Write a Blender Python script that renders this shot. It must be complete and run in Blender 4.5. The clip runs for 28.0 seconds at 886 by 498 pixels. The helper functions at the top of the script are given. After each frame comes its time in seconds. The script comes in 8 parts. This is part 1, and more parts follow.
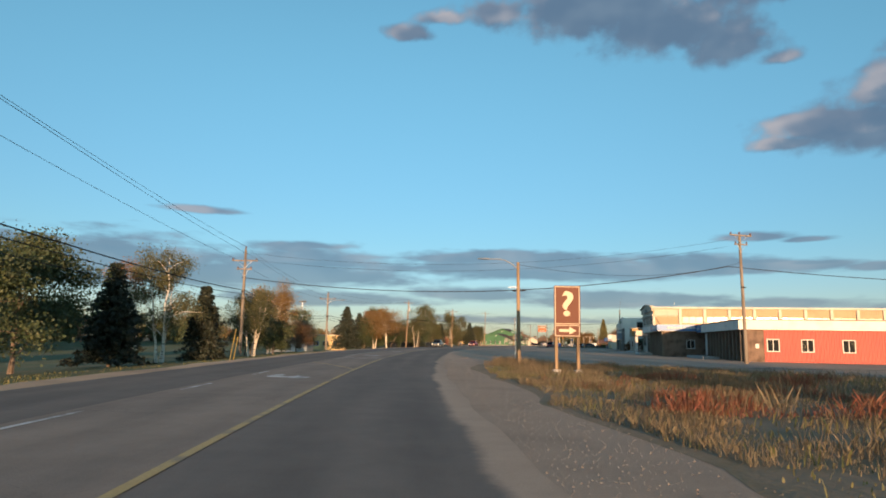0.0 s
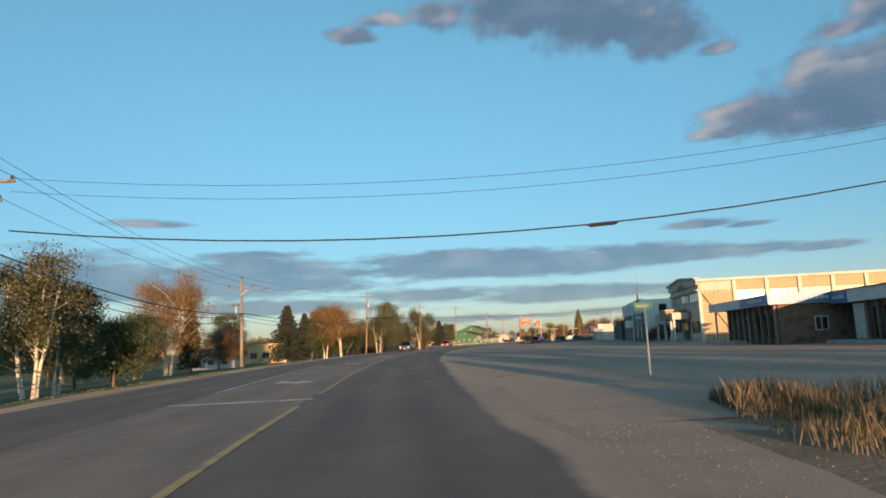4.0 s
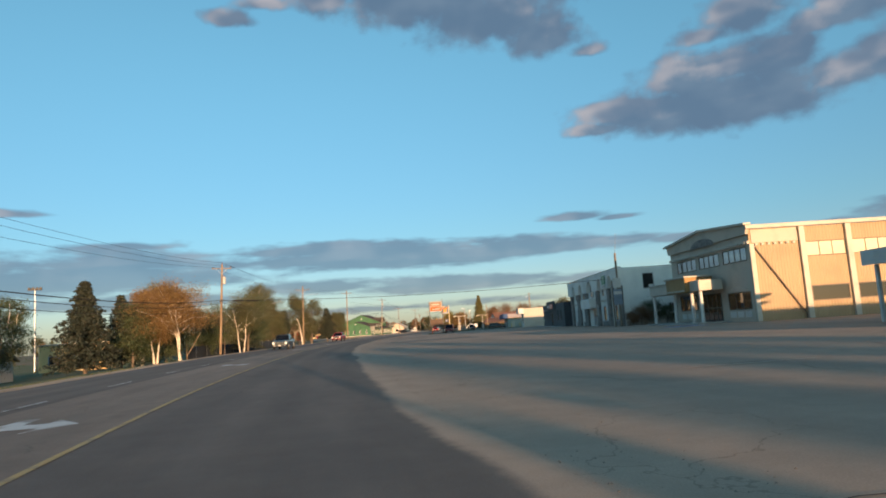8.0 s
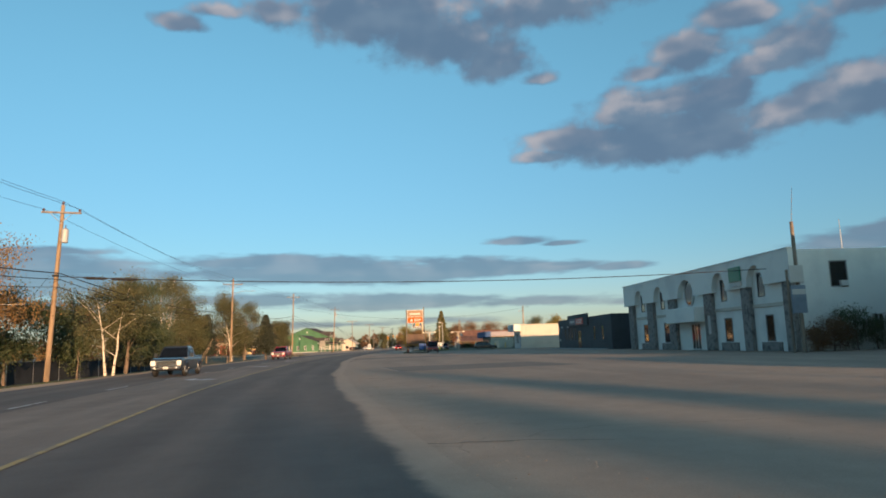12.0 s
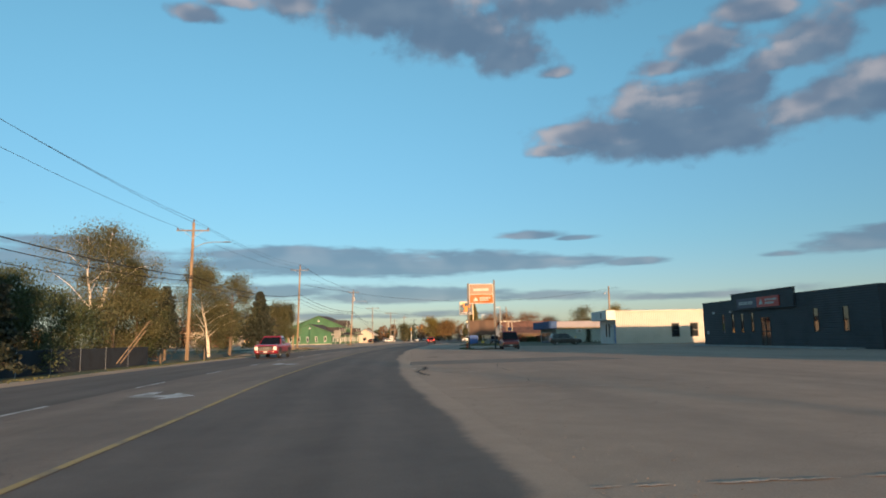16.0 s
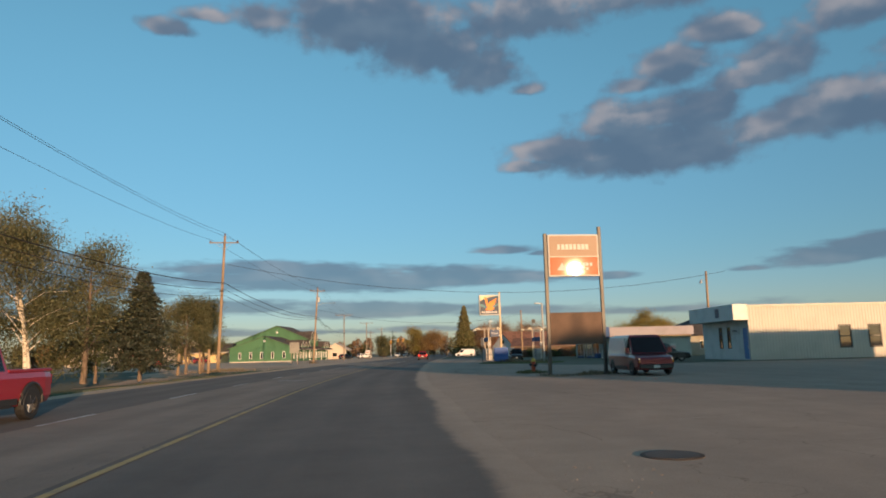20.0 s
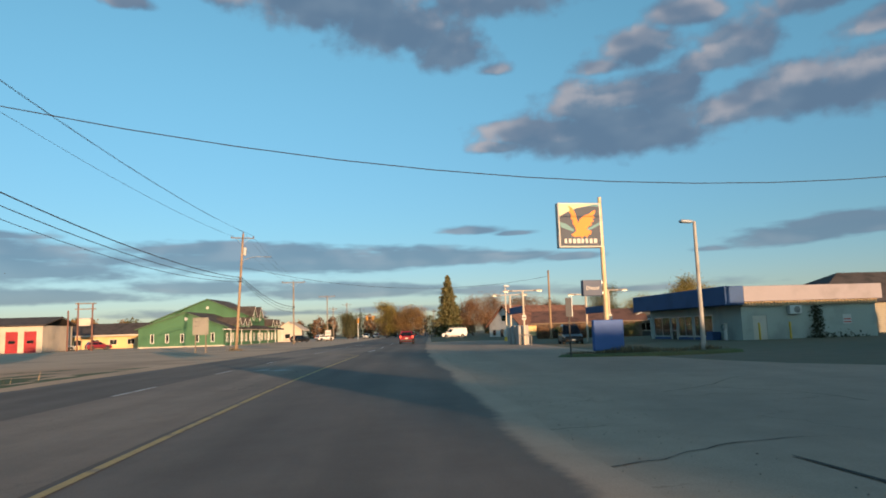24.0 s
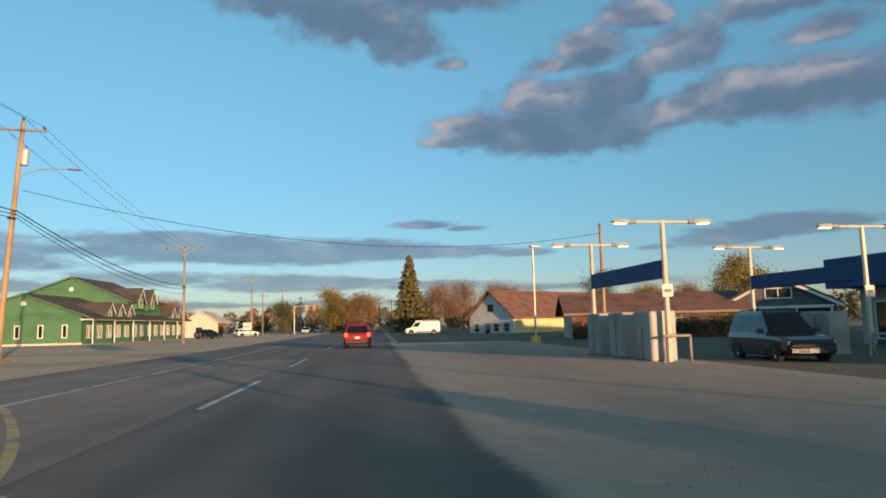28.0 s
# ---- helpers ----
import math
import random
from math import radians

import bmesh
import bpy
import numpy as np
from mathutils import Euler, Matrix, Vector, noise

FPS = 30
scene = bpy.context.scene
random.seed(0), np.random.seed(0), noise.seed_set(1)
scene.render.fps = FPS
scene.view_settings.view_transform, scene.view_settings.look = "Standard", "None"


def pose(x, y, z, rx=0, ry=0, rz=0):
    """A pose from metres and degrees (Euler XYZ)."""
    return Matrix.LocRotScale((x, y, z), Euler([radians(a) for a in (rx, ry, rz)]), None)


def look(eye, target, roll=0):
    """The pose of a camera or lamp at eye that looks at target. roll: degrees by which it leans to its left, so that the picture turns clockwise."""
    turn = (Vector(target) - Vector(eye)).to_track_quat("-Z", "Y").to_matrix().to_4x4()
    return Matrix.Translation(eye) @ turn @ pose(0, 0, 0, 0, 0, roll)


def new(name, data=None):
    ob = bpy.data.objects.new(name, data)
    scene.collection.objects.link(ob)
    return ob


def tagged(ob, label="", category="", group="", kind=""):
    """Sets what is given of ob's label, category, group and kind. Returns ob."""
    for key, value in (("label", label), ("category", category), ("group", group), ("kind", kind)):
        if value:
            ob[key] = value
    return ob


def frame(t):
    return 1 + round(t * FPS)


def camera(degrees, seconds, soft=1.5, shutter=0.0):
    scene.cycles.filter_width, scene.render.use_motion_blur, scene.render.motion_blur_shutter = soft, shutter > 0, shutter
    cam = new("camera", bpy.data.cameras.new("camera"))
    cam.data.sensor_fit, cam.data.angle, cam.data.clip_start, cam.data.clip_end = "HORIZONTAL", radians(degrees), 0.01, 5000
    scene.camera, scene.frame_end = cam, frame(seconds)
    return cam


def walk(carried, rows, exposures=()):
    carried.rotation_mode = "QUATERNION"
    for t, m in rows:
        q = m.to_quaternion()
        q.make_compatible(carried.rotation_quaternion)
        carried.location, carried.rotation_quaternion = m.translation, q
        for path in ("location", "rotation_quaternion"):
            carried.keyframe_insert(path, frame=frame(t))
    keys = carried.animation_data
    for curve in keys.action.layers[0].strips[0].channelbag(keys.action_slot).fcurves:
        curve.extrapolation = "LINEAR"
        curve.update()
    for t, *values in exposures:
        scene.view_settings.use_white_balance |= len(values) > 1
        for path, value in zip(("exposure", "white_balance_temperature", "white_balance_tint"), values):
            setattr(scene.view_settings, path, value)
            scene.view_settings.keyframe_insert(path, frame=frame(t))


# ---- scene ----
# seconds, eye x y z, yaw, pitch, lean
cam = camera(67.16, 28.0, soft=1.8, shutter=0.0)
PATH = [
    (0, 0.00, 0.00, 1.52, -0.65, 7.90, 1.00),
    (0.5, -0.34, 4.73, 1.52, -0.79, 7.61, 1.15),
    (1, -0.70, 9.41, 1.52, -0.93, 7.31, 0.96),
    (1.5, -0.95, 14.00, 1.52, -1.30, 7.36, 0.43),
    (2, -1.20, 18.63, 1.51, -1.80, 7.45, -0.39),
    (2.5, -1.50, 23.34, 1.50, -2.62, 7.80, -1.37),
    (3, -1.68, 27.88, 1.50, -3.31, 7.99, -1.82),
    (3.5, -1.76, 32.55, 1.48, -3.90, 8.05, -2.18),
    (5.5, -1.35, 53.95, 1.49, -6.67, 7.56, -3.27),
    (6, -1.14, 59.26, 1.49, -7.15, 7.58, -3.39),
    (6.5, -0.93, 64.56, 1.49, -7.76, 7.53, -3.43),
    (7, -0.71, 69.86, 1.49, -9.20, 7.35, -3.51),
    (7.5, -0.48, 75.11, 1.49, -11.51, 7.06, -3.70),
    (8, -0.28, 80.35, 1.49, -14.59, 6.67, -3.90),
    (8.5, -0.11, 85.63, 1.49, -17.34, 6.48, -3.79),
    (9, 0.08, 90.88, 1.50, -18.86, 6.59, -3.55),
    (9.5, 0.34, 96.18, 1.50, -19.27, 6.96, -3.07),
    (10, 0.72, 101.50, 1.50, -19.00, 7.37, -2.68),
    (10.5, 1.25, 106.82, 1.49, -18.80, 7.75, -2.29),
    (11, 1.85, 112.20, 1.49, -18.76, 7.96, -2.09),
    (11.5, 2.49, 117.68, 1.50, -19.01, 8.06, -1.99),
    (13.5, 4.78, 139.94, 1.50, -20.02, 8.06, -1.88),
    (14, 5.60, 145.38, 1.51, -18.47, 8.19, -1.16),
    (14.5, 6.44, 150.77, 1.51, -16.88, 8.29, -0.77),
    (15, 7.30, 156.10, 1.51, -16.31, 8.28, -0.75),
    (15.5, 8.21, 161.45, 1.51, -16.87, 8.07, -0.92),
    (16, 9.18, 166.82, 1.50, -18.25, 7.56, -1.11),
    (16.5, 10.19, 172.12, 1.49, -19.50, 7.13, -1.19),
    (17, 11.30, 177.51, 1.49, -20.32, 6.92, -1.25),
    (17.5, 12.46, 182.95, 1.48, -20.48, 6.96, -1.19),
    (18, 13.56, 188.26, 1.48, -20.61, 7.18, -1.24),
    (18.5, 14.76, 193.65, 1.47, -20.79, 7.46, -1.37),
    (19, 16.05, 199.15, 1.47, -20.96, 7.85, -1.47),
    (19.5, 17.41, 204.64, 1.46, -21.00, 8.23, -1.46),
    (20, 18.84, 210.31, 1.45, -20.58, 8.77, -1.44),
    (20.5, 20.28, 216.17, 1.45, -19.76, 9.32, -1.27),
    (22.5, 26.30, 237.91, 1.45, -21.42, 8.87, -1.91),
    (23, 27.85, 243.02, 1.46, -22.24, 8.34, -2.00),
    (23.5, 29.37, 248.14, 1.47, -22.91, 7.58, -1.97),
    (24, 31.04, 253.05, 1.48, -23.37, 7.02, -1.82),
    (24.5, 32.67, 258.07, 1.49, -23.91, 6.53, -1.62),
    (25, 34.22, 263.21, 1.50, -24.52, 6.30, -1.47),
    (25.5, 35.92, 267.77, 1.51, -24.93, 6.32, -1.30),
    (26, 37.55, 272.50, 1.50, -25.51, 6.44, -1.25),
    (26.5, 39.27, 277.10, 1.49, -26.09, 6.42, -1.15),
    (27, 41.05, 281.48, 1.49, -26.59, 6.39, -1.37),
    (27.5, 42.81, 285.93, 1.48, -27.04, 6.42, -1.21),
    (28, 44.59, 290.49, 1.49, -27.58, 6.44, -1.35),
]


def eye_pose(x, y, z, yaw, pitch, lean):
    a, b = radians(yaw), radians(pitch)
    ahead = Vector((-math.sin(a) * math.cos(b), math.cos(a) * math.cos(b), math.sin(b)))
    return look((x, y, z), Vector((x, y, z)) + ahead, lean)


# the picture darkens a little while the sunlit shop sign glares
walk(cam, [(t, eye_pose(*row)) for t, *row in PATH], ((0, 0.85), (19, 0.85), (20, 0.58), (20.6, 0.62), (22.2, 0.85), (28, 0.85)))

# ---- sky, clouds and sun ----
SUN_AZ, SUN_EL = 176.0, 4.5  # degrees clockwise from +y, and above the horizon


def math_node(tree, op, a, b=None, c=None):
    n = tree.nodes.new("ShaderNodeMath")
    n.operation = op
    for k, v in enumerate((a, b, c)):
        if v is None:
            continue
        if isinstance(v, (int, float)):
            n.inputs[k].default_value = v
        else:
            tree.links.new(v, n.inputs[k])
    return n.outputs[0]


def smooth(tree, v, lo, hi):
    n = tree.nodes.new("ShaderNodeMapRange")
    n.interpolation_type = "SMOOTHSTEP"
    tree.links.new(v, n.inputs[0])
    n.inputs[1].default_value, n.inputs[2].default_value = lo, hi
    return n.outputs[0]


# bearing, height, half width, half height in degrees, weight
CLOUDS = (
    (38.5, 15.8, 11.0, 3.2, 1.0), (35.3, 18.4, 3.6, 2.2, 1.0), (39.6, 18.6, 3.0, 1.8, 1.0), (43.2, 18.4, 3.2, 1.9, 1.0), (31.0, 16.4, 4.4, 1.6, 1.0), (28.9, 17.1, 1.4, 0.7, 0.9), (28.2, 15.4, 2.8, 0.8, 0.9), (47.5, 16.3, 4.2, 2.0, 1.0),
    (51.5, 17.2, 4.0, 2.5, 1.0), (57.5, 16.6, 6.0, 3.4, 1.0), (66, 16.5, 9, 3.5, 1.0),
    (41.0, 22.3, 4.2, 2.2, 0.95), (37.6, 21.2, 2.6, 1.0, 0.8), (44.8, 24.2, 4.0, 1.6, 0.9), (48.8, 20.9, 3.6, 2.5, 1.0), (46.0, 20.4, 2.8, 1.2, 0.9), (56.5, 23.6, 7, 2.2, 0.85), (58.4, 20.6, 4.0, 1.6, 0.85), (66, 23, 7, 2.3, 0.9),
    (13.5, 27.4, 9.5, 4.0, 0.95), (20.0, 25.0, 7.0, 3.4, 0.9), (24.6, 23.2, 4.6, 2.2, 0.8), (28.6, 21.8, 2.2, 0.8, 0.7), (5.2, 27.2, 3.6, 1.6, 0.85), (-3.2, 25.7, 2.6, 0.9, 0.75), (0.2, 26.9, 2.6, 0.8, 0.75), (29, 27.5, 8, 3.0, 0.85), (38, 28, 8, 2.5, 0.8),
    (10, 6.1, 15, 1.6, 1.0), (20, 6.1, 11, 1.2, 1.0), (2.5, 7.1, 8, 0.8, 1.0), (28.5, 6.2, 4.0, 0.5, 0.85), (34.5, 5.9, 2.6, 0.4, 0.85), (-12, 5.6, 12, 2.4, 0.95), (-25, 5.4, 13, 2.6, 0.95), (-38, 6.3, 10, 1.6, 0.9), (-11, 7.8, 5, 0.4, 0.8),
    (16, 3.5, 12, 0.9, 0.9), (4, 4.0, 9, 0.8, 0.85), (26, 3.3, 8, 0.6, 0.85), (-9, 3.3, 11, 0.9, 0.85), (40, 3.0, 9, 0.5, 0.75), (8, 1.9, 14, 0.5, 0.75), (26, 8.5, 2.8, 0.5, 0.85), (29.6, 8.1, 1.8, 0.3, 0.8), (-20, 10.2, 3.4, 0.45, 0.85),
    (50.5, 6.2, 5.0, 0.95, 1.0), (56, 6.8, 6, 1.1, 1.0), (45.4, 5.9, 1.8, 0.4, 0.8), (72, 7, 12, 1.4, 0.9), (-60, 7, 12, 1.8, 0.9),
    (-110, 14, 30, 5, 0.8), (120, 16, 25, 5, 0.8),
)


def cloud_group():
    g = bpy.data.node_groups.new("cloud_cover", "ShaderNodeTree")
    g.interface.new_socket("Bearing", in_out="INPUT", socket_type="NodeSocketFloat")
    g.interface.new_socket("Height", in_out="INPUT", socket_type="NodeSocketFloat")
    g.interface.new_socket("Cover", in_out="OUTPUT", socket_type="NodeSocketFloat")
    i, o = g.nodes.new("NodeGroupInput"), g.nodes.new("NodeGroupOutput")
    az, el = i.outputs[0], i.outputs[1]

    def cloud_noise(kx, ky, scale, detail, rough):
        comb = g.nodes.new("ShaderNodeCombineXYZ")
        g.links.new(math_node(g, "MULTIPLY", az, kx), comb.inputs[0])
        g.links.new(math_node(g, "MULTIPLY", el, ky), comb.inputs[1])
        n = g.nodes.new("ShaderNodeTexNoise")
        n.inputs["Scale"].default_value, n.inputs["Detail"].default_value, n.inputs["Roughness"].default_value = scale, detail, rough
        g.links.new(comb.outputs[0], n.inputs["Vector"])
        return math_node(g, "SUBTRACT", n.outputs[0], 0.5)

    # heaped clouds higher up, drawn out banks near the horizon
    heap = math_node(g, "ADD", math_node(g, "MULTIPLY", cloud_noise(0.22, 0.27, 1.0, 3, 0.5), 0.75), math_node(g, "MULTIPLY", cloud_noise(0.5, 0.62, 1.0, 4, 0.52), 0.62))
    bank = math_node(g, "ADD", math_node(g, "MULTIPLY", cloud_noise(0.10, 0.75, 1.0, 4, 0.5), 1.2), math_node(g, "MULTIPLY", cloud_noise(0.5, 1.6, 1.0, 4, 0.55), 0.5))
    high = smooth(g, el, 9.0, 13.0)
    ragged = math_node(g, "ADD", bank, math_node(g, "MULTIPLY", high, math_node(g, "SUBTRACT", heap, bank)))
    total = None
    for a, e, w, h, k in CLOUDS:
        u = math_node(g, "DIVIDE", math_node(g, "SUBTRACT", az, a), w)
        v0 = math_node(g, "SUBTRACT", el, e)
        v = math_node(g, "ADD", math_node(g, "DIVIDE", math_node(g, "MAXIMUM", v0, 0.0), h), math_node(g, "DIVIDE", math_node(g, "MINIMUM", v0, 0.0), h * 0.62))
        q = math_node(g, "SQRT", math_node(g, "ADD", math_node(g, "MULTIPLY", u, u), math_node(g, "MULTIPLY", v, v)))
        m = math_node(g, "MULTIPLY", math_node(g, "SUBTRACT", 1.15, q), k)
        total = m if total is None else math_node(g, "SMOOTH_MAX", total, m, 0.3)
    total = math_node(g, "MAXIMUM", total, -0.8)
    mix = math_node(g, "ADD", math_node(g, "MULTIPLY", total, 0.9), math_node(g, "MULTIPLY", ragged, 1.25))
    g.links.new(smooth(g, mix, -0.02, 0.50), o.inputs[0])
    return g


world = bpy.data.worlds.new("evening_sky")
scene.world = world
world.use_nodes = True
wt = world.node_tree
wt.nodes.clear()
sky = wt.nodes.new("ShaderNodeTexSky")
sky.sky_type = "NISHITA"
sky.sun_disc = False
sky.sun_elevation, sky.sun_rotation = radians(SUN_EL + 5.1), radians(SUN_AZ)
sky.air_density, sky.dust_density, sky.ozone_density = 1.0, 0.6, 2.2
coord = wt.nodes.new("ShaderNodeTexCoord")
sep = wt.nodes.new("ShaderNodeSeparateXYZ")
wt.links.new(coord.outputs["Generated"], sep.inputs[0])
bearing = math_node(wt, "MULTIPLY", math_node(wt, "ARCTAN2", sep.outputs[0], sep.outputs[1]), 57.2958)
height = math_node(wt, "MULTIPLY", math_node(wt, "ARCSINE", sep.outputs[2]), 57.2958)
cover_group = cloud_group()


def cover_at(d_az, d_el):
    n = wt.nodes.new("ShaderNodeGroup")
    n.node_tree = cover_group
    wt.links.new(math_node(wt, "ADD", bearing, d_az), n.inputs[0])
    wt.links.new(math_node(wt, "ADD", height, d_el), n.inputs[1])
    return n.outputs[0]


cover = cover_at(0, 0)
rim = math_node(wt, "MAXIMUM", math_node(wt, "SUBTRACT", cover, cover_at(-0.3, 0.7)), 0.0)
crown = math_node(wt, "MAXIMUM", math_node(wt, "SUBTRACT", cover, cover_at(-0.6, 1.7)), 0.0)
puff = wt.nodes.new("ShaderNodeTexNoise")
puff.inputs["Scale"].default_value, puff.inputs["Detail"].default_value = 0.2, 2
pc = wt.nodes.new("ShaderNodeCombineXYZ")
wt.links.new(bearing, pc.inputs[0])
wt.links.new(math_node(wt, "MULTIPLY", height, 1.7), pc.inputs[1])
wt.links.new(pc.outputs[0], puff.inputs["Vector"])
patchy = smooth(wt, puff.outputs[0], 0.38, 0.68)
glow = math_node(wt, "MULTIPLY", math_node(wt, "MULTIPLY_ADD", smooth(wt, height, 6.0, 14.0), 0.62, 0.38), math_node(wt, "ADD", math_node(wt, "MULTIPLY", rim, math_node(wt, "MULTIPLY_ADD", patchy, 0.10, 0.04)), math_node(wt, "MULTIPLY", crown, math_node(wt, "MULTIPLY_ADD", patchy, 0.34, 0.06))))
base_tone = wt.nodes.new("ShaderNodeMix")
base_tone.data_type = "RGBA"
wt.links.new(patchy, base_tone.inputs["Factor"])
base_tone.inputs["A"].default_value, base_tone.inputs["B"].default_value = (0.064, 0.098, 0.150, 1), (0.088, 0.124, 0.174, 1)
tone = wt.nodes.new("ShaderNodeMix")
tone.data_type = "RGBA"
wt.links.new(glow, tone.inputs["Factor"])
wt.links.new(base_tone.outputs["Result"], tone.inputs["A"])
tone.inputs["B"].default_value = (0.406, 0.341, 0.321, 1)
sky_gain = wt.nodes.new("ShaderNodeMix")
sky_gain.data_type, sky_gain.blend_type = "RGBA", "MULTIPLY"
sky_gain.inputs["Factor"].default_value = 1
wt.links.new(sky.outputs[0], sky_gain.inputs["A"])
SKY = 0.110
grade = wt.nodes.new("ShaderNodeMix")
grade.data_type = "RGBA"
wt.links.new(smooth(wt, height, 0, 30), grade.inputs["Factor"])
grade.inputs["A"].default_value, grade.inputs["B"].default_value = (SKY * 0.475, SKY * 0.63, SKY * 0.75, 1), (SKY * 0.80, SKY * 1.17, SKY * 1.06, 1)
low_air = wt.nodes.new("ShaderNodeMix")
low_air.data_type = "RGBA"
wt.links.new(smooth(wt, height, 0, 9), low_air.inputs["Factor"])
low_air.inputs["A"].default_value = (SKY * 0.62, SKY * 0.67, SKY * 0.85, 1)
wt.links.new(grade.outputs["Result"], low_air.inputs["B"])
high_air = wt.nodes.new("ShaderNodeMix")
high_air.data_type = "RGBA"
wt.links.new(smooth(wt, height, 32, 62), high_air.inputs["Factor"])
wt.links.new(low_air.outputs["Result"], high_air.inputs["A"])
high_air.inputs["B"].default_value = (SKY * 1.22, SKY * 1.08, SKY * 0.94, 1)
wt.links.new(high_air.outputs["Result"], sky_gain.inputs["B"])
over = wt.nodes.new("ShaderNodeMix")
over.data_type = "RGBA"
# low banks stand in the haze
wt.links.new(math_node(wt, "MULTIPLY", cover, math_node(wt, "MULTIPLY_ADD", smooth(wt, height, 3.0, 14.0), 0.24, 0.66)), over.inputs["Factor"])
wt.links.new(sky_gain.outputs["Result"], over.inputs["A"])
wt.links.new(tone.outputs["Result"], over.inputs["B"])
bg = wt.nodes.new("ShaderNodeBackground")
wt.links.new(over.outputs["Result"], bg.inputs[0])
bg.inputs[1].default_value = 1.0
wo = wt.nodes.new("ShaderNodeOutputWorld")
wt.links.new(bg.outputs[0], wo.inputs[0])

sun = new("sun", bpy.data.lights.new("sun", "SUN"))
sun.data.energy, sun.data.angle, sun.data.color = 5.0, radians(0.6), (1.0, 0.60, 0.32)
sa, se = radians(SUN_AZ), radians(SUN_EL)
sun_from = Vector((math.sin(sa) * math.cos(se), math.cos(sa) * math.cos(se), math.sin(se)))
sun.matrix_world = look(sun_from * 800, (0, 0, 0))

# ---- materials ----
def surface(name, base, rough=0.8, metal=0.0, vary=0.18, scale=0.6, fine=14.0, bump=0.15, other=None, blot=(0.45, 0.7), spread=0.0, stretch=(1, 1, 1), trans=0.0, emit=None, coat=0.0, ribs=None):
    """Base colour broken by broad stains and fine grain, with relief. ribs: (spacing in metres, axis) for profiled sheet."""
    m = bpy.data.materials.new(name)
    m.use_nodes = True
    t = m.node_tree
    b = t.nodes["Principled BSDF"]
    b.inputs["Roughness"].default_value, b.inputs["Metallic"].default_value = rough, metal
    b.inputs["Transmission Weight"].default_value, b.inputs["Coat Weight"].default_value = trans, coat
    if emit:
        b.inputs["Emission Color"].default_value, b.inputs["Emission Strength"].default_value = (*emit[:3], 1), emit[3]
    c = t.nodes.new("ShaderNodeTexCoord")
    mp = t.nodes.new("ShaderNodeMapping")
    mp.inputs["Scale"].default_value = stretch
    t.links.new(c.outputs["Object"], mp.inputs[0])

    def noise_at(s, detail):
        n = t.nodes.new("ShaderNodeTexNoise")
        n.inputs["Scale"].default_value, n.inputs["Detail"].default_value = s, detail
        t.links.new(mp.outputs[0], n.inputs["Vector"])
        return n.outputs[0]

    broad, grain = noise_at(scale, 5), noise_at(fine, 3)
    other = other or tuple(v * (1 - 2.0 * vary) for v in base)
    mix = t.nodes.new("ShaderNodeMix")
    mix.data_type = "RGBA"
    mix.inputs["A"].default_value, mix.inputs["B"].default_value = (*base, 1), (*other, 1)
    t.links.new(smooth(t, broad, *blot), mix.inputs["Factor"])
    hsv = t.nodes.new("ShaderNodeHueSaturation")
    t.links.new(mix.outputs["Result"], hsv.inputs["Color"])
    val = math_node(t, "MULTIPLY_ADD", grain, 2 * vary, 1 - vary)
    if spread:
        info = t.nodes.new("ShaderNodeObjectInfo")
        val = math_node(t, "ADD", val, math_node(t, "MULTIPLY_ADD", info.outputs["Random"], 2 * spread, -spread))
    t.links.new(val, hsv.inputs["Value"])
    t.links.new(hsv.outputs[0], b.inputs["Base Color"])
    high = grain
    if ribs:
        sp = t.nodes.new("ShaderNodeSeparateXYZ")
        t.links.new(c.outputs["Object"], sp.inputs[0])
        u = math_node(t, "FRACT", math_node(t, "DIVIDE", sp.outputs[ribs[1]], ribs[0]))
        w = math_node(t, "ABSOLUTE", math_node(t, "SUBTRACT", u, 0.5))
        high = math_node(t, "MULTIPLY_ADD", smooth(t, w, 0.1, 0.4), 3.0, math_node(t, "MULTIPLY", grain, 0.15))
    bp = t.nodes.new("ShaderNodeBump")
    bp.inputs["Strength"].default_value, bp.inputs["Distance"].default_value = bump, 0.03
    t.links.new(high, bp.inputs["Height"])
    t.links.new(bp.outputs[0], b.inputs["Normal"])
    return m


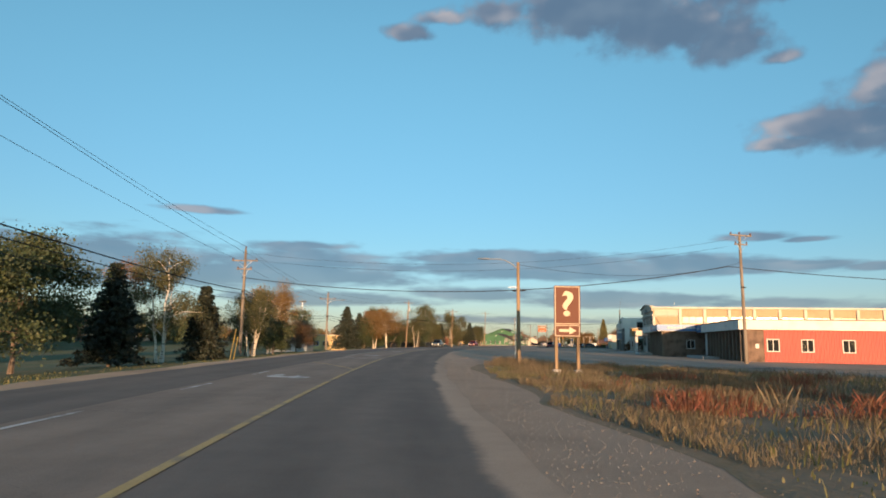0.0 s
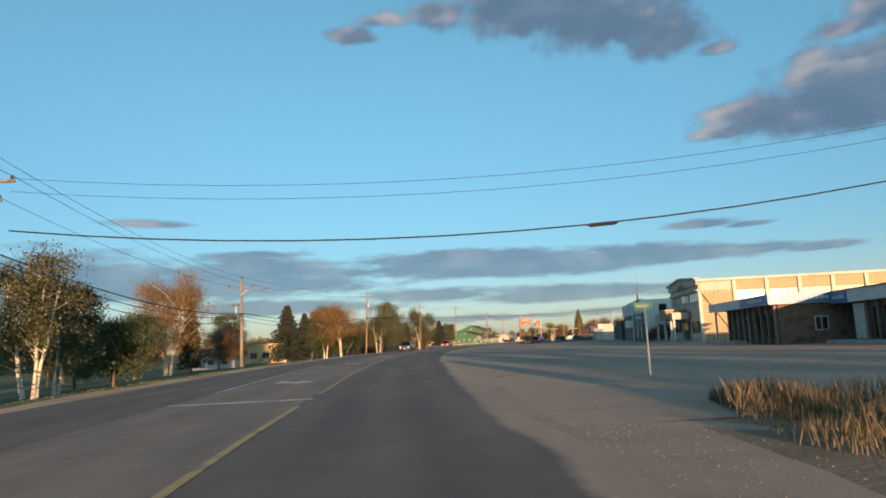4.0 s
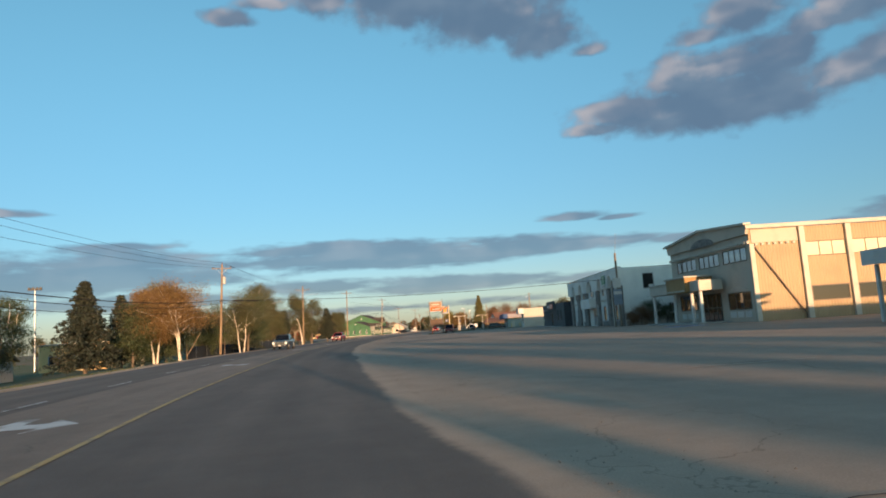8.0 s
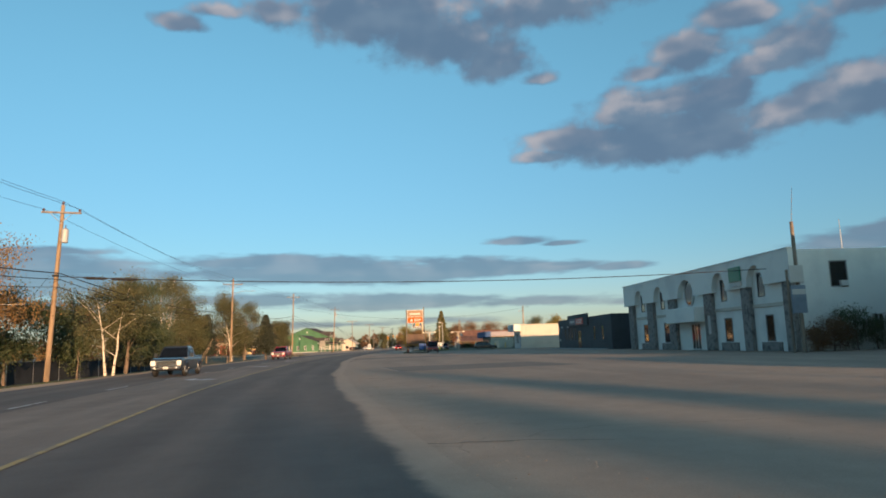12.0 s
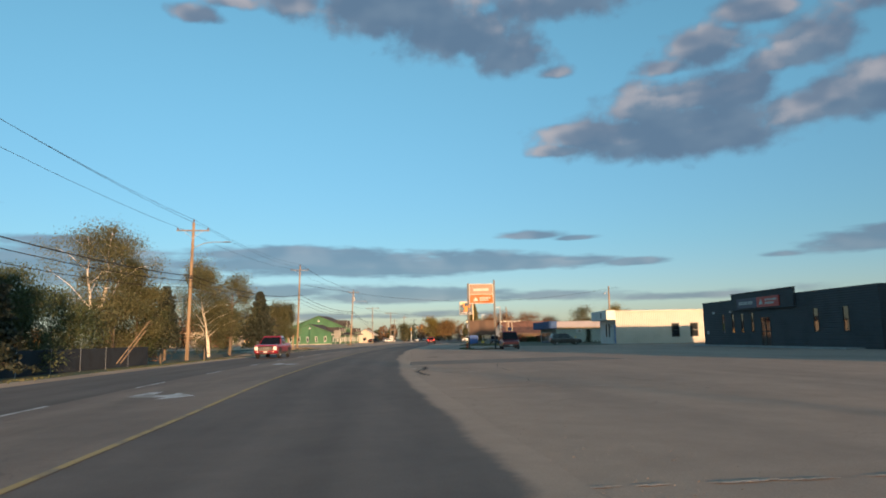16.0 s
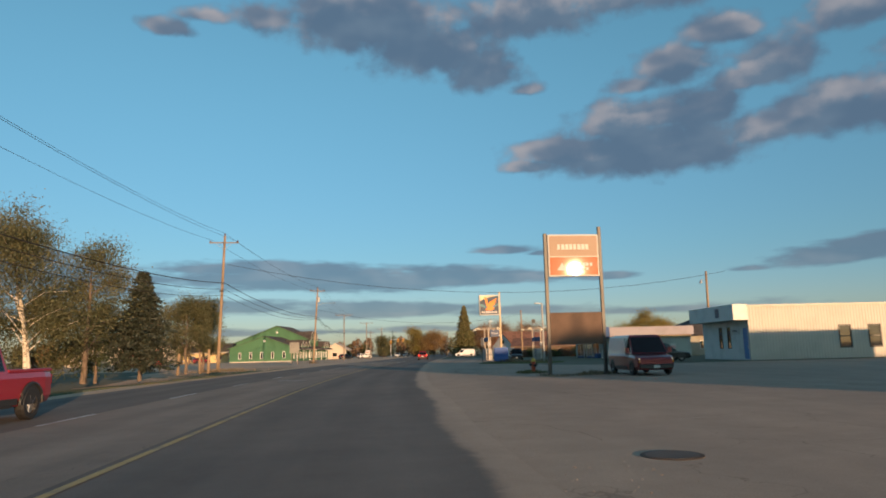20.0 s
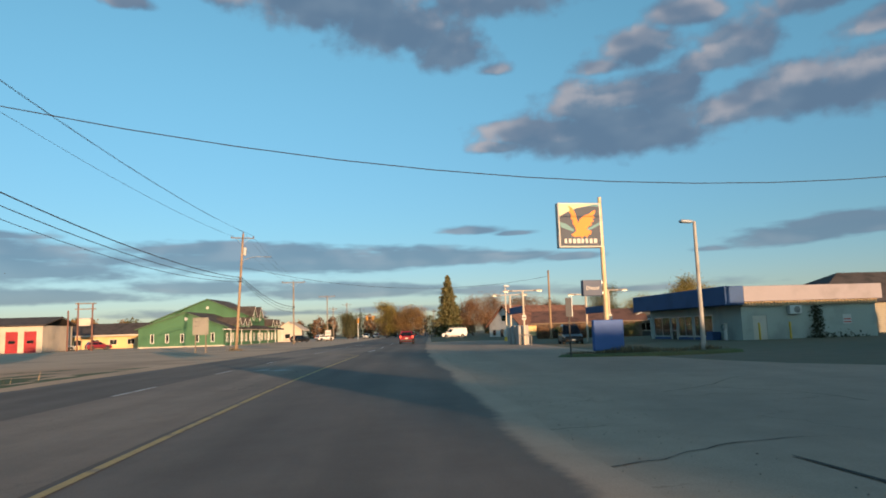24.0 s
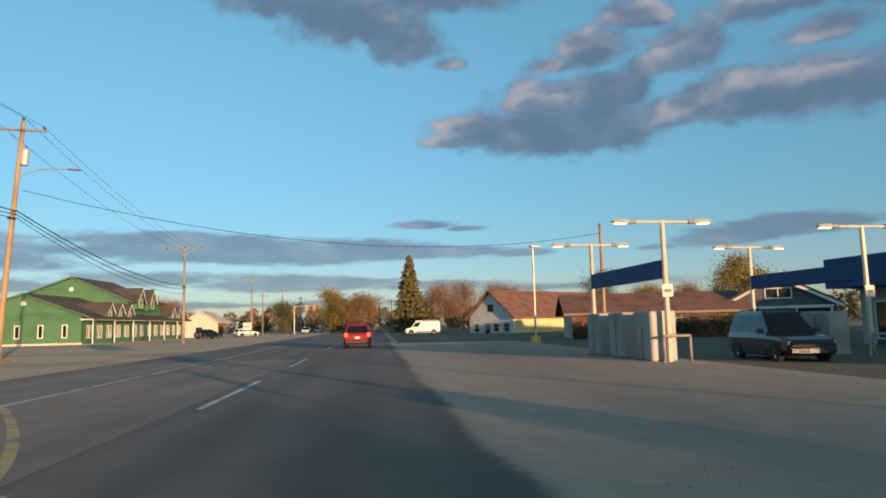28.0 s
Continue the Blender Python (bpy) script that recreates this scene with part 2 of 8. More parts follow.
def leafage(name, base, other, spread=0.35):
    m = bpy.data.materials.new(name)
    m.use_nodes = True
    t = m.node_tree
    b = t.nodes["Principled BSDF"]
    b.inputs["Roughness"].default_value = 0.6
    g = t.nodes.new("ShaderNodeNewGeometry")
    mix = t.nodes.new("ShaderNodeMix")
    mix.data_type = "RGBA"
    mix.inputs["A"].default_value, mix.inputs["B"].default_value = (*base, 1), (*other, 1)
    t.links.new(g.outputs["Random Per Island"], mix.inputs["Factor"])
    hsv = t.nodes.new("ShaderNodeHueSaturation")
    w = t.nodes.new("ShaderNodeTexWhiteNoise")
    w.noise_dimensions = "1D"
    t.links.new(math_node(t, "MULTIPLY", g.outputs["Random Per Island"], 77.7), w.inputs["W"])
    t.links.new(math_node(t, "MULTIPLY_ADD", w.outputs["Value"], 2 * spread, 1 - spread), hsv.inputs["Value"])
    t.links.new(mix.outputs["Result"], hsv.inputs["Color"])
    t.links.new(hsv.outputs[0], b.inputs["Base Color"])
    tr = t.nodes.new("ShaderNodeBsdfTranslucent")
    t.links.new(hsv.outputs[0], tr.inputs[0])
    ms = t.nodes.new("ShaderNodeMixShader")
    ms.inputs[0].default_value = 0.3
    t.links.new(b.outputs[0], ms.inputs[1])
    t.links.new(tr.outputs[0], ms.inputs[2])
    t.links.new(ms.outputs[0], t.nodes["Material Output"].inputs[0])
    return m


def paving(name, base, other, dust, near, far, tracks=0.0, crackle=0.0, scale=0.8):
    """Worn asphalt that turns dusty across its edge: the distance from the edge runs from near to far as the dust sets in (or, with near past far, wears off)."""
    m = bpy.data.materials.new(name)
    m.use_nodes = True
    t = m.node_tree
    b = t.nodes["Principled BSDF"]
    b.inputs["Roughness"].default_value = 0.92
    b.inputs["Specular IOR Level"].default_value = 0.25
    sep = t.nodes.new("ShaderNodeSeparateXYZ")
    c = t.nodes.new("ShaderNodeTexCoord")
    t.links.new(c.outputs["Object"], sep.inputs[0])

    def attr(n):
        a = t.nodes.new("ShaderNodeAttribute")
        a.attribute_name = n
        return a.outputs["Fac"]

    off, edge = attr("off"), attr("edge")
    drawn = t.nodes.new("ShaderNodeCombineXYZ")
    t.links.new(off, drawn.inputs[0])
    t.links.new(math_node(t, "MULTIPLY", sep.outputs[1], 0.13), drawn.inputs[1])

    def noise_at(vec, sc, detail, rough=0.55):
        n = t.nodes.new("ShaderNodeTexNoise")
        n.inputs["Scale"].default_value, n.inputs["Detail"].default_value, n.inputs["Roughness"].default_value = sc, detail, rough
        t.links.new(vec, n.inputs["Vector"])
        return n.outputs[0]

    def blend(f, a, bb):
        n = t.nodes.new("ShaderNodeMix")
        n.data_type = "RGBA"
        t.links.new(f, n.inputs["Factor"])
        for sock, v in (("A", a), ("B", bb)):
            if isinstance(v, tuple):
                n.inputs[sock].default_value = (*v, 1)
            else:
                t.links.new(v, n.inputs[sock])
        return n.outputs["Result"]

    obj = c.outputs["Object"]
    streak, blotch, grain, wide = noise_at(drawn.outputs[0], scale, 6), noise_at(obj, 0.9, 8, 0.68), noise_at(obj, 42, 3), noise_at(obj, 0.07, 4)
    col = blend(smooth(t, math_node(t, "ADD", math_node(t, "MULTIPLY", streak, 0.6), math_node(t, "MULTIPLY", wide, 0.4)), 0.38, 0.62), base, other)
    ragged = math_node(t, "ADD", math_node(t, "MULTIPLY_ADD", noise_at(obj, 0.35, 3, 0.5), 0.5, -0.25), math_node(t, "MULTIPLY_ADD", noise_at(obj, 3.5, 4, 0.6), 0.24, -0.12))
    n = t.nodes.new("ShaderNodeMapRange")
    n.interpolation_type = "SMOOTHSTEP"
    t.links.new(math_node(t, "ADD", edge, ragged), n.inputs[0])
    n.inputs[1].default_value, n.inputs[2].default_value = min(near, far), max(near, far)
    n.inputs[3].default_value, n.inputs[4].default_value = (0, 1) if near < far else (1, 0)
    col = blend(n.outputs[0], col, dust)
    val = math_node(t, "MULTIPLY_ADD", blotch, 0.5, 0.75)
    val = math_node(t, "MULTIPLY", val, math_node(t, "MULTIPLY_ADD", grain, 0.5, 0.75))
    if tracks:
        wave = math_node(t, "COSINE", math_node(t, "MULTIPLY_ADD", off, 3.49, -3.3))
        val = math_node(t, "MULTIPLY", val, math_node(t, "MULTIPLY_ADD", wave, -tracks, 1.0))
    if crackle:
        vo = t.nodes.new("ShaderNodeTexVoronoi")
        vo.feature = "DISTANCE_TO_EDGE"
        vo.inputs["Scale"].default_value = 0.33
        warp = t.nodes.new("ShaderNodeVectorMath")
        warp.operation = "MULTIPLY_ADD"
        nn = t.nodes.new("ShaderNodeTexNoise")
        nn.inputs["Scale"].default_value, nn.inputs["Detail"].default_value = 1.1, 5
        t.links.new(obj, nn.inputs["Vector"])
        t.links.new(nn.outputs["Color"], warp.inputs[0])
        warp.inputs[1].default_value = (1.6, 1.6, 0)
        t.links.new(obj, warp.inputs[2])
        t.links.new(warp.outputs[0], vo.inputs["Vector"])
        line = math_node(t, "SUBTRACT", 1.0, smooth(t, vo.outputs["Distance"], 0.001, 0.006))
        line = math_node(t, "MULTIPLY", line, smooth(t, noise_at(obj, 0.16, 3), 0.47, 0.6))
        val = math_node(t, "MULTIPLY", val, math_node(t, "MULTIPLY_ADD", line, -crackle, 1.0))
    hsv = t.nodes.new("ShaderNodeHueSaturation")
    t.links.new(col, hsv.inputs["Color"])
    t.links.new(val, hsv.inputs["Value"])
    t.links.new(hsv.outputs[0], b.inputs["Base Color"])
    bp = t.nodes.new("ShaderNodeBump")
    bp.inputs["Strength"].default_value, bp.inputs["Distance"].default_value = 0.25, 0.02
    t.links.new(math_node(t, "ADD", math_node(t, "MULTIPLY", blotch, 1.5), math_node(t, "MULTIPLY", grain, 0.5)), bp.inputs["Height"])
    t.links.new(bp.outputs[0], b.inputs["Normal"])
    return m


def glass_mat(name, tint=(0.32, 0.40, 0.42)):
    m = bpy.data.materials.new(name)
    m.use_nodes = True
    b = m.node_tree.nodes["Principled BSDF"]
    b.inputs["Base Color"].default_value = (*tint, 1)
    b.inputs["Roughness"].default_value, b.inputs["Transmission Weight"].default_value, b.inputs["IOR"].default_value = 0.02, 1.0, 1.5
    return m


DUST_TONE = (0.41, 0.308, 0.228)
ASPHALT = paving("asphalt", (0.180, 0.154, 0.132), (0.138, 0.121, 0.107), DUST_TONE, -0.16, 0.14, tracks=0.07)
LANE_OLD = paving("turn_lane_asphalt", (0.290, 0.230, 0.184), (0.215, 0.176, 0.145), DUST_TONE, 50, 60, tracks=0.05, crackle=0.25)
ASPHALT_OLD = paving("worn_asphalt", (0.400, 0.296, 0.220), (0.305, 0.232, 0.178), DUST_TONE, 4.0, 0.6, crackle=0.3, scale=0.3)
GRAVEL = surface("gravel", (0.34, 0.258, 0.19), 0.95, vary=0.3, scale=0.5, fine=45, bump=0.3, other=(0.27, 0.208, 0.155))
DIRT = surface("sandy_dirt", (0.52, 0.36, 0.235), 0.95, vary=0.25, scale=0.12, fine=45, bump=0.2, other=(0.35, 0.245, 0.16))
TURF = surface("turf", (0.058, 0.094, 0.030), 0.95, vary=0.35, scale=0.15, fine=9, bump=0.8, other=(0.11, 0.10, 0.045))
VERGE_SOIL = surface("dry_verge_soil", (0.20, 0.155, 0.10), 0.95, vary=0.3, scale=0.5, fine=14, bump=0.7, other=(0.12, 0.105, 0.055))
LAND = surface("far_land", (0.10, 0.10, 0.055), 0.95, vary=0.3, scale=0.02, fine=0.8, bump=0.6, other=(0.13, 0.11, 0.07))
YELLOW_PAINT = surface("yellow_road_paint", (0.48, 0.33, 0.12), 0.7, vary=0.25, scale=1.4, fine=30, other=(0.27, 0.205, 0.125), blot=(0.47, 0.66))
WORN_PAINT = surface("faint_worn_paint", (0.36, 0.325, 0.28), 0.8, vary=0.25, scale=1.6, fine=20, other=(0.22, 0.185, 0.155), blot=(0.4, 0.6))
WHITE_PAINT = surface("white_road_paint", (0.62, 0.61, 0.58), 0.7, vary=0.2, scale=1.2, fine=25, other=(0.28, 0.25, 0.215), blot=(0.45, 0.62))
POLE_WOOD = surface("weathered_pole_wood", (0.30, 0.21, 0.13), 0.85, vary=0.25, scale=1.2, fine=20, bump=0.4, stretch=(3, 3, 0.3), spread=0.1)
POLE_GREY = surface("grey_pole_wood", (0.22, 0.18, 0.14), 0.85, vary=0.25, scale=1.2, fine=20, bump=0.4, stretch=(3, 3, 0.3), spread=0.1)
GALV = surface("galvanised_steel", (0.52, 0.54, 0.55), 0.45, 0.7, vary=0.1, scale=2, fine=12, bump=0.05)
BLACK = surface("black_rubber", (0.018, 0.018, 0.019), 0.6, vary=0.15, bump=0.05)
CABLE = surface("black_cable", (0.014, 0.014, 0.016), 0.95, vary=0.1, bump=0.0)
TRANSFORMER = surface("grey_enamel", (0.38, 0.39, 0.39), 0.4, 0.2, vary=0.08, bump=0.03)
PORCELAIN = surface("brown_porcelain", (0.10, 0.05, 0.035), 0.3, vary=0.1, bump=0.0)
GLASS = glass_mat("window_glass")
# opaque panes: the dark of unlit rooms is put into the colour
DARK_GLASS = surface("opaque_dark_glass", (0.016, 0.019, 0.022), 0.03, vary=0.0, bump=0.0, coat=0.5)
# panes made metallic to brighten the sky's reflection beyond plain glass
SKY_GLASS = surface("sky_mirror_glass", (0.34, 0.37, 0.40), 0.06, 0.85, vary=0.03, bump=0.0)
WHITE = surface("white_paint", (0.60, 0.59, 0.56), 0.55, vary=0.07, scale=0.8, bump=0.06)
CREAM_RIB = surface("cream_metal_siding", (0.37, 0.255, 0.14), 0.5, vary=0.06, scale=0.4, bump=0.5, ribs=(0.3, 0))
CREAM = surface("cream_stucco", (0.50, 0.435, 0.355), 0.8, vary=0.08, scale=0.5, fine=30, bump=0.2)
BEIGE_TRIM = surface("beige_trim", (0.50, 0.46, 0.39), 0.6, vary=0.08, bump=0.1)
BROWN_TRIM = surface("brown_trim", (0.16, 0.115, 0.08), 0.6, vary=0.1, bump=0.1)
WB_STUCCO = surface("pale_grey_stucco", (0.74, 0.745, 0.70), 0.85, vary=0.08, scale=0.35, fine=25, bump=0.25, other=(0.62, 0.63, 0.60))
GREY_TRIM = surface("grey_pilaster_render", (0.23, 0.215, 0.20), 0.85, vary=0.28, scale=2.2, fine=7, bump=0.4)
CHARCOAL = surface("charcoal_siding", (0.045, 0.05, 0.055), 0.7, vary=0.12, scale=0.5, bump=0.4, ribs=(0.2, 2))
RED_RIB = surface("red_metal_siding", (0.36, 0.045, 0.03), 0.5, vary=0.12, scale=0.5, bump=0.5, ribs=(0.25, 0), other=(0.27, 0.04, 0.03))
BRICK = surface("brown_brick", (0.17, 0.115, 0.085), 0.9, vary=0.25, scale=1.2, fine=9, bump=0.5)
GREEN_SIDING = surface("green_clapboard", (0.062, 0.165, 0.085), 0.7, vary=0.1, scale=0.3, bump=0.5, ribs=(0.16, 2))
SHINGLE = surface("dark_shingles", (0.062, 0.052, 0.048), 0.9, vary=0.25, scale=0.8, fine=6, bump=0.5)
SHINGLE_BROWN = surface("brown_shingles", (0.15, 0.075, 0.055), 0.9, vary=0.22, scale=0.8, fine=6, bump=0.5)
BLUE = surface("blue_fascia", (0.026, 0.072, 0.19), 0.75, vary=0.1, scale=0.6, bump=0.04)
BLUE_SIGN = surface("blue_sign_panel", (0.05, 0.17, 0.42), 0.4, vary=0.06, bump=0.03)
GAS_WALL = surface("pale_green_grey_block", (0.34, 0.37, 0.335), 0.85, vary=0.12, scale=0.5, fine=10, bump=0.3, other=(0.26, 0.29, 0.265))
LILAC = surface("faded_lilac_fascia", (0.22, 0.205, 0.24), 0.6, vary=0.1, scale=0.4, bump=0.08)
CONCRETE = surface("concrete", (0.36, 0.35, 0.33), 0.9, vary=0.15, scale=0.8, fine=18, bump=0.3)
YELLOW_STUCCO = surface("yellow_stucco", (0.62, 0.46, 0.22), 0.8, vary=0.08, scale=0.4, bump=0.2)
BARK_BIRCH = surface("birch_bark", (0.62, 0.56, 0.47), 0.8, vary=0.3, scale=3, fine=9, bump=0.3, other=(0.10, 0.08, 0.06), blot=(0.55, 0.66), stretch=(1, 1, 2.5))
BARK = surface("grey_brown_bark", (0.16, 0.12, 0.09), 0.9, vary=0.3, scale=3, fine=14, bump=0.6, stretch=(2, 2, 0.6))
LEAF_GREEN = leafage("green_leaves", (0.050, 0.080, 0.036), (0.088, 0.100, 0.042))
LEAF_OLIVE = leafage("olive_leaves", (0.080, 0.096, 0.046), (0.135, 0.122, 0.056))
LEAF_ORANGE = leafage("orange_leaves", (0.20, 0.112, 0.045), (0.25, 0.165, 0.062))
LEAF_RUST = leafage("rust_leaves", (0.175, 0.095, 0.055), (0.23, 0.140, 0.072))
LEAF_YELLOW = leafage("yellow_leaves", (0.253, 0.196, 0.048), (0.184, 0.161, 0.046))
NEEDLE = leafage("spruce_needles", (0.026, 0.040, 0.029), (0.050, 0.056, 0.038))
DRY_GRASS = leafage("dry_grass_blades", (0.235, 0.18, 0.115), (0.155, 0.13, 0.078))
GREEN_GRASS = leafage("green_grass_blades", (0.075, 0.10, 0.034), (0.17, 0.15, 0.06))
RED_WEED = leafage("red_weed_leaves", (0.23, 0.075, 0.05), (0.18, 0.09, 0.05))


# ---- building blocks ----
def part(name, bm, material, parent, label=""):
    me = bpy.data.meshes.new(name)
    bmesh.ops.recalc_face_normals(bm, faces=bm.faces)
    bm.to_mesh(me)
    bm.free()
    me.materials.append(material)
    ob = new(name, me)
    ob.parent = parent
    if label:
        tagged(ob, label)
    return ob


def thing(name, m, label, category, group="", kind=""):
    ob = new(name)
    ob.matrix_world = m
    ob.empty_display_size = 0.3
    return tagged(ob, label, category, group, kind)


def solo(name, bm, material, m, label, category, group="", kind=""):
    ob = part(name, bm, material, None)
    ob.matrix_world = m
    return tagged(ob, label, category, group, kind)


BOX_FACES = ((0, 3, 2, 1), (4, 5, 6, 7), (0, 1, 5, 4), (1, 2, 6, 5), (2, 3, 7, 6), (3, 0, 4, 7))


def box(x0, x1, y0, y1, z0, z1, bm=None, m=None, bevel=0.0):
    own = bmesh.new() if (bm is None or bevel) else bm
    vs = [own.verts.new(m @ Vector(c) if m else c) for c in ((x0, y0, z0), (x1, y0, z0), (x1, y1, z0), (x0, y1, z0), (x0, y0, z1), (x1, y0, z1), (x1, y1, z1), (x0, y1, z1))]
    for f in BOX_FACES:
        own.faces.new([vs[k] for k in f])
    if bevel:
        bmesh.ops.bevel(own, geom=own.edges[:], offset=bevel, segments=1, affect="EDGES")
        if bm is not None:
            me = bpy.data.meshes.new("tmp")
            own.to_mesh(me)
            own.free()
            bm.from_mesh(me)
            bpy.data.meshes.remove(me)
            return bm
    return own


def tube(points, radii, sides=8, bm=None, cap=True):
    """A swept tube through points, with a radius at each."""
    bm = bm or bmesh.new()
    pts = [Vector(p) for p in points]
    radii = radii if hasattr(radii, "__len__") else [radii] * len(pts)
    rings = []
    for k, p in enumerate(pts):
        d = (pts[min(k + 1, len(pts) - 1)] - pts[max(k - 1, 0)]).normalized()
        side = d.cross(Vector((0.31, 0.95, 0.07)) if abs(d.z) > 0.9 else Vector((0, 0, 1))).normalized()
        up = side.cross(d)
        rings.append([bm.verts.new(p + (side * math.cos(a) + up * math.sin(a)) * radii[k]) for a in (2 * math.pi * j / sides for j in range(sides))])
    for a, b in zip(rings, rings[1:]):
        for j in range(sides):
            bm.faces.new((a[j], a[(j + 1) % sides], b[(j + 1) % sides], b[j]))
    if cap:
        bm.faces.new(rings[0][::-1])
        bm.faces.new(rings[-1])
    return bm


def prism(outline, depth, bm=None, m=None):
    """An outline in x and z, drawn out along y from 0 to depth."""
    bm = bm or bmesh.new()
    m = m or Matrix()
    a = [bm.verts.new(m @ Vector((x, 0, z))) for x, z in outline]
    b = [bm.verts.new(m @ Vector((x, depth, z))) for x, z in outline]
    bm.faces.new(a)
    bm.faces.new(b[::-1])
    for k in range(len(a)):
        j = (k + 1) % len(a)
        bm.faces.new((a[k], b[k], b[j], a[j]))
    return bm


def wall_mesh(width, height, thick, holes, m=None, bm=None):
    """A wall in x and z from 0 to width and height, its outside at y=0, with openings (x0, x1, z0, z1) right through it."""
    bm = bm or bmesh.new()
    m = m or Matrix()
    xs = sorted({0, width, *(v for h in holes for v in h[:2])})
    zs = sorted({0, height, *(v for h in holes for v in h[2:])})
    solid = {}
    for i in range(len(xs) - 1):
        for j in range(len(zs) - 1):
            cx, cz = (xs[i] + xs[i + 1]) / 2, (zs[j] + zs[j + 1]) / 2
            solid[i, j] = not any(h[0] < cx < h[1] and h[2] < cz < h[3] for h in holes)
    cache = {}

    def v(x, y, z):
        if (x, y, z) not in cache:
            cache[x, y, z] = bm.verts.new(m @ Vector((x, y, z)))
        return cache[x, y, z]

    for (i, j), s in solid.items():
        if not s:
            continue
        x0, x1, z0, z1 = xs[i], xs[i + 1], zs[j], zs[j + 1]
        bm.faces.new((v(x0, 0, z0), v(x1, 0, z0), v(x1, 0, z1), v(x0, 0, z1)))
        bm.faces.new((v(x1, thick, z0), v(x0, thick, z0), v(x0, thick, z1), v(x1, thick, z1)))
        for di, dj, e in ((-1, 0, (x0, z0, x0, z1)), (1, 0, (x1, z1, x1, z0)), (0, -1, (x1, z0, x0, z0)), (0, 1, (x0, z1, x1, z1))):
            if not solid.get((i + di, j + dj)):
                bm.faces.new((v(e[0], 0, e[1]), v(e[2], 0, e[3]), v(e[2], thick, e[3]), v(e[0], thick, e[1])))
    return bm


def ring_mesh(x0, x1, z0, z1, w, y0, y1, m=None, bm=None):
    """A rectangular frame of bar width w."""
    bm = bm or bmesh.new()
    for a in ((x0, x1, z0, z0 + w), (x0, x1, z1 - w, z1), (x0, x0 + w, z0 + w, z1 - w), (x1 - w, x1, z0 + w, z1 - w)):
        box(a[0], a[1], y0, y1, a[2], a[3], bm, m)
    return bm


def window(parent, m, x0, x1, z0, z1, cols=1, rows=1, frame_mat=None, bar=0.07, deep=0.06, glass=None, label=""):
    """A window in an opening of a wall whose outside is y=0 of m: frame with bars, and panes."""
    w = part("window", ring_mesh(x0, x1, z0, z1, bar, -0.03, deep, m), frame_mat or WHITE, parent, label)
    ix0, ix1, iz0, iz1 = x0 + bar, x1 - bar, z0 + bar, z1 - bar
    for k in range(1, cols):
        c = ix0 + (ix1 - ix0) * k / cols
        part("mullion", box(c - bar * 0.4, c + bar * 0.4, -0.02, deep, iz0, iz1, None, m), frame_mat or WHITE, w)
    for k in range(1, rows):
        c = iz0 + (iz1 - iz0) * k / rows
        part("transom", box(ix0, ix1, -0.022, deep - 0.004, c - bar * 0.4, c + bar * 0.4, None, m), frame_mat or WHITE, w)
    for k in range(cols):
        a, b = ix0 + (ix1 - ix0) * k / cols, ix0 + (ix1 - ix0) * (k + 1) / cols
        part("pane", box(a, b, deep * 0.35, deep * 0.35 + 0.012, iz0, iz1, None, m), glass or DARK_GLASS, w)
    return w


# Matrices that set a wall's outside (y=0, x along it, looking at it from outside with x to the right) on the faces of a block
def face_south(y=0, x=0):
    return pose(x, y, 0)


def face_west(x=0, y=0):
    """Seen from the west, x runs to the south: from y down."""
    return pose(x, y, 0, 0, 0, -90)

# ---- ground, road, lots and verges ----
ROAD_LINE = ((-80, 3.22), (-40, 0.42), (-10, -1.68), (8.8, -2.78), (25, -3.43), (41, -3.78), (58, -3.93), (73, -3.78), (90, -3.18), (104, -2.38), (122.7, -0.58), (135, 0.82), (150.4, 2.82), (168, 5.92),
             (181, 8.62), (195, 11.52), (220, 17.82), (247, 25.62), (272, 34.12), (295, 42.82), (315, 50.82), (336, 59.22), (375, 75.02), (450, 105.42), (600, 166.22), (900, 288.22), (1500, 532.22))


def road_x(y):
    """The yellow line's x at y, smooth through ROAD_LINE."""
    p = ROAD_LINE
    k = max(1, min(len(p) - 3, next((i for i in range(len(p) - 1) if p[i + 1][0] > y), len(p) - 2)))
    (y0, x0), (y1, x1), (y2, x2), (y3, x3) = p[k - 1], p[k], p[k + 1], p[k + 2]
    h = y2 - y1
    m1, m2, u = (x2 - x0) / (y2 - y0) * h, (x3 - x1) / (y3 - y1) * h, (y - y1) / h
    return (2 * u**3 - 3 * u**2 + 1) * x1 + (u**3 - 2 * u**2 + u) * m1 + (3 * u**2 - 2 * u**3) * x2 + (u**3 - u**2) * m2


def at_road(y, d, z=0.0):
    """The place beside the yellow line at y, d metres to its right."""
    s = (road_x(y + 0.5) - road_x(y - 0.5))
    n = Vector((1, -s, 0)).normalized()
    return Vector((road_x(y), y, z)) + n * d


def heading(y):
    return -math.degrees(math.atan(road_x(y + 0.5) - road_x(y - 0.5)))


def lerp(table, y):
    return float(np.interp(y, [a for a, _ in table], [b for _, b in table]))


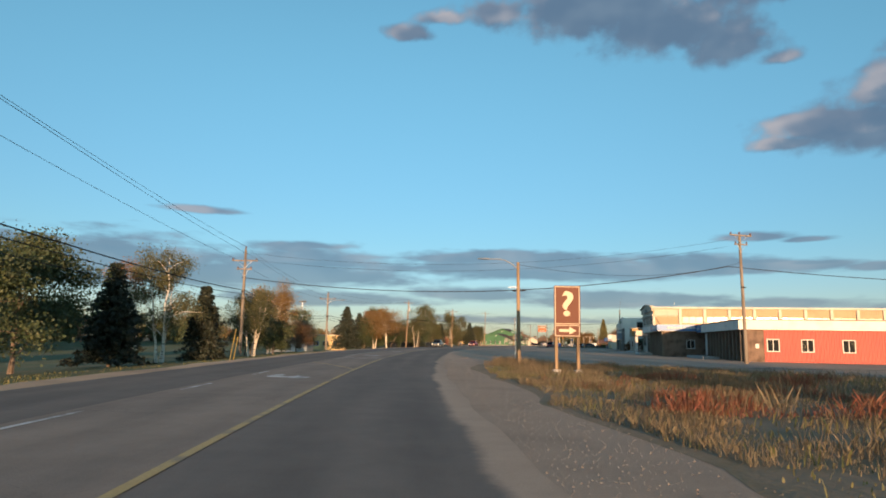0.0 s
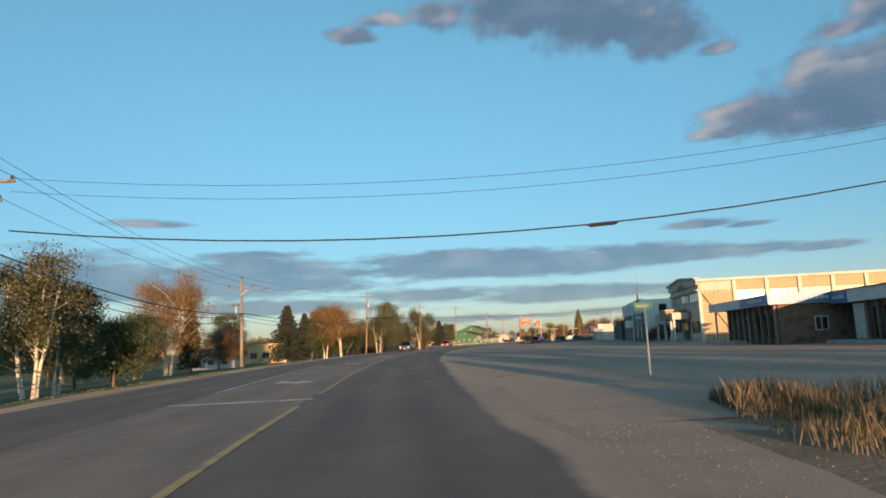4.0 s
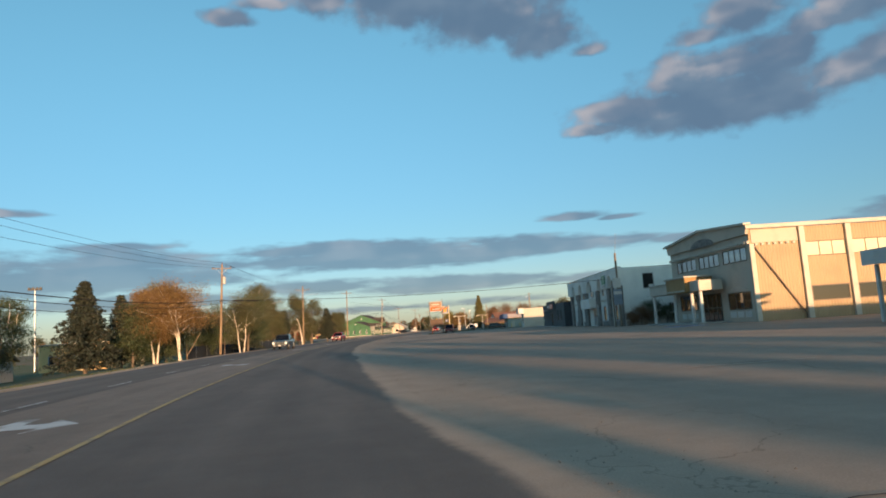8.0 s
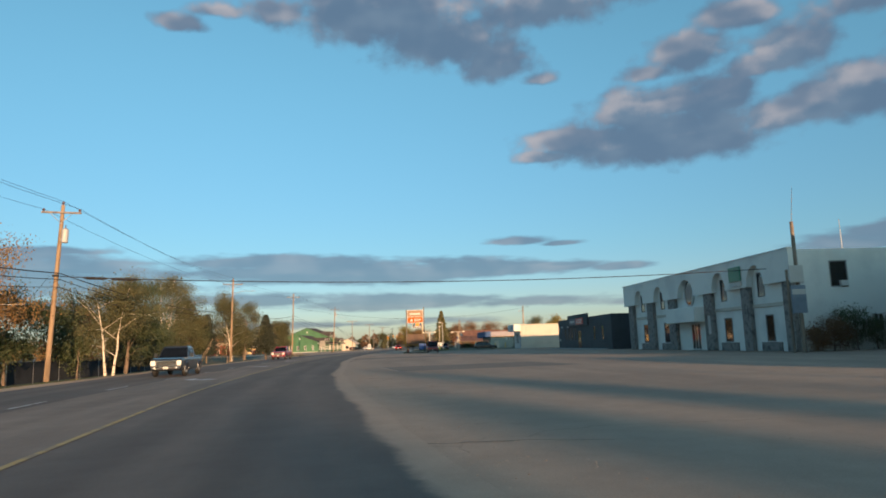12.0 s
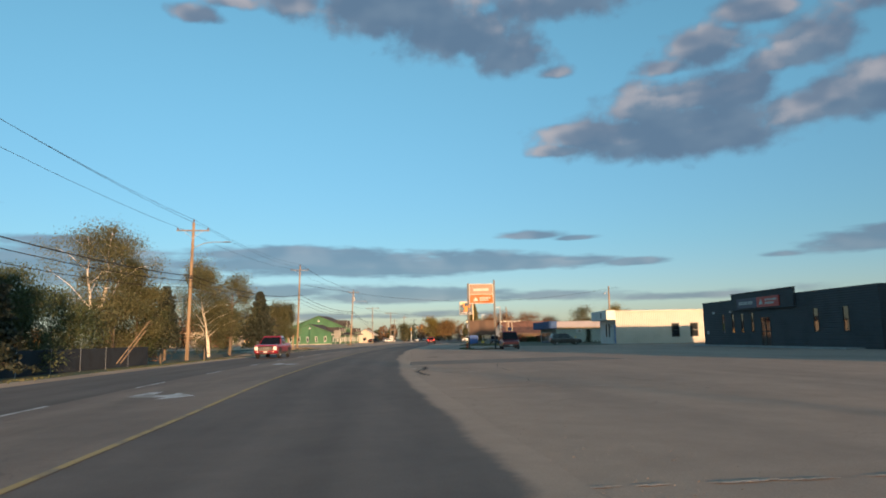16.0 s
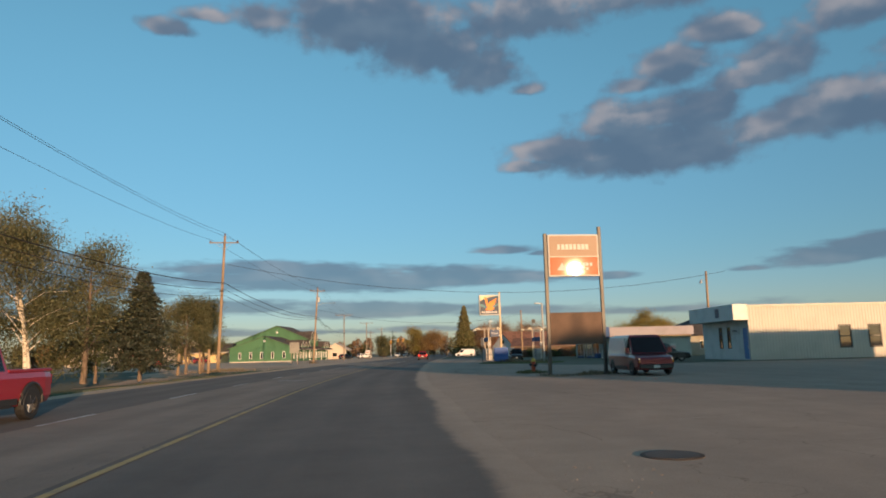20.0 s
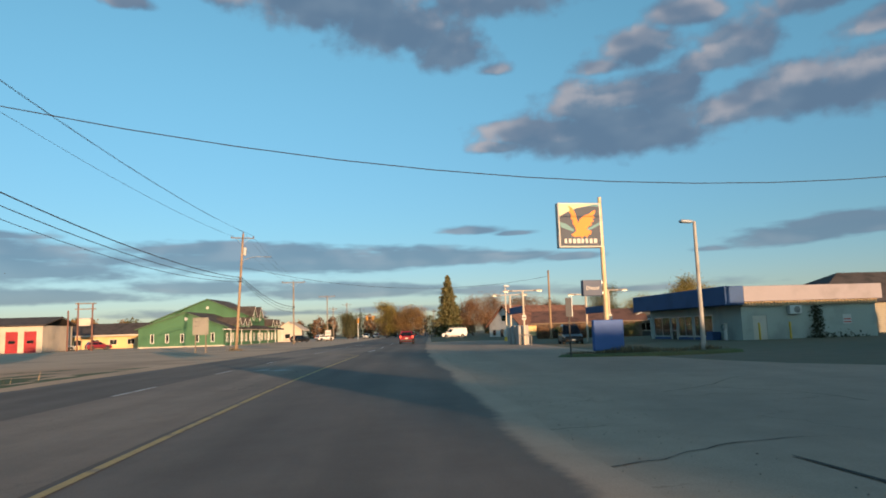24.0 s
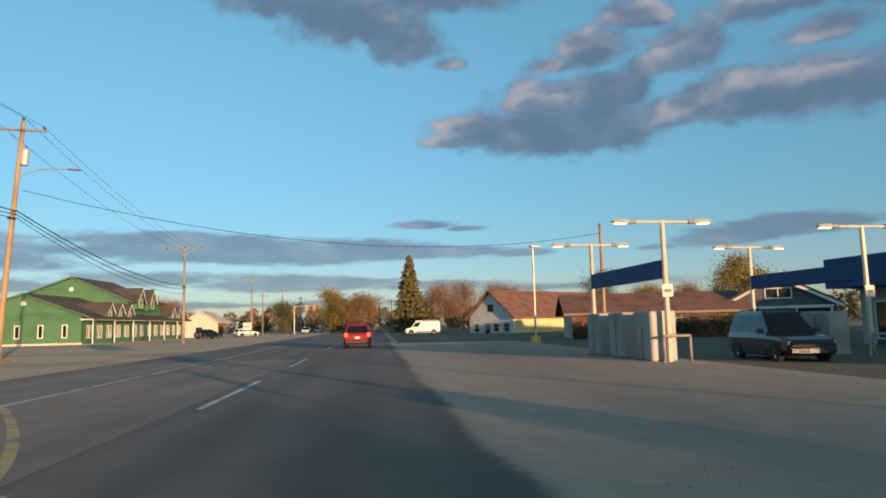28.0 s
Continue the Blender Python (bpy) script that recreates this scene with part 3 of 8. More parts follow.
def strip(y0, y1, left, right, z, step=2.5, bm=None, cross=1, rough=0.0):
    """A band along the road between two offsets, each a number or a function of y."""
    bm = bm or bmesh.new()
    off, edge = bm.verts.layers.float.get("off") or bm.verts.layers.float.new("off"), bm.verts.layers.float.get("edge") or bm.verts.layers.float.new("edge")
    rows = []
    n = max(2, int((y1 - y0) / step) + 1)
    for k in range(n):
        y = y0 + (y1 - y0) * k / (n - 1)
        a, b = (f(y) if callable(f) else f for f in (left, right))
        rows.append([bm.verts.new(at_road(y, a + (b - a) * j / cross, z(y, j / cross) if callable(z) else z)) for j in range(cross + 1)])
        for j, v in enumerate(rows[-1]):
            v[off] = a + (b - a) * j / cross
            v[edge] = v[off] - right_edge(y)
    for p, q in zip(rows, rows[1:]):
        for j in range(cross):
            bm.faces.new((p[j], p[j + 1], q[j + 1], q[j]))
    return bm


def wobble(y, amp, scale, seed):
    return amp * noise.noise((y * scale, seed * 3.7, 0.3)) + amp * 0.5 * noise.noise((y * scale * 3.1, seed * 9.1, 4.3))


LEFT_EDGE = ((-80, -8.2), (20, -8.4), (50, -9.0), (80, -9.6), (110, -9.8), (150, -10.2), (200, -9.6), (260, -9.4), (300, -9.0), (340, -8.6), (1500, -8.6))
RIGHT_EDGE = ((-80, 3.4), (17, 3.5), (37, 3.8), (62, 4.5), (80, 5.0), (108, 5.25), (150, 5.0), (180, 4.9), (220, 4.8), (255, 5.0), (280, 5.0), (300, 4.6), (340, 4.5), (1500, 4.6))
left_edge = lambda y: lerp(LEFT_EDGE, y) + wobble(y, 0.12, 0.2, 1)
right_edge = lambda y: lerp(RIGHT_EDGE, y) + wobble(y, 0.18, 0.25, 2)


solo("road", strip(-80, 1400, left_edge, lambda y: right_edge(y) + 0.6, 0.0, 2.0, cross=10), ASPHALT, Matrix(), "dark grey asphalt road curving gently to the right", "road", kind="structure")
solo("turn_lane", strip(-80, 322, lambda y: -8.4 + wobble(y, 0.3, 0.06, 5) if y > 300 else -4.4, lambda y: -0.35, 0.005, 3.0, cross=2), LANE_OLD, Matrix(), "paler worn asphalt of the centre turning lane", "road lane", kind="structure")

def lawn_z(y, d):
    """The grass falls away from the road, and levels out towards the forecourt."""
    dist = left_edge(y) - d
    return -0.02 - (0.063 * max(0, min(20, dist - 0.5)) + 0.03 * max(0, min(20, dist - 20.5))) * max(0, min(1, (292 - y) / 20)) * max(0, min(1, (108 - dist) / 40))


def lawn_at(x, y):
    return lawn_z(y, (x - road_x(y)) * math.cos(math.radians(heading(y))))


def steps(far, lo, hi, fine):
    """Grid lines: coarse out to the horizon, fine between lo and hi."""
    out = [-far * 0.5 ** k for k in range(5)] + [lo + fine * k for k in range(int((hi - lo) / fine) + 1)] + [far * 0.5 ** k for k in range(5)]
    return sorted(set(out))


xs, ys = steps(4200, -150, 60, 5), steps(4200, -100, 310, 5)
verts = []
for x in xs:
    for y in ys:
        z = -0.08
        if -90 < y < 300:
            d = (x - road_x(y)) * math.cos(math.radians(heading(y)))
            if -128 < d < left_edge(y) + 3:
                z = lawn_z(y, d) - 0.08 - 0.35 * max(0, min(1, (left_edge(y) + 3 - d) / 6))
        verts.append((x, y, z))
n = len(ys)
me = bpy.data.meshes.new("ground")
me.from_pydata(verts, [], [(a, a + n, a + n + 1, a + 1) for a in (i * n + j for i in range(len(xs) - 1) for j in range(n - 1))])
me.materials.append(LAND)
ground = tagged(new("ground", me), "flat land with dull autumn grass reaching the horizon", "ground", kind="structure")


def lot_fall(y, u):
    """The lot falls away a little towards the filling station."""
    d = 5 + 70 * u
    return -0.02 - 0.5 * max(0, min(1, (d - 14) / 16)) * max(0, min(1, (y - 268) / 18))


# right hand side: gravel shoulder, dry verge, then the wide worn lot
solo("gravel_shoulder", strip(-80, 60, lambda y: right_edge(y) - 0.25, lambda y: 6.8 + wobble(y, 0.5, 0.15, 3) + max(0, y - 40) * 0.15, lambda y, u: -0.012 - 0.03 * u, 2.0, cross=3), GRAVEL, Matrix(), "pale brown gravel shoulder beside the road", "gravel", kind="structure")
solo("parking_lot", strip(49, 345, lambda y: right_edge(y) - 0.1, lambda y: 75, lot_fall, 3.0, cross=36), ASPHALT_OLD, Matrix(), "wide worn grey asphalt lot in front of the shops", "pavement", kind="structure")
VERGE_FAR = ((-80, 40), (10, 40), (30, 30), (44, 22), (49, 9))
solo("verge", strip(-80, 49, lambda y: 6.2 + wobble(y, 0.5, 0.2, 4), lambda y: lerp(VERGE_FAR, y), lambda y, u: -0.035 + 0.03 * noise.noise((y * 0.3, u * 8, 1)) * min(1, u * 5), 1.5, cross=14), VERGE_SOIL, Matrix(), "rough grassy verge of dry grass and red weeds", "verge", kind="structure")
solo("near_lot", strip(-80, 49.2, lambda y: lerp(VERGE_FAR, y) - 0.5, lambda y: 90, -0.05, 4.0, cross=6), ASPHALT_OLD, Matrix(), "worn asphalt yard before the red building", "pavement", kind="structure")

# left hand side: mown park behind the road, sandy forecourt further on
solo("lawn", strip(-80, 292, lambda y: -120, lambda y: left_edge(y) + 0.3, lambda y, u: lawn_z(y, -120 + (left_edge(y) + 120.3) * u), 3.0, cross=48), TURF, Matrix(), "green mown grass beside the road", "lawn", kind="structure")
solo("verge_edge", strip(-80, 300, lambda y: left_edge(y) - 1.4 + wobble(y, 0.7, 0.13, 8), lambda y: left_edge(y) + 0.25, lambda y, u: 0.02 * (1 - u) - 0.012, 1.5, cross=2), DIRT, Matrix(), "sandy strip along the left road edge", "gravel", kind="structure")
solo("sandy_forecourt", strip(268, 520, lambda y: left_edge(y) - 10 - min(60, (y - 268) * 2.4), lambda y: left_edge(y) + 0.3, lambda y, u: 0.006 + lawn_z(y, left_edge(y) - (10 + min(60, (y - 268) * 2.4)) * (1 - u)), 3.0, cross=12), DIRT, Matrix(), "sandy unpaved forecourt beside the road", "forecourt", kind="structure")

# ---- road markings ----
def mark(name, bm, material, label, category="road marking", group=""):
    return solo(name, bm, material, Matrix(), label, category, group)


YELLOW_OFF = ((-80, -0.39), (50, -0.4), (62, -0.2), (90, -0.27), (112, -0.36), (155, -0.36), (186, -0.28), (208, -0.2), (225, -0.12), (250, -0.1), (272, -0.2), (298, -0.1))
yellow_at = lambda side: lambda y: lerp(YELLOW_OFF, y) + side
mark("yellow_line", strip(-80, 55.5, yellow_at(-0.075), yellow_at(0.075), 0.012, 1.0), YELLOW_PAINT, "solid worn yellow line on the road")
mark("yellow_line", strip(60, 298, yellow_at(-0.065), yellow_at(0.065), 0.012, 1.5), YELLOW_PAINT, "solid worn yellow line on the road")
DASH_D = ((0, -4.0), (33, -4.1), (68, -4.4), (95, -4.9), (120, -5.1), (150, -4.8), (190, -4.3), (300, -4.4))
y = -70.0
while y < 296:
    if not (33 < y < 60 or 64 < y < 97):
        o = lerp(DASH_D, y)
        mark("lane_dash", strip(y, y + 3.0, o - 0.06, o + 0.06, 0.013, 1.0), WHITE_PAINT, "worn white lane dash", group="lane dashes")
    y += 9.0
mark("white_line", strip(63, 97, lambda y: lerp(DASH_D, y) - 0.06, lambda y: lerp(DASH_D, y) + 0.06, 0.013, 1.5), WHITE_PAINT, "solid white lane line")
mark("white_line", strip(305, 345, -4.5, -4.38, 0.013, 1.5), WHITE_PAINT, "solid white lane line")
for y in (304, 316, 334, 352):
    mark("lane_dash", strip(y, y + 6, -0.07, 0.07, 0.013, 1.0), WHITE_PAINT, "worn white lane dash", group="lane dashes")
# stop bars and the taper at the end of each turning bay
mark("stop_bar", strip(57.6, 58.0, -4.3, -0.2, 0.013, 0.4), WHITE_PAINT, "white bar across the turning lane")
for y0, dy in ((34.8, 11.2), (298.0, 7.4)):
  bm = bmesh.new()
  for k in range(12):
    u0, u1 = k / 12, (k + 1) / 12
    a, b = at_road(y0 + dy * u0, -0.4 - 3.9 * u0 ** 1.25, 0.013), at_road(y0 + dy * u1, -0.4 - 3.9 * u1 ** 1.25, 0.013)
    bm.faces.new([bm.verts.new(v) for v in (a + Vector((-0.08, 0, 0)), a + Vector((0.08, 0, 0)), b + Vector((0.08, 0, 0)), b + Vector((-0.08, 0, 0)))])
  mark("pale_taper", bm, YELLOW_PAINT, "pale yellow line closing the turning lane")


def turn_arrow(y, d, paint):
    """The two-headed bent arrow of a turning lane."""
    bm = bmesh.new()
    body = [(-0.86, 0.15), (-0.74, 1.75), (-0.36, 1.85), (-0.32, 0.72), (0.02, 0.52), (0.24, 0.62), (0.27, 1.2), (1.02, 0.0), (0.62, -0.6), (0.22, -1.05), (0.31, -0.3), (-0.44, -0.22)]
    m = Matrix.Translation(at_road(y, d, 0.014)) @ pose(0, 0, 0, 0, 0, heading(y))
    bm.faces.new([bm.verts.new(m @ Vector((x, v, 0))) for x, v in body])
    bmesh.ops.triangulate(bm, faces=bm.faces[:])
    mark("turn_arrow", bm, paint, "worn white turn arrow painted on the asphalt", group="turn arrows")


for y in (27.3, 68.0, 96, 124.5, 162.2, 187, 210.2, 249.8, 282.3):
    turn_arrow(y, -2.4, WHITE_PAINT if y < 240 else WORN_PAINT)

# ---- cracks, potholes and patches in the paving ----
CRACK = surface("crack_shadow", (0.060, 0.050, 0.044), 0.95, vary=0.3, fine=30, bump=0.4)
PATCH = surface("broken_pale_asphalt", (0.56, 0.44, 0.34), 0.95, vary=0.3, scale=2, fine=18, bump=0.6, other=(0.42, 0.33, 0.26))
TAR = surface("tar_seal", (0.085, 0.074, 0.066), 0.85, vary=0.2, fine=20, bump=0.2)


def ribbon(points, width, rng, bm, z):
    """An uneven thin strip along points."""
    prev = None
    for k, (x, y) in enumerate(points):
        a, b = points[max(0, k - 1)], points[min(len(points) - 1, k + 1)]
        n = Vector((-(b[1] - a[1]), b[0] - a[0], 0)).normalized()
        w = width * rng.uniform(0.3, 1.2) * (0.25 if k in (0, len(points) - 1) else 1)
        p = Vector((x, y, z))
        now = (bm.verts.new(p + n * w / 2), bm.verts.new(p - n * w / 2))
        if prev:
            bm.faces.new((prev[0], prev[1], now[1], now[0]))
        prev = now


def wander(x, y, ang, length, rng, step=0.35, turn=0.35):
    pts = [(x, y)]
    for _ in range(int(length / step)):
        ang += rng.normal() * turn * 0.5
        x, y = x + math.cos(ang + rng.normal() * turn) * step, y + math.sin(ang + rng.normal() * turn) * step
        pts.append((x, y))
    return pts


def blob(name, x, y, rx, ry, ang, material, z, seed, label, category):
    rng = np.random.default_rng(seed)
    n = 22
    ph = rng.uniform(0, 6.28, 3)
    bm = bmesh.new()
    ring, inner = [], []
    for k in range(n):
        t = 6.283 * k / n
        q = 1 + 0.22 * math.sin(2 * t + ph[0]) + 0.16 * math.sin(5 * t + ph[1]) + 0.1 * rng.normal()
        ring.append(bm.verts.new((rx * q * math.cos(t), ry * q * math.sin(t), 0)))
        inner.append(bm.verts.new((rx * q * 0.7 * math.cos(t), ry * q * 0.7 * math.sin(t), 0.001)))
    for k in range(n):
        bm.faces.new((ring[k], ring[(k + 1) % n], inner[(k + 1) % n], inner[k]))
    bm.faces.new(inner)
    return solo(name, bm, material, pose(x, y, z, 0, 0, ang), label, category, kind="structure")


rng = np.random.default_rng(31)
bm = bmesh.new()
for k in range(60):
    y = rng.uniform(66, 285)
    d = rng.uniform(6.8, 30) if k % 3 else rng.uniform(6.2, 12)
    p = at_road(y, d)
    if y > 265 and d > 14:
        continue
    along = math.radians(90 + heading(y)) + (0 if k % 2 else 1.5) + rng.normal() * 0.3
    ribbon(wander(p.x, p.y, along, rng.uniform(2, 7), rng, 0.3, 0.22), rng.uniform(0.015, 0.04), rng, bm, -0.012)
for k in range(34):
    y = rng.uniform(4, 330)
    p = at_road(y, rng.uniform(-8, 3.6))
    along = math.radians(90 + heading(y)) + (0 if k % 3 else 1.5) + rng.normal() * 0.15
    ribbon(wander(p.x, p.y, along, rng.uniform(2, 10), rng, 0.4, 0.22), rng.uniform(0.012, 0.03), rng, bm, 0.0105)
solo("paving_cracks", bm, CRACK, Matrix(), "dark wandering cracks in the worn asphalt", "cracks", kind="stuff")
# broken rows of pale patches across the lot, and the potholes beside the road
bm = bmesh.new()
for x0, y0, x1, y1, n in ((12.4, 173.0, 20.2, 171.3, 13), (15.4, 185.6, 21.5, 184.4, 9), (16.1, 188.9, 20.5, 187.4, 6), (17.9, 197.0, 22.0, 196.0, 8), (27.6, 221.8, 29.2, 221.6, 2)):
    for k in range(n):
        u = (k + rng.random() * 0.7) / n
        x, y = x0 + (x1 - x0) * u, y0 + (y1 - y0) * u
        a = math.atan2(y1 - y0, x1 - x0)
        ribbon(wander(x, y, a, rng.uniform(0.35, 1.1), rng, 0.2, 0.06), rng.uniform(0.05, 0.14), rng, bm, -0.010)
solo("broken_seam", bm, PATCH, Matrix(), "broken pale seams across the worn lot", "seam", kind="stuff")

# large darker patches in the lot, with a pale broken joint round them
DARKER = surface("darker_patch_asphalt", (0.185, 0.156, 0.130), 0.92, vary=0.22, scale=0.5, fine=40, bump=0.15, other=(0.150, 0.130, 0.112))


def dark_patch(corners, seed):
    rng = np.random.default_rng(seed)
    ring = []
    for (xa, ya), (xb, yb) in zip(corners, corners[1:] + corners[:1]):
        n = int(math.hypot(xb - xa, yb - ya) / 0.5)
        ring += [(xa + (xb - xa) * k / n + rng.normal() * 0.04, ya + (yb - ya) * k / n + rng.normal() * 0.04) for k in range(n)]
    bm = bmesh.new()
    bmesh.ops.triangulate(bm, faces=[bm.faces.new([bm.verts.new((x, y, -0.015)) for x, y in ring])])
    patch = solo("asphalt_patch", bm, DARKER, Matrix(), "large darker patch in the lot", "patch", kind="structure")
    bm = bmesh.new()
    ribbon(ring + ring[:1], 0.12, rng, bm, -0.011)
    part("joint", bm, PATCH, patch, "pale broken joint")


dark_patch([(18.9, 203.8), (20.97, 209.5), (34.0, 210.1), (33.0, 202.6)], 71)
dark_patch([(13.6, 161.5), (14.6, 170.6), (26.0, 169.5), (25.0, 159.8)], 72)

# an eroded hole and its gully at the road edge
gully = ((19.4, 201.2), (19.0, 199.8), (18.5, 198.3), (17.9, 197.2), (17.55, 196.2), (17.4, 195.2), (17.25, 194.2), (17.2, 193.0))
bm = bmesh.new()
for spread, width in ((0.05, 0.17), (0.12, 0.10), (0.3, 0.04)):
    pts = []
    for (xa, ya), (xb, yb) in zip(gully, gully[1:]):
        for k in range(6):
            u = k / 6
            pts.append((xa + (xb - xa) * u + rng.normal() * spread * 0.6, ya + (yb - ya) * u))
    ribbon(pts, width, rng, bm, -0.0085 + spread * 0.006)
solo("eroded_gully", bm, CRACK, Matrix(), "dark eroded gully along the lot edge", "pothole", kind="stuff")
for k, (x, y, rx, ry, ang) in enumerate(((17.25, 196.6, 0.7, 0.16, 70), (18.2, 199.2, 0.6, 0.14, 75), (19.07, 194.76, 0.5, 0.10, -10), (19.87, 194.86, 0.45, 0.07, -10), (16.65, 185.9, 0.5, 0.10, -12), (17.9, 186.2, 0.5, 0.07, -12))):
    blob("broken_patch", x, y, rx, ry, ang, PATCH, -0.0075, 220 + k, "patch of broken pale asphalt in the lot", "patch")
for k, (x, y, rx, ry, ang) in enumerate(((19.4, 199.2, 0.35, 0.05, 0), (19.96, 198.6, 0.5, 0.06, -20), (20.07, 197.4, 0.5, 0.05, -15), (18.8, 194.6, 0.5, 0.04, -15), (16.7, 185.7, 0.5, 0.04, -12), (37.0, 256.5, 1.6, 0.07, 75), (36.9, 254.0, 1.1, 0.10, -8))):
    blob("pothole", x, y, rx, ry, ang, CRACK, -0.0065, 240 + k, "shallow dark hole in the worn lot", "pothole")
bm = bmesh.new()
ribbon([(23.8, 201.9), (23.2, 200.4), (22.6, 199.0), (22.1, 197.8), (21.9, 196.6), (21.6, 195.6), (21.3, 194.4), (21.2, 193)], 0.06, rng, bm, -0.0115)
ribbon([(32.2, 248.9), (32.0, 248.2), (31.8, 247.6), (31.7, 247.2)], 0.08, rng, bm, -0.0115)
solo("tar_seam", bm, TAR, Matrix(), "dark tar seam across the worn lot", "seam", kind="stuff")
RUST_IRON = surface("rusty_iron", (0.20, 0.115, 0.065), 0.8, 0.2, vary=0.25, scale=6, fine=30, bump=0.3)
for x, y, rim, lid, word in ((25.0, 218.05, CRACK, TAR, "dark"), (2.95, 65.3, RUST_IRON, RUST_IRON, "rusty")):
    mh = thing("manhole_cover", pose(x, y, -0.018), "round " + word + " iron manhole cover in the lot", "manhole cover", "manhole covers")
    part("ring", tube([(0, 0, -0.02), (0, 0, 0.012)], 0.42, 28), rim, mh)
    part("lid", tube([(0, 0, 0.0), (0, 0, 0.015)], 0.36, 28), lid, mh, word + " iron lid")
for k, (x, y, rx, ry, ang) in enumerate(((2.6, 68.9, 0.55, 0.12, 5), (3.5, 69.1, 0.35, 0.1, -10), (4.6, 74.5, 0.9, 0.1, 8), (7.8, 84.0, 1.3, 0.12, -12), (12.0, 96.0, 1.6, 0.1, -8))):
    blob("broken_patch", x, y, rx, ry, ang, PATCH, -0.0075, 260 + k, "patch of broken pale asphalt in the lot", "patch")
    blob("pothole", x + 0.15, y + 0.1, rx * 0.5, ry * 0.5, ang, CRACK, -0.0055, 270 + k, "shallow dark hole in the worn lot", "pothole")

# ---- utility poles, lamps and wires ----
def cobra_arm(parent, x, z, reach, rise, side, mat=None, pole_y=0.0):
    """A curved arm with a flat luminaire, from height z, reaching out along x."""
    pts = [(x + side * reach * u, pole_y, z + rise * math.sin(min(u * 1.5, 1) * math.pi / 2)) for u in (0, 0.12, 0.28, 0.45, 0.65, 0.85, 1.0)]
    arm = part("lamp_arm", tube(pts, 0.035, 6), GALV, parent, "curved galvanised arm")
    ex, ez = x + side * reach, z + rise
    bm = bmesh.new()
    n = 8
    rings = []
    for k, (u, w, h) in enumerate(((0, 0.05, 0.04), (0.12, 0.10, 0.07), (0.35, 0.16, 0.08), (0.65, 0.15, 0.06), (0.85, 0.07, 0.03))):
        rings.append([bm.verts.new((ex + side * u, pole_y + w * math.cos(a), ez + (h if math.sin(a) > 0 else h * 0.6) * math.sin(a))) for a in (2 * math.pi * j / n for j in range(n))])
    for a, b in zip(rings, rings[1:]):
        for j in range(n):
            bm.faces.new((a[j], a[(j + 1) % n], b[(j + 1) % n], b[j]))
    bm.faces.new(rings[0][::-1])
    bm.faces.new(rings[-1])
    head = part("luminaire", bm, GALV, arm, "flat grey lamp head")
    return arm


def wood_pole(x, y, h, turn, arm=True, arm_down=0.55, lean=(0, 0), trans=False, lamp=0.0, second=False, mat=None, label="weathered wooden utility pole with a crossarm", arm_w=2.6, lamp_z=8.6, tier=0.0, gap=0.0):
    p = thing("utility_pole", pose(x, y, 0, lean[0], lean[1], 0) @ pose(0, 0, 0, 0, 0, turn), label, "utility pole", "utility poles")
    mat = mat or POLE_WOOD
    part("post", tube([(0, 0, -0.1), (0, 0, h * 0.5), (0, 0, h)], [0.17, 0.145, 0.115], 10), mat, p)
    levels = [h - arm_down] + ([h - arm_down - 0.85] if second else []) if arm else []
    for n, z in enumerate(levels):
        w = arm_w / 2 if n == 0 else arm_w * 0.3
        part("crossarm", box(-w, w, -0.2, -0.1, z - 0.06, z + 0.06, bevel=0.01), POLE_GREY, p)
        for s in (-1, 1):
            part("brace", tube([(s * 0.75 * w / 1.3, -0.15, z - 0.03), (0, -0.13, z - 0.75)], 0.02, 5), GALV, p)
            part("insulator", tube([(s * (w - 0.12), -0.15, z + 0.05), (s * (w - 0.12), -0.15, z + 0.13), (s * (w - 0.12), -0.15, z + 0.2), (s * (w - 0.12), -0.15, z + 0.27)], [0.03, 0.075, 0.085, 0.04], 8), PORCELAIN, p)
    if arm:
        part("insulator", tube([(0, 0, h), (0, 0, h + 0.12), (0, 0, h + 0.2), (0, 0, h + 0.28)], [0.03, 0.075, 0.085, 0.04], 8), PORCELAIN, p)
    if trans:
        z = h - 2.6
        can = part("transformer", tube([(0.32, -0.05, z - 0.05), (0.32, -0.05, z), (0.32, -0.05, z + 0.85), (0.32, -0.05, z + 0.95)], [0.16, 0.22, 0.22, 0.14], 14), TRANSFORMER, p, "grey transformer can")
        part("bushing", tube([(0.3, 0.0, z + 0.95), (0.3, 0.0, z + 1.2)], [0.04, 0.03], 6), PORCELAIN, can)
        part("bracket", box(0.05, 0.2, -0.1, 0.0, z + 0.15, z + 0.25), GALV, p)
    if lamp:
        cobra_arm(p, 0.1 if lamp > 0 else -0.1, lamp_z, abs(lamp), 0.55, 1 if lamp > 0 else -1)
    part("cable_clamp", box(-0.2, 0.2, -0.21, 0.0, h * 0.58, h * 0.58 + 0.12), BLACK, p)
    return p


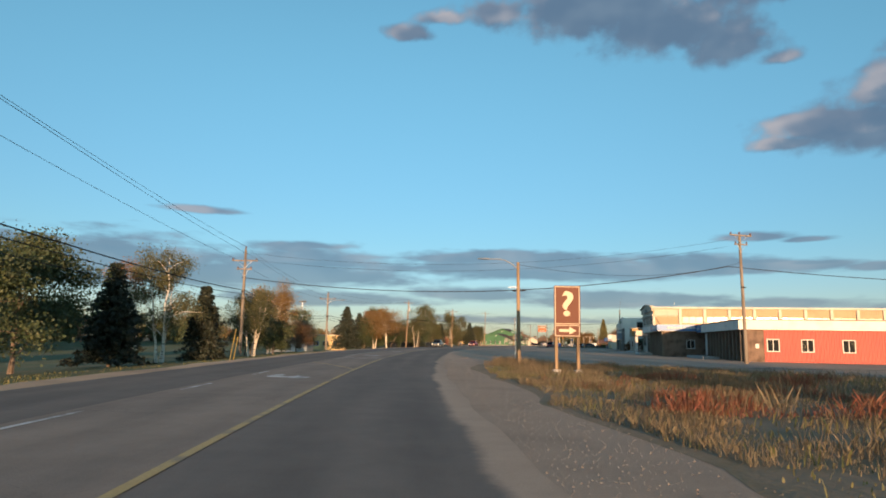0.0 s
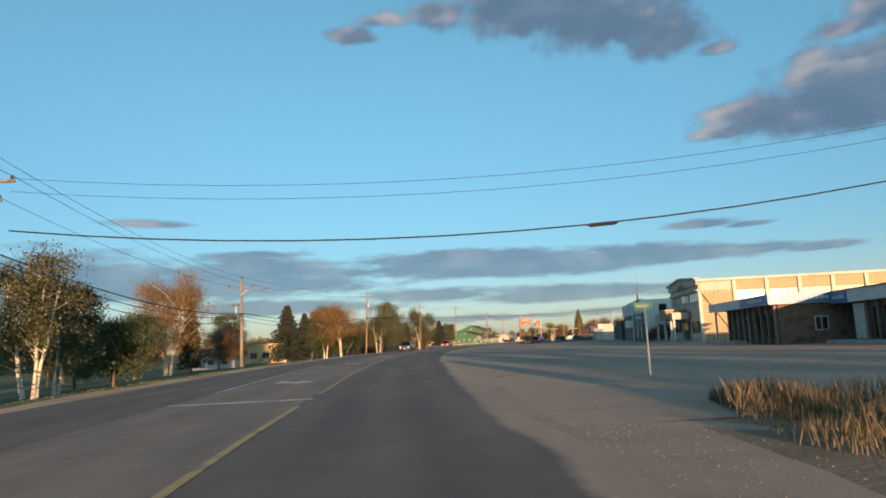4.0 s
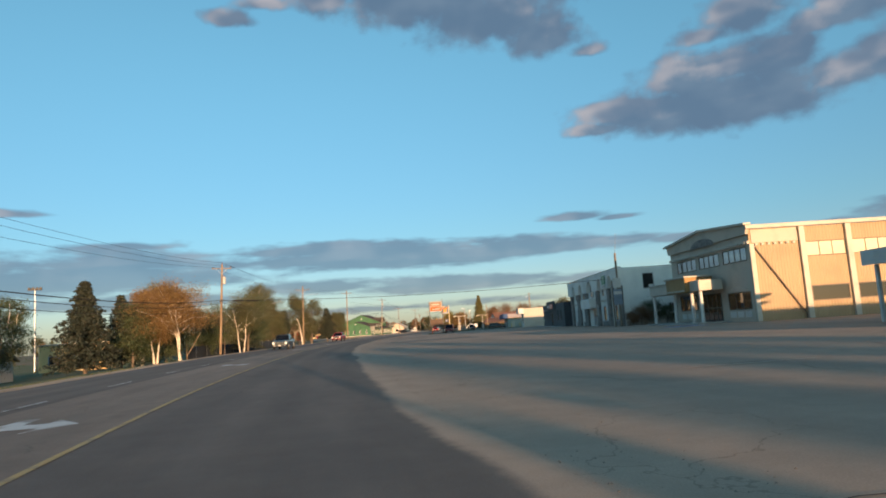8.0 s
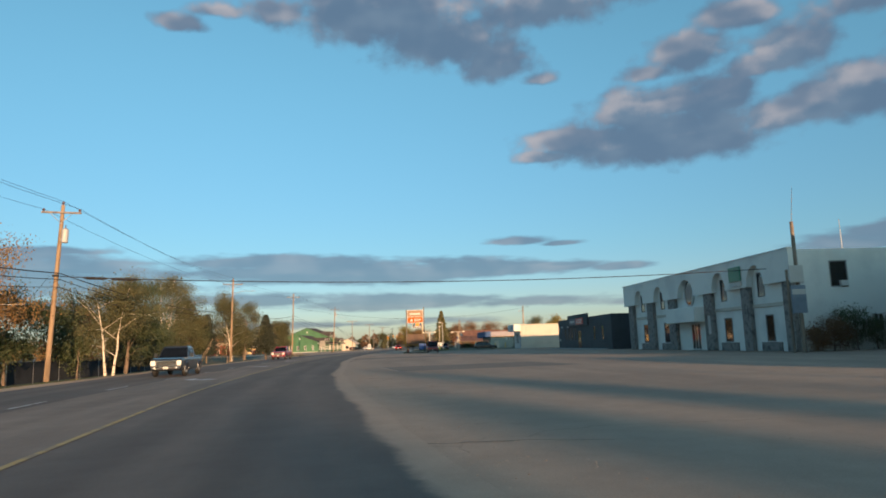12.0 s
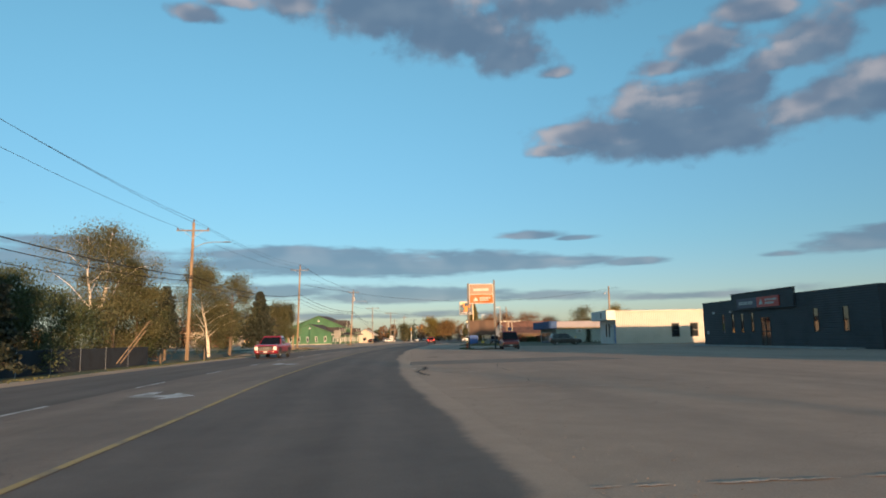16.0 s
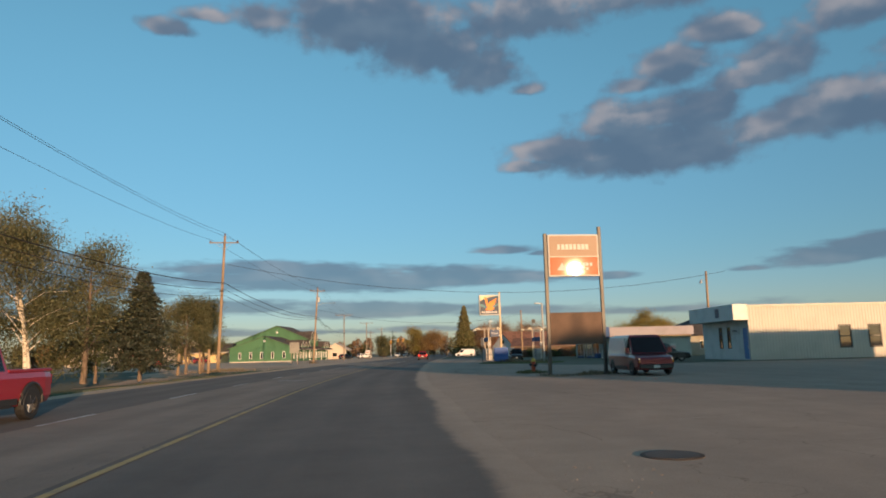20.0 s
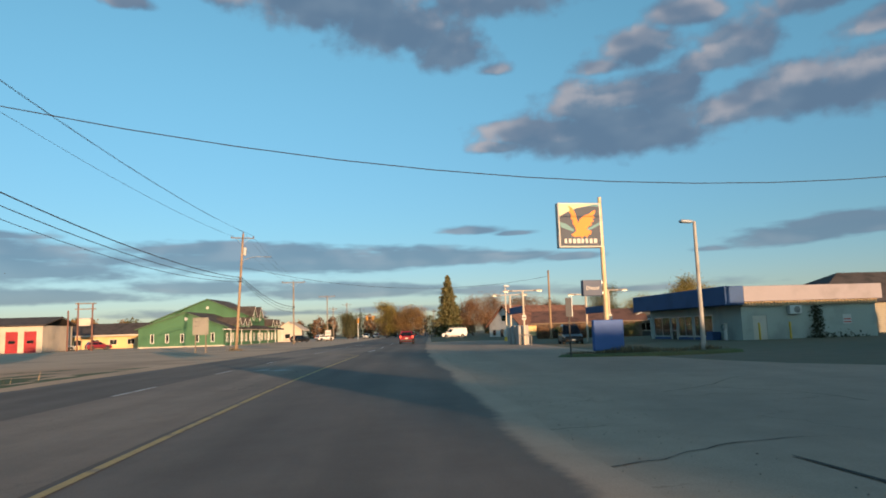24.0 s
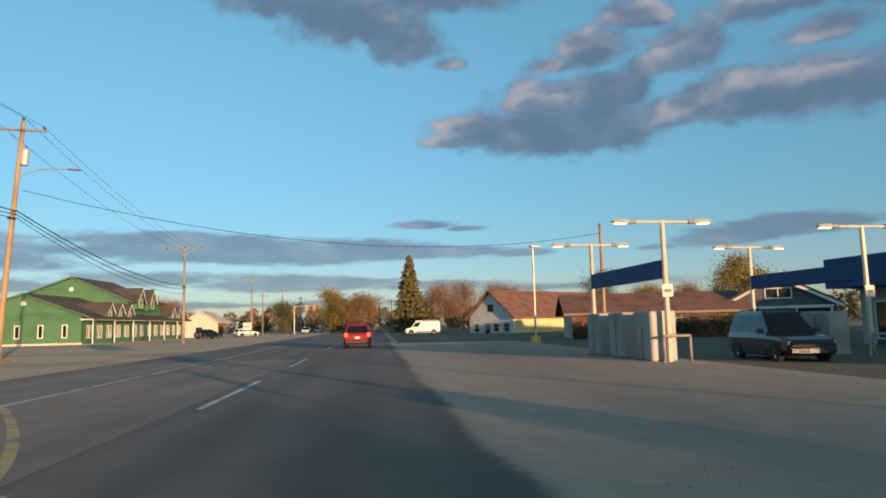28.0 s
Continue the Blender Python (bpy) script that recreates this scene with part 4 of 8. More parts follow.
# x, y, height, extras: the line of poles left of the road
POLES = (
    dict(x=-13.5, y=-12, h=10.8, second=True), dict(x=-19.3, y=67.6, h=10.5, second=True, arm_down=1.2, mat=POLE_GREY), dict(x=-17.2, y=108, h=8.9, lamp=2.0, lamp_z=7.3, arm_down=0.9, mat=POLE_GREY),
    dict(x=-7.2, y=174.6, h=11.9, trans=True, lean=(0, 2.5)), dict(x=6.1, y=232.3, h=12.6, lamp=2.6, lamp_z=10.2, lean=(0, 1.2), arm_w=3.0, arm_down=0.8),
    dict(x=21.4, y=285.3, h=14.5, tier=9.35, gap=0.66, arm_w=3.2, lean=(0, 1.5), arm_down=0.8), dict(x=39.8, y=335.5, h=13.9, tier=8.55, gap=0.2, trans=True, lamp=2.6, lamp_z=10.6, lean=(0, 3.0), arm_w=2.8),
    dict(x=53.9, y=374.8, h=11.2, arm_w=4.2, arm_down=0.1, mat=POLE_GREY), dict(x=72, y=425, h=11.5, arm_w=4.2, arm_down=0.1, mat=POLE_GREY), dict(x=88, y=465, h=11.5, arm_w=3, mat=POLE_GREY), dict(x=104, y=505, h=11.5, arm_w=3, mat=POLE_GREY),
)
for q in POLES:
    wood_pole(turn=heading(q["y"]), **q)
wood_pole(28.8, 61.8, 12.0, 20, lean=(0, -0.8), second=True, arm_down=0.1, mat=POLE_GREY, label="tall grey wooden utility pole beside the red building")


def wire(points, sag, radius, label="black sagging overhead cable", name="overhead_cable", steps=14):
    bm = bmesh.new()
    pts = []
    for a, b in zip(points, points[1:]):
        a, b = Vector(a), Vector(b)
        for k in range(steps + 1):
            if pts and k == 0:
                continue
            u = k / steps
            pts.append(a.lerp(b, u) - Vector((0, 0, sag * 4 * u * (1 - u))))
    tube(pts, radius, 5, bm)
    return solo(name, bm, CABLE, Matrix(), label, "cable", "overhead cables")


def along(off, z_of, lo=0, hi=8):
    out = []
    for q in POLES[lo:hi]:
        a = radians(heading(q["y"]))
        lx, ly = q.get("lean", (0, 0))
        z = z_of(q)
        out.append((q["x"] + off * math.cos(a) + math.sin(radians(ly)) * z, q["y"] + off * math.sin(a), z))
    return out


for off in (-1.15, 1.15):
    wire(along(off, lambda q: q["h"] - q.get("arm_down", 0.55) + 0.25), 0.7, 0.012, "thin overhead power line")
wire(along(0, lambda q: q["h"] + 0.25), 0.7, 0.012, "thin overhead power line")
wire(along(0.2, lambda q: q.get("tier", q["h"] * 0.60)), 0.9, 0.035)
wire(along(0.2, lambda q: q.get("tier", q["h"] * 0.60) - q.get("gap", q["h"] * 0.035)), 1.0, 0.025)
wire(along(0.2, lambda q: q.get("tier", q["h"] * 0.60) - 2 * q.get("gap", q["h"] * 0.04)), 1.1, 0.02)
# cables across the road
wire([(-21.0, 72.6, 8.06), (30.0, 67.4, 9.63)], 2.04, 0.04, "thick black cable slung across the road")
wire([(30.0, 67.4, 9.63), (70, 55, 7.6)], 0.9, 0.035, "thick black cable to the buildings")
for z in (8.5, 9.2):
    wire([(-21.0, 72.6, z + 1.6), (30.0, 67.4, z + 3.2)], 1.9, 0.012, "thin overhead power line")
wire([(-7.2, 177.4, 7.22), (45.0, 164.9, 6.6)], 0.7, 0.03, "thick black cable slung across the road")
wire([(22.0, 281.6, 10.86), (76.4, 270.8, 9.9)], 2.68, 0.02, "thin black cable slung across the road")
wire([(40.6, 335.5, 9.8), (81.6, 333, 8.7)], 2.1, 0.018, "thin black cable slung across the road")


def sleeve(p, q, sag, u0, u1):
    """A black splice case hung on a slung cable."""
    p, q = Vector(p), Vector(q)
    pts = [p.lerp(q, u) - Vector((0, 0, sag * 4 * u * (1 - u) + 0.04)) for u in (u0, u0 + (u1 - u0) * 0.12, u0 + (u1 - u0) * 0.88, u1)]
    solo("splice_case", tube(pts, [0.03, 0.1, 0.1, 0.03], 8), CABLE, Matrix(), "black splice case on a slung cable", "splice case", "splice cases")


sleeve((-21.0, 72.6, 8.06), (30.0, 67.4, 9.63), 2.04, 0.57, 0.60)
sleeve((-7.2, 177.4, 7.22), (45.0, 164.9, 6.6), 0.7, 0.03, 0.06)
sleeve((-7.2, 177.4, 7.22), (45.0, 164.9, 6.6), 0.7, 0.065, 0.10)

# ---- trees ----
def leaf_mesh(name, centres, size, rng, material, parent, up=0.35, long=1.5):
    """One small pointed leaf or clump (two triangles) at every centre."""
    n = len(centres)
    d = rng.normal(size=(n, 3))
    d /= np.linalg.norm(d, axis=1)[:, None]
    e = rng.normal(size=(n, 3))
    e -= (e * d).sum(1)[:, None] * d
    e /= np.linalg.norm(e, axis=1)[:, None]
    s = (size * rng.uniform(0.55, 1.35, n))[:, None]
    d, e = d * s * long * 0.5, e * s * 0.5
    k = np.cross(d, e) * 0.6 / np.maximum(s, 1e-3)
    verts = np.stack([centres - d, centres + e + k * 0.3, centres + d, centres - e + k * 0.3], 1).reshape(-1, 3)
    faces = np.arange(4 * n).reshape(-1, 4)
    me = bpy.data.meshes.new(name)
    me.from_pydata(verts.tolist(), [], faces.tolist())
    me.materials.append(material)
    ob = new(name, me)
    ob.parent = parent
    return ob


def broadleaf(x, y, z, h, r, leaf, label, seed, stems=1, bark=None, low=0.25, leaves=4200, size=0.19, dense=1.0, name="birch_tree", spread=0.55, narrow=1.0):
    rng = np.random.default_rng(seed)
    t = thing(name, pose(x, y, z), label, "tree")
    bm = bmesh.new()
    centres = []
    for s in range(stems):
        a = rng.uniform(0, 6.28)
        lean = (0.10 + 0.12 * rng.random()) if stems > 1 else 0.03
        top = h * rng.uniform(0.72, 0.86)
        off = np.array([math.cos(a), math.sin(a)]) * (0.3 if stems > 1 else 0)
        pts = []
        for k in range(8):
            u = k / 7
            wob = rng.normal(size=2) * 0.06 * h * 0.1 * (k > 0)
            q = off + np.array([math.cos(a), math.sin(a)]) * lean * top * u**1.2 + wob
            pts.append((q[0], q[1], top * u - (0.12 if k == 0 else 0)))
        rad = 0.016 * h * (0.75 if stems > 1 else 1.1)
        tube(pts, [rad * (1.25 if k == 0 else 1) * (1 - 0.85 * k / 7) for k in range(8)], 7, bm)
        n_limb = int((13 if stems == 1 else 8) * dense)
        for b in range(n_limb):
            u = low + (0.96 - low) * (b + rng.random()) / n_limb
            k = min(6, int(u * 7))
            f = u * 7 - k
            p0 = np.array(pts[k]) * (1 - f) + np.array(pts[k + 1]) * f
            az = rng.uniform(0, 6.28)
            v = (u - low) / (1 - low)
            reach = r * (0.45 + 0.75 * math.sin(min(1, 0.25 + v * 0.85) * math.pi) ** 0.8) * rng.uniform(0.6, 1.1) * narrow
            rise = reach * rng.uniform(0.35, 0.95)
            mid = p0 + np.array([math.cos(az) * reach * 0.5, math.sin(az) * reach * 0.5, rise * 0.65])
            tip = p0 + np.array([math.cos(az) * reach, math.sin(az) * reach, rise * rng.uniform(0.5, 1.1)])
            tube([p0, mid, tip], [rad * 0.34 * (1 - 0.5 * u), rad * 0.18, rad * 0.05], 5, bm)
            for c in range(5):
                w = rng.uniform(0.35, 1.1)
                base = p0 * (1 - w) ** 2 + 2 * mid * w * (1 - w) + tip * w**2 if w <= 1 else tip
                centres.append(base + rng.normal(size=3) * 0.28 * np.array([1, 1, 0.7]) * r * 0.4)
        for c in range(4):
            centres.append(np.array(pts[-1]) + rng.normal(size=3) * 0.10 * r)
    part("trunk", bm, bark or BARK_BIRCH, t)
    centres = np.array(centres)
    leaves, size = int(leaves * 3.3), size * 0.54
    pick = rng.integers(0, len(centres), leaves)
    q = centres[pick] + rng.normal(size=(leaves, 3)) * np.array([1, 1, 0.8]) * r * 0.31 * spread
    q[:, 2] = np.maximum(q[:, 2], h * low * 0.7)
    leaf_mesh("crown", q, size, rng, leaf, t)
    return t


def spruce(x, y, z, h, r, label, seed, bare=0.10, leaves=5200, size=0.20, leaf=None):
    rng = np.random.default_rng(seed)
    t = thing("spruce_tree", pose(x, y, z), label, "tree")
    bm = tube([(0, 0, -0.12), (0, 0, h * 0.3), (0.03, 0.02, h * 0.98)], [0.02 * h, 0.016 * h, 0.01], 8)
    centres = []
    layers = int(h * 3.0)
    for k in range(layers):
        u = bare + (1 - bare) * (k + rng.random() * 0.5) / layers
        rr = r * (1 - u) ** 0.8 * rng.uniform(0.72, 1.12) + 0.12
        n = 7 if u < 0.7 else 5
        a0 = rng.uniform(0, 6.28)
        for j in range(n):
            a = a0 + 6.28 * j / n + rng.normal() * 0.2
            ln = rr * rng.uniform(0.7, 1.1)
            droop = -0.22 * ln + 0.05
            p0, tip = np.array([0, 0, u * h]), np.array([math.cos(a) * ln, math.sin(a) * ln, u * h + droop])
            if k % 2 == 0:
                tube([p0, (p0 + tip) / 2 + [0, 0, 0.06 * ln], tip], [0.03, 0.02, 0.006], 4, bm, cap=False)
            for w in np.linspace(0.2, 1.0, 6):
                centres.append((p0 * (1 - w) + tip * w + [0, 0, 0.12 * ln * w * (1 - w)], 0.10 + 0.13 * ln * (1.1 - w)))
    part("trunk", bm, BARK, t)
    leaves, size = int(leaves * 1.8), size * 0.75
    idx = rng.integers(0, len(centres), leaves)
    base = np.array([c for c, _ in centres])[idx]
    sd = np.array([s for _, s in centres])[idx]
    q = base + rng.normal(size=(leaves, 3)) * (sd[:, None] * np.array([1, 1, 0.45]))
    leaf_mesh("crown", q, size, rng, leaf or NEEDLE, t, long=2.2)
    return t


GREENISH = "green birch with pale stems on the grass beside the road"
AUTUMN = "orange autumn birch with white stems beside the road"
DARKSP = "dark green spruce standing on the grass"
# left of the road, in driving order
broadleaf(-20.6, 29, -0.6, 7.0, 2.7, LEAF_GREEN, "dense dark green tree beside the road", 11, bark=BARK, low=0.1, leaves=6500, size=0.2, dense=1.4)
broadleaf(-23.5, 38, -0.7, 8.4, 3.0, LEAF_GREEN, "tall dark green tree on the lawn", 12, low=0.1, leaves=8500, size=0.2, dense=1.5, bark=BARK)
broadleaf(-30, 30, -0.6, 9, 3.4, LEAF_GREEN, "dense green tree on the lawn", 44, low=0.12, leaves=5200, size=0.24, dense=1.3, bark=BARK)
spruce(-22.0, 46.2, -0.7, 7.2, 2.7, DARKSP, 13, leaves=8500)
broadleaf(-21.5, 53.5, -0.6, 10.2, 2.2, LEAF_OLIVE, "thin olive birch turning orange at the top", 14, stems=3, low=0.22, leaves=5200, size=0.16)
broadleaf(-24, 55, -0.6, 9.2, 1.9, LEAF_RUST, "sparse rusty birch on the lawn", 45, stems=2, low=0.35, leaves=2200, size=0.16)
spruce(-20.4, 60, -0.75, 6.9, 2.4, "small dark spruce beside the guy wires", 15, leaves=7200, bare=0.06)
broadleaf(-19.3, 72, -0.6, 8.4, 2.1, LEAF_OLIVE, GREENISH, 16, stems=4, low=0.22, leaves=5200, size=0.16)
broadleaf(-20.8, 77, -0.6, 8.0, 1.8, LEAF_GREEN, GREENISH, 46, stems=2, low=0.2, leaves=3600, size=0.16)
broadleaf(-19.4, 82, -0.6, 5.0, 2.0, LEAF_GREEN, "small bushy green tree on the grass", 17, low=0.15, leaves=4200, size=0.17, bark=BARK, dense=1.2)
broadleaf(-24.5, 88, -0.6, 5.6, 2.3, LEAF_OLIVE, "round olive bush tree on the lawn", 47, low=0.1, leaves=4200, size=0.18, bark=BARK, dense=1.2)
broadleaf(-31.3, 129, -1.35, 14.6, 4.4, LEAF_ORANGE, AUTUMN, 18, stems=5, low=0.2, leaves=11000, size=0.2, dense=1.2)
spruce(-31.0, 138, -1.4, 10.5, 2.2, "dark green spruce beside an orange birch", 48, leaves=5200)
broadleaf(-32.9, 122, -1.4, 9.2, 3.2, LEAF_GREEN, "small rounded green tree on the lawn", 17, low=0.12, leaves=5600, size=0.22, bark=BARK, dense=1.2)
broadleaf(-38, 112, -1.6, 9.0, 3.0, LEAF_OLIVE, "round olive tree on the lawn", 47, low=0.1, leaves=4200, size=0.22, bark=BARK, dense=1.2)
broadleaf(-37.7, 189, -1.8, 14.2, 3.2, LEAF_GREEN, "green birch with bare white stems", 19, stems=4, low=0.2, leaves=6600, size=0.22)
spruce(-21.7, 167.2, -1.05, 10.9, 5.0, DARKSP, 20, leaves=12500)
spruce(-19.6, 176, -1.0, 9.6, 3.6, DARKSP, 53, leaves=7500)
broadleaf(-17.6, 179.3, -1.0, 12.0, 2.6, LEAF_RUST, "tall thin rusty birch with a white stem", 21, low=0.28, leaves=5800, size=0.17)
broadleaf(-16.9, 186, -0.9, 14.0, 3.0, LEAF_OLIVE, "tall olive tree beside the orange birch", 22, low=0.3, leaves=6200, size=0.18, bark=BARK)
broadleaf(-11.9, 173.7, -0.5, 11.2, 3.9, LEAF_ORANGE, "broad orange birch with forked white trunks", 23, stems=3, low=0.3, leaves=11000, size=0.17, dense=1.4)
broadleaf(-15.5, 176, -0.7, 11.2, 3.0, LEAF_ORANGE, AUTUMN, 49, stems=2, low=0.3, leaves=7000, size=0.17)
broadleaf(-13.0, 188, -0.6, 9.2, 3.0, LEAF_GREEN, "dark leafy tree in the shade", 24, low=0.08, leaves=5600, size=0.19, bark=BARK, dense=1.2)
broadleaf(-7.6, 188, -0.3, 4.2, 0.9, LEAF_GREEN, "stunted tree with a cut forked trunk", 25, low=0.55, leaves=700, size=0.15, bark=BARK)
spruce(-5.5, 203, -0.35, 6.6, 2.4, DARKSP, 27, leaves=5600, bare=0.14)
broadleaf(-5.0, 187, -0.1, 9.0, 3.2, LEAF_OLIVE, GREENISH, 26, stems=2, low=0.2, leaves=7200, size=0.16)
broadleaf(-4.6, 194, -0.35, 9.6, 3.0, LEAF_GREEN, "leafy green willow with drooping twigs", 28, stems=2, low=0.2, leaves=7400, size=0.15, bark=BARK, dense=1.3)
spruce(-5.2, 215, -0.35, 7.9, 3.5, DARKSP, 29, leaves=9500, bare=0.12)
broadleaf(-7.6, 224, -0.5, 8.8, 3.3, LEAF_GREEN, "dark green leafy tree on the grass", 30, low=0.1, leaves=7000, size=0.19, bark=BARK, dense=1.3)
broadleaf(-4.5, 250.7, -0.9, 18.4, 4.2, LEAF_OLIVE, "tall airy birch with three white stems", 31, stems=4, low=0.22, leaves=12500, size=0.2, dense=1.3)
broadleaf(-0.5, 253, -0.7, 12.5, 3.0, LEAF_OLIVE, "leafy olive tree beside the birches", 50, low=0.15, leaves=7200, size=0.2, bark=BARK)
spruce(2.5, 255.3, -0.45, 8.9, 3.0, DARKSP, 32, leaves=6800, bare=0.2)
broadleaf(7.6, 269, -0.5, 15.6, 4.4, LEAF_OLIVE, "tall olive birch with a white trunk", 33, stems=2, low=0.18, leaves=13000, size=0.18, dense=1.4)
broadleaf(10.2, 275, -0.35, 12.8, 4.4, LEAF_OLIVE, "green poplar beside the birch", 34, low=0.12, leaves=7600, size=0.19, bark=BARK)
spruce(14.6, 275, -0.3, 9.6, 3.9, DARKSP, 35, leaves=10500, bare=0.14)
broadleaf(18.2, 292, -0.2, 9.4, 3.4, LEAF_OLIVE, "green willow with thin branches beside the pole", 37, low=0.15, leaves=8500, size=0.17, bark=BARK, dense=1.4)
broadleaf(20.0, 294, -0.1, 9.6, 2.7, LEAF_OLIVE, "olive willow leaning over the forecourt", 36, low=0.2, leaves=7600, size=0.17, bark=BARK, dense=1.3)
# second row, further from the road
rng = np.random.default_rng(5)
for k in range(30):
    yy = 24 + k * 8.6
    kind = (LEAF_GREEN, LEAF_OLIVE, LEAF_GREEN, LEAF_RUST, LEAF_OLIVE, LEAF_GREEN)[k % 6]
    dd = -36 - 10 * rng.random() - (8 if yy < 150 else 0)
    if 62 < yy < 150 and k % 3:
        continue
    p = at_road(yy, dd if yy < 170 else -24 - 6 * rng.random())
    broadleaf(p.x, p.y, lawn_at(p.x, p.y) - 0.05, 6.5 + 3.5 * rng.random(), 2.4 + rng.random(), kind, "leafy tree at the edge of the park", 60 + k, low=0.08, leaves=4200, size=0.22, bark=BARK, name="park_tree", spread=0.8)

# distant woods
def far_tree(x, y, h, r, leaf, seed, label, leaves=4200, size=0.3, narrow=1.0):
    return broadleaf(x, y, 0, h, r, leaf, label, seed, low=0.1, leaves=leaves, size=size, bark=BARK, name="far_tree", spread=0.9, narrow=narrow)


spruce(109, 431, 0, 17.5, 5.0, "tall pointed yellow green tree beyond the road bend", 90, leaves=8500, size=0.4, bare=0.04, leaf=leafage("yellow_green_leaves", (0.12, 0.125, 0.05), (0.20, 0.17, 0.065)))
for k, (x, y, h, r, lf) in enumerate((
    (119, 436, 11.5, 4.5, LEAF_RUST), (128, 440, 13, 5, LEAF_RUST), (137, 437, 12.5, 5, LEAF_RUST), (146, 432, 10.5, 4.5, LEAF_RUST), (101, 440, 9, 4, LEAF_ORANGE), (95, 446, 10.5, 3.6, LEAF_YELLOW), (88, 462, 9, 3.5, LEAF_OLIVE),
    (104, 470, 9, 4, LEAF_RUST), (112, 478, 9, 4, LEAF_OLIVE), (122, 455, 9, 4, LEAF_OLIVE), (160, 425, 9, 4, LEAF_GREEN), (172, 416, 10, 4.5, LEAF_YELLOW), (150, 412, 14, 4.0, LEAF_OLIVE), (161, 408, 11, 4, LEAF_YELLOW), (186, 420, 12, 4.5, LEAF_RUST),
    (58, 474, 9.5, 4.5, LEAF_RUST), (64, 500, 10, 4.5, LEAF_RUST), (133, 361, 13, 3.4, LEAF_YELLOW), (139, 363, 9, 3.6, LEAF_YELLOW))):
    far_tree(x, y, h, r, lf, 100 + k, "autumn tree in the far wood")


def wood_belt(name, p, q, depth, h, mats, count, seed, label):
    """A far wood: many crowns of leaves, one object for each colour."""
    rng = np.random.default_rng(seed)
    p, q = np.array(p, float), np.array(q, float)
    n = np.array([-(q - p)[1], (q - p)[0]]) / np.linalg.norm(q - p)
    sets = [[] for _ in mats]
    for k in range(count):
        c = p + (q - p) * rng.random() + n * depth * rng.random()
        hh = h * rng.uniform(0.55, 1.1)
        rr = hh * rng.uniform(0.22, 0.34)
        m = 380
        v = rng.normal(size=(m, 3))
        v /= np.linalg.norm(v, axis=1)[:, None]
        v *= rng.uniform(0.5, 1.0, (m, 1)) ** 0.5
        v = v * [rr, rr, hh * 0.48] + [c[0], c[1], hh * 0.5]
        sets[k % len(mats)].append(v + rng.normal(size=v.shape) * 0.4)
    for s, m in zip(sets, mats):
        ob = leaf_mesh(name, np.concatenate(s), 0.62, rng, m, None)
        tagged(ob, label, "wood", kind="stuff")


wood_belt("far_wood", (60, 560), (260, 430), 60, 9.5, (LEAF_RUST, LEAF_OLIVE, LEAF_ORANGE), 90, 1, "hazy autumn wood at the end of the road")
wood_belt("far_wood", (-90, 470), (62, 520), 40, 9.5, (LEAF_ORANGE, LEAF_OLIVE), 80, 2, "orange autumn wood beyond the green inn")
wood_belt("far_wood", (190, 430), (330, 250), 50, 9, (LEAF_RUST, LEAF_OLIVE, LEAF_GREEN), 70, 3, "autumn wood beyond the shops")
wood_belt("far_wood", (-75, 40), (-85, 300), 30, 9.5, (LEAF_GREEN, LEAF_OLIVE, LEAF_RUST), 90, 4, "wood along the far side of the park")
wood_belt("far_wood", (-150, 330), (-60, 480), 40, 9.5, (LEAF_ORANGE, LEAF_OLIVE), 50, 5, "autumn wood beyond the fire hall")
wood_belt("far_wood", (330, 260), (330, -120), 40, 10, (LEAF_RUST, LEAF_GREEN), 70, 6, "wood beyond the town")
# unseen woods added behind the start, to throw the long shade over the lots
wood_belt("shade_wood", (38, -95), (80, -80), 30, 9.5, (LEAF_GREEN, LEAF_OLIVE), 34, 7, "unseen wood added at the start of the drive for shade")
wood_belt("shade_wood", (-60, -90), (-22, -95), 30, 9.5, (LEAF_GREEN, LEAF_OLIVE), 34, 8, "unseen wood added at the start of the drive for shade")

# unseen trees, added so their shadows fall in bands on verge and lot
for k, (x, y, h, r) in enumerate(((14.5, -8, 13.0, 2.3), (19.5, -5, 14.5, 2.2), (25.0, -10, 15.0, 2.5), (29.0, -6, 12.0, 2.0))):
    broadleaf(x, y, -0.1, h, r, LEAF_OLIVE if k % 2 else LEAF_GREEN, "tall unseen tree added behind the start for shade", 400 + k, low=0.15, leaves=5200, size=0.24, bark=BARK, name="shade_tree", spread=0.8)

# ---- buildings along the right of the road ----
def block_shell(b, w, l, h, wall_mats, south=(), west=(), thick=0.25, roof_mat=None, east=(), names=("south_wall", "west_wall"), slab=True):
    """Four walls with openings, a floor and a flat roof. wall_mats: south, west, others."""
    part(names[0], wall_mesh(w, h, thick, south, face_south()), wall_mats[0], b)
    part(names[1], wall_mesh(l - thick, h, thick, [(x0, x1, z0, z1) for x0, x1, z0, z1 in west], face_west(0, l)), wall_mats[1], b)
    part("east_wall", wall_mesh(l - thick, h, thick, list(east), pose(w, thick, 0, 0, 0, 90)), wall_mats[2], b)
    part("north_wall", box(thick, w - thick, l - thick, l, 0, h), wall_mats[2], b)
    part("flat_roof", box(thick, w - thick, thick, l - thick, h - 0.35, h - 0.15), roof_mat or SHINGLE, b)
    if slab:
        part("floor_slab", box(thick, w - thick, thick, l - thick, -0.05, 0.06), CONCRETE, b)


def west_span(l, y0, y1):
    """A stretch of a west wall, given from the south corner, in the wall's own x."""
    return l - y1, l - y0


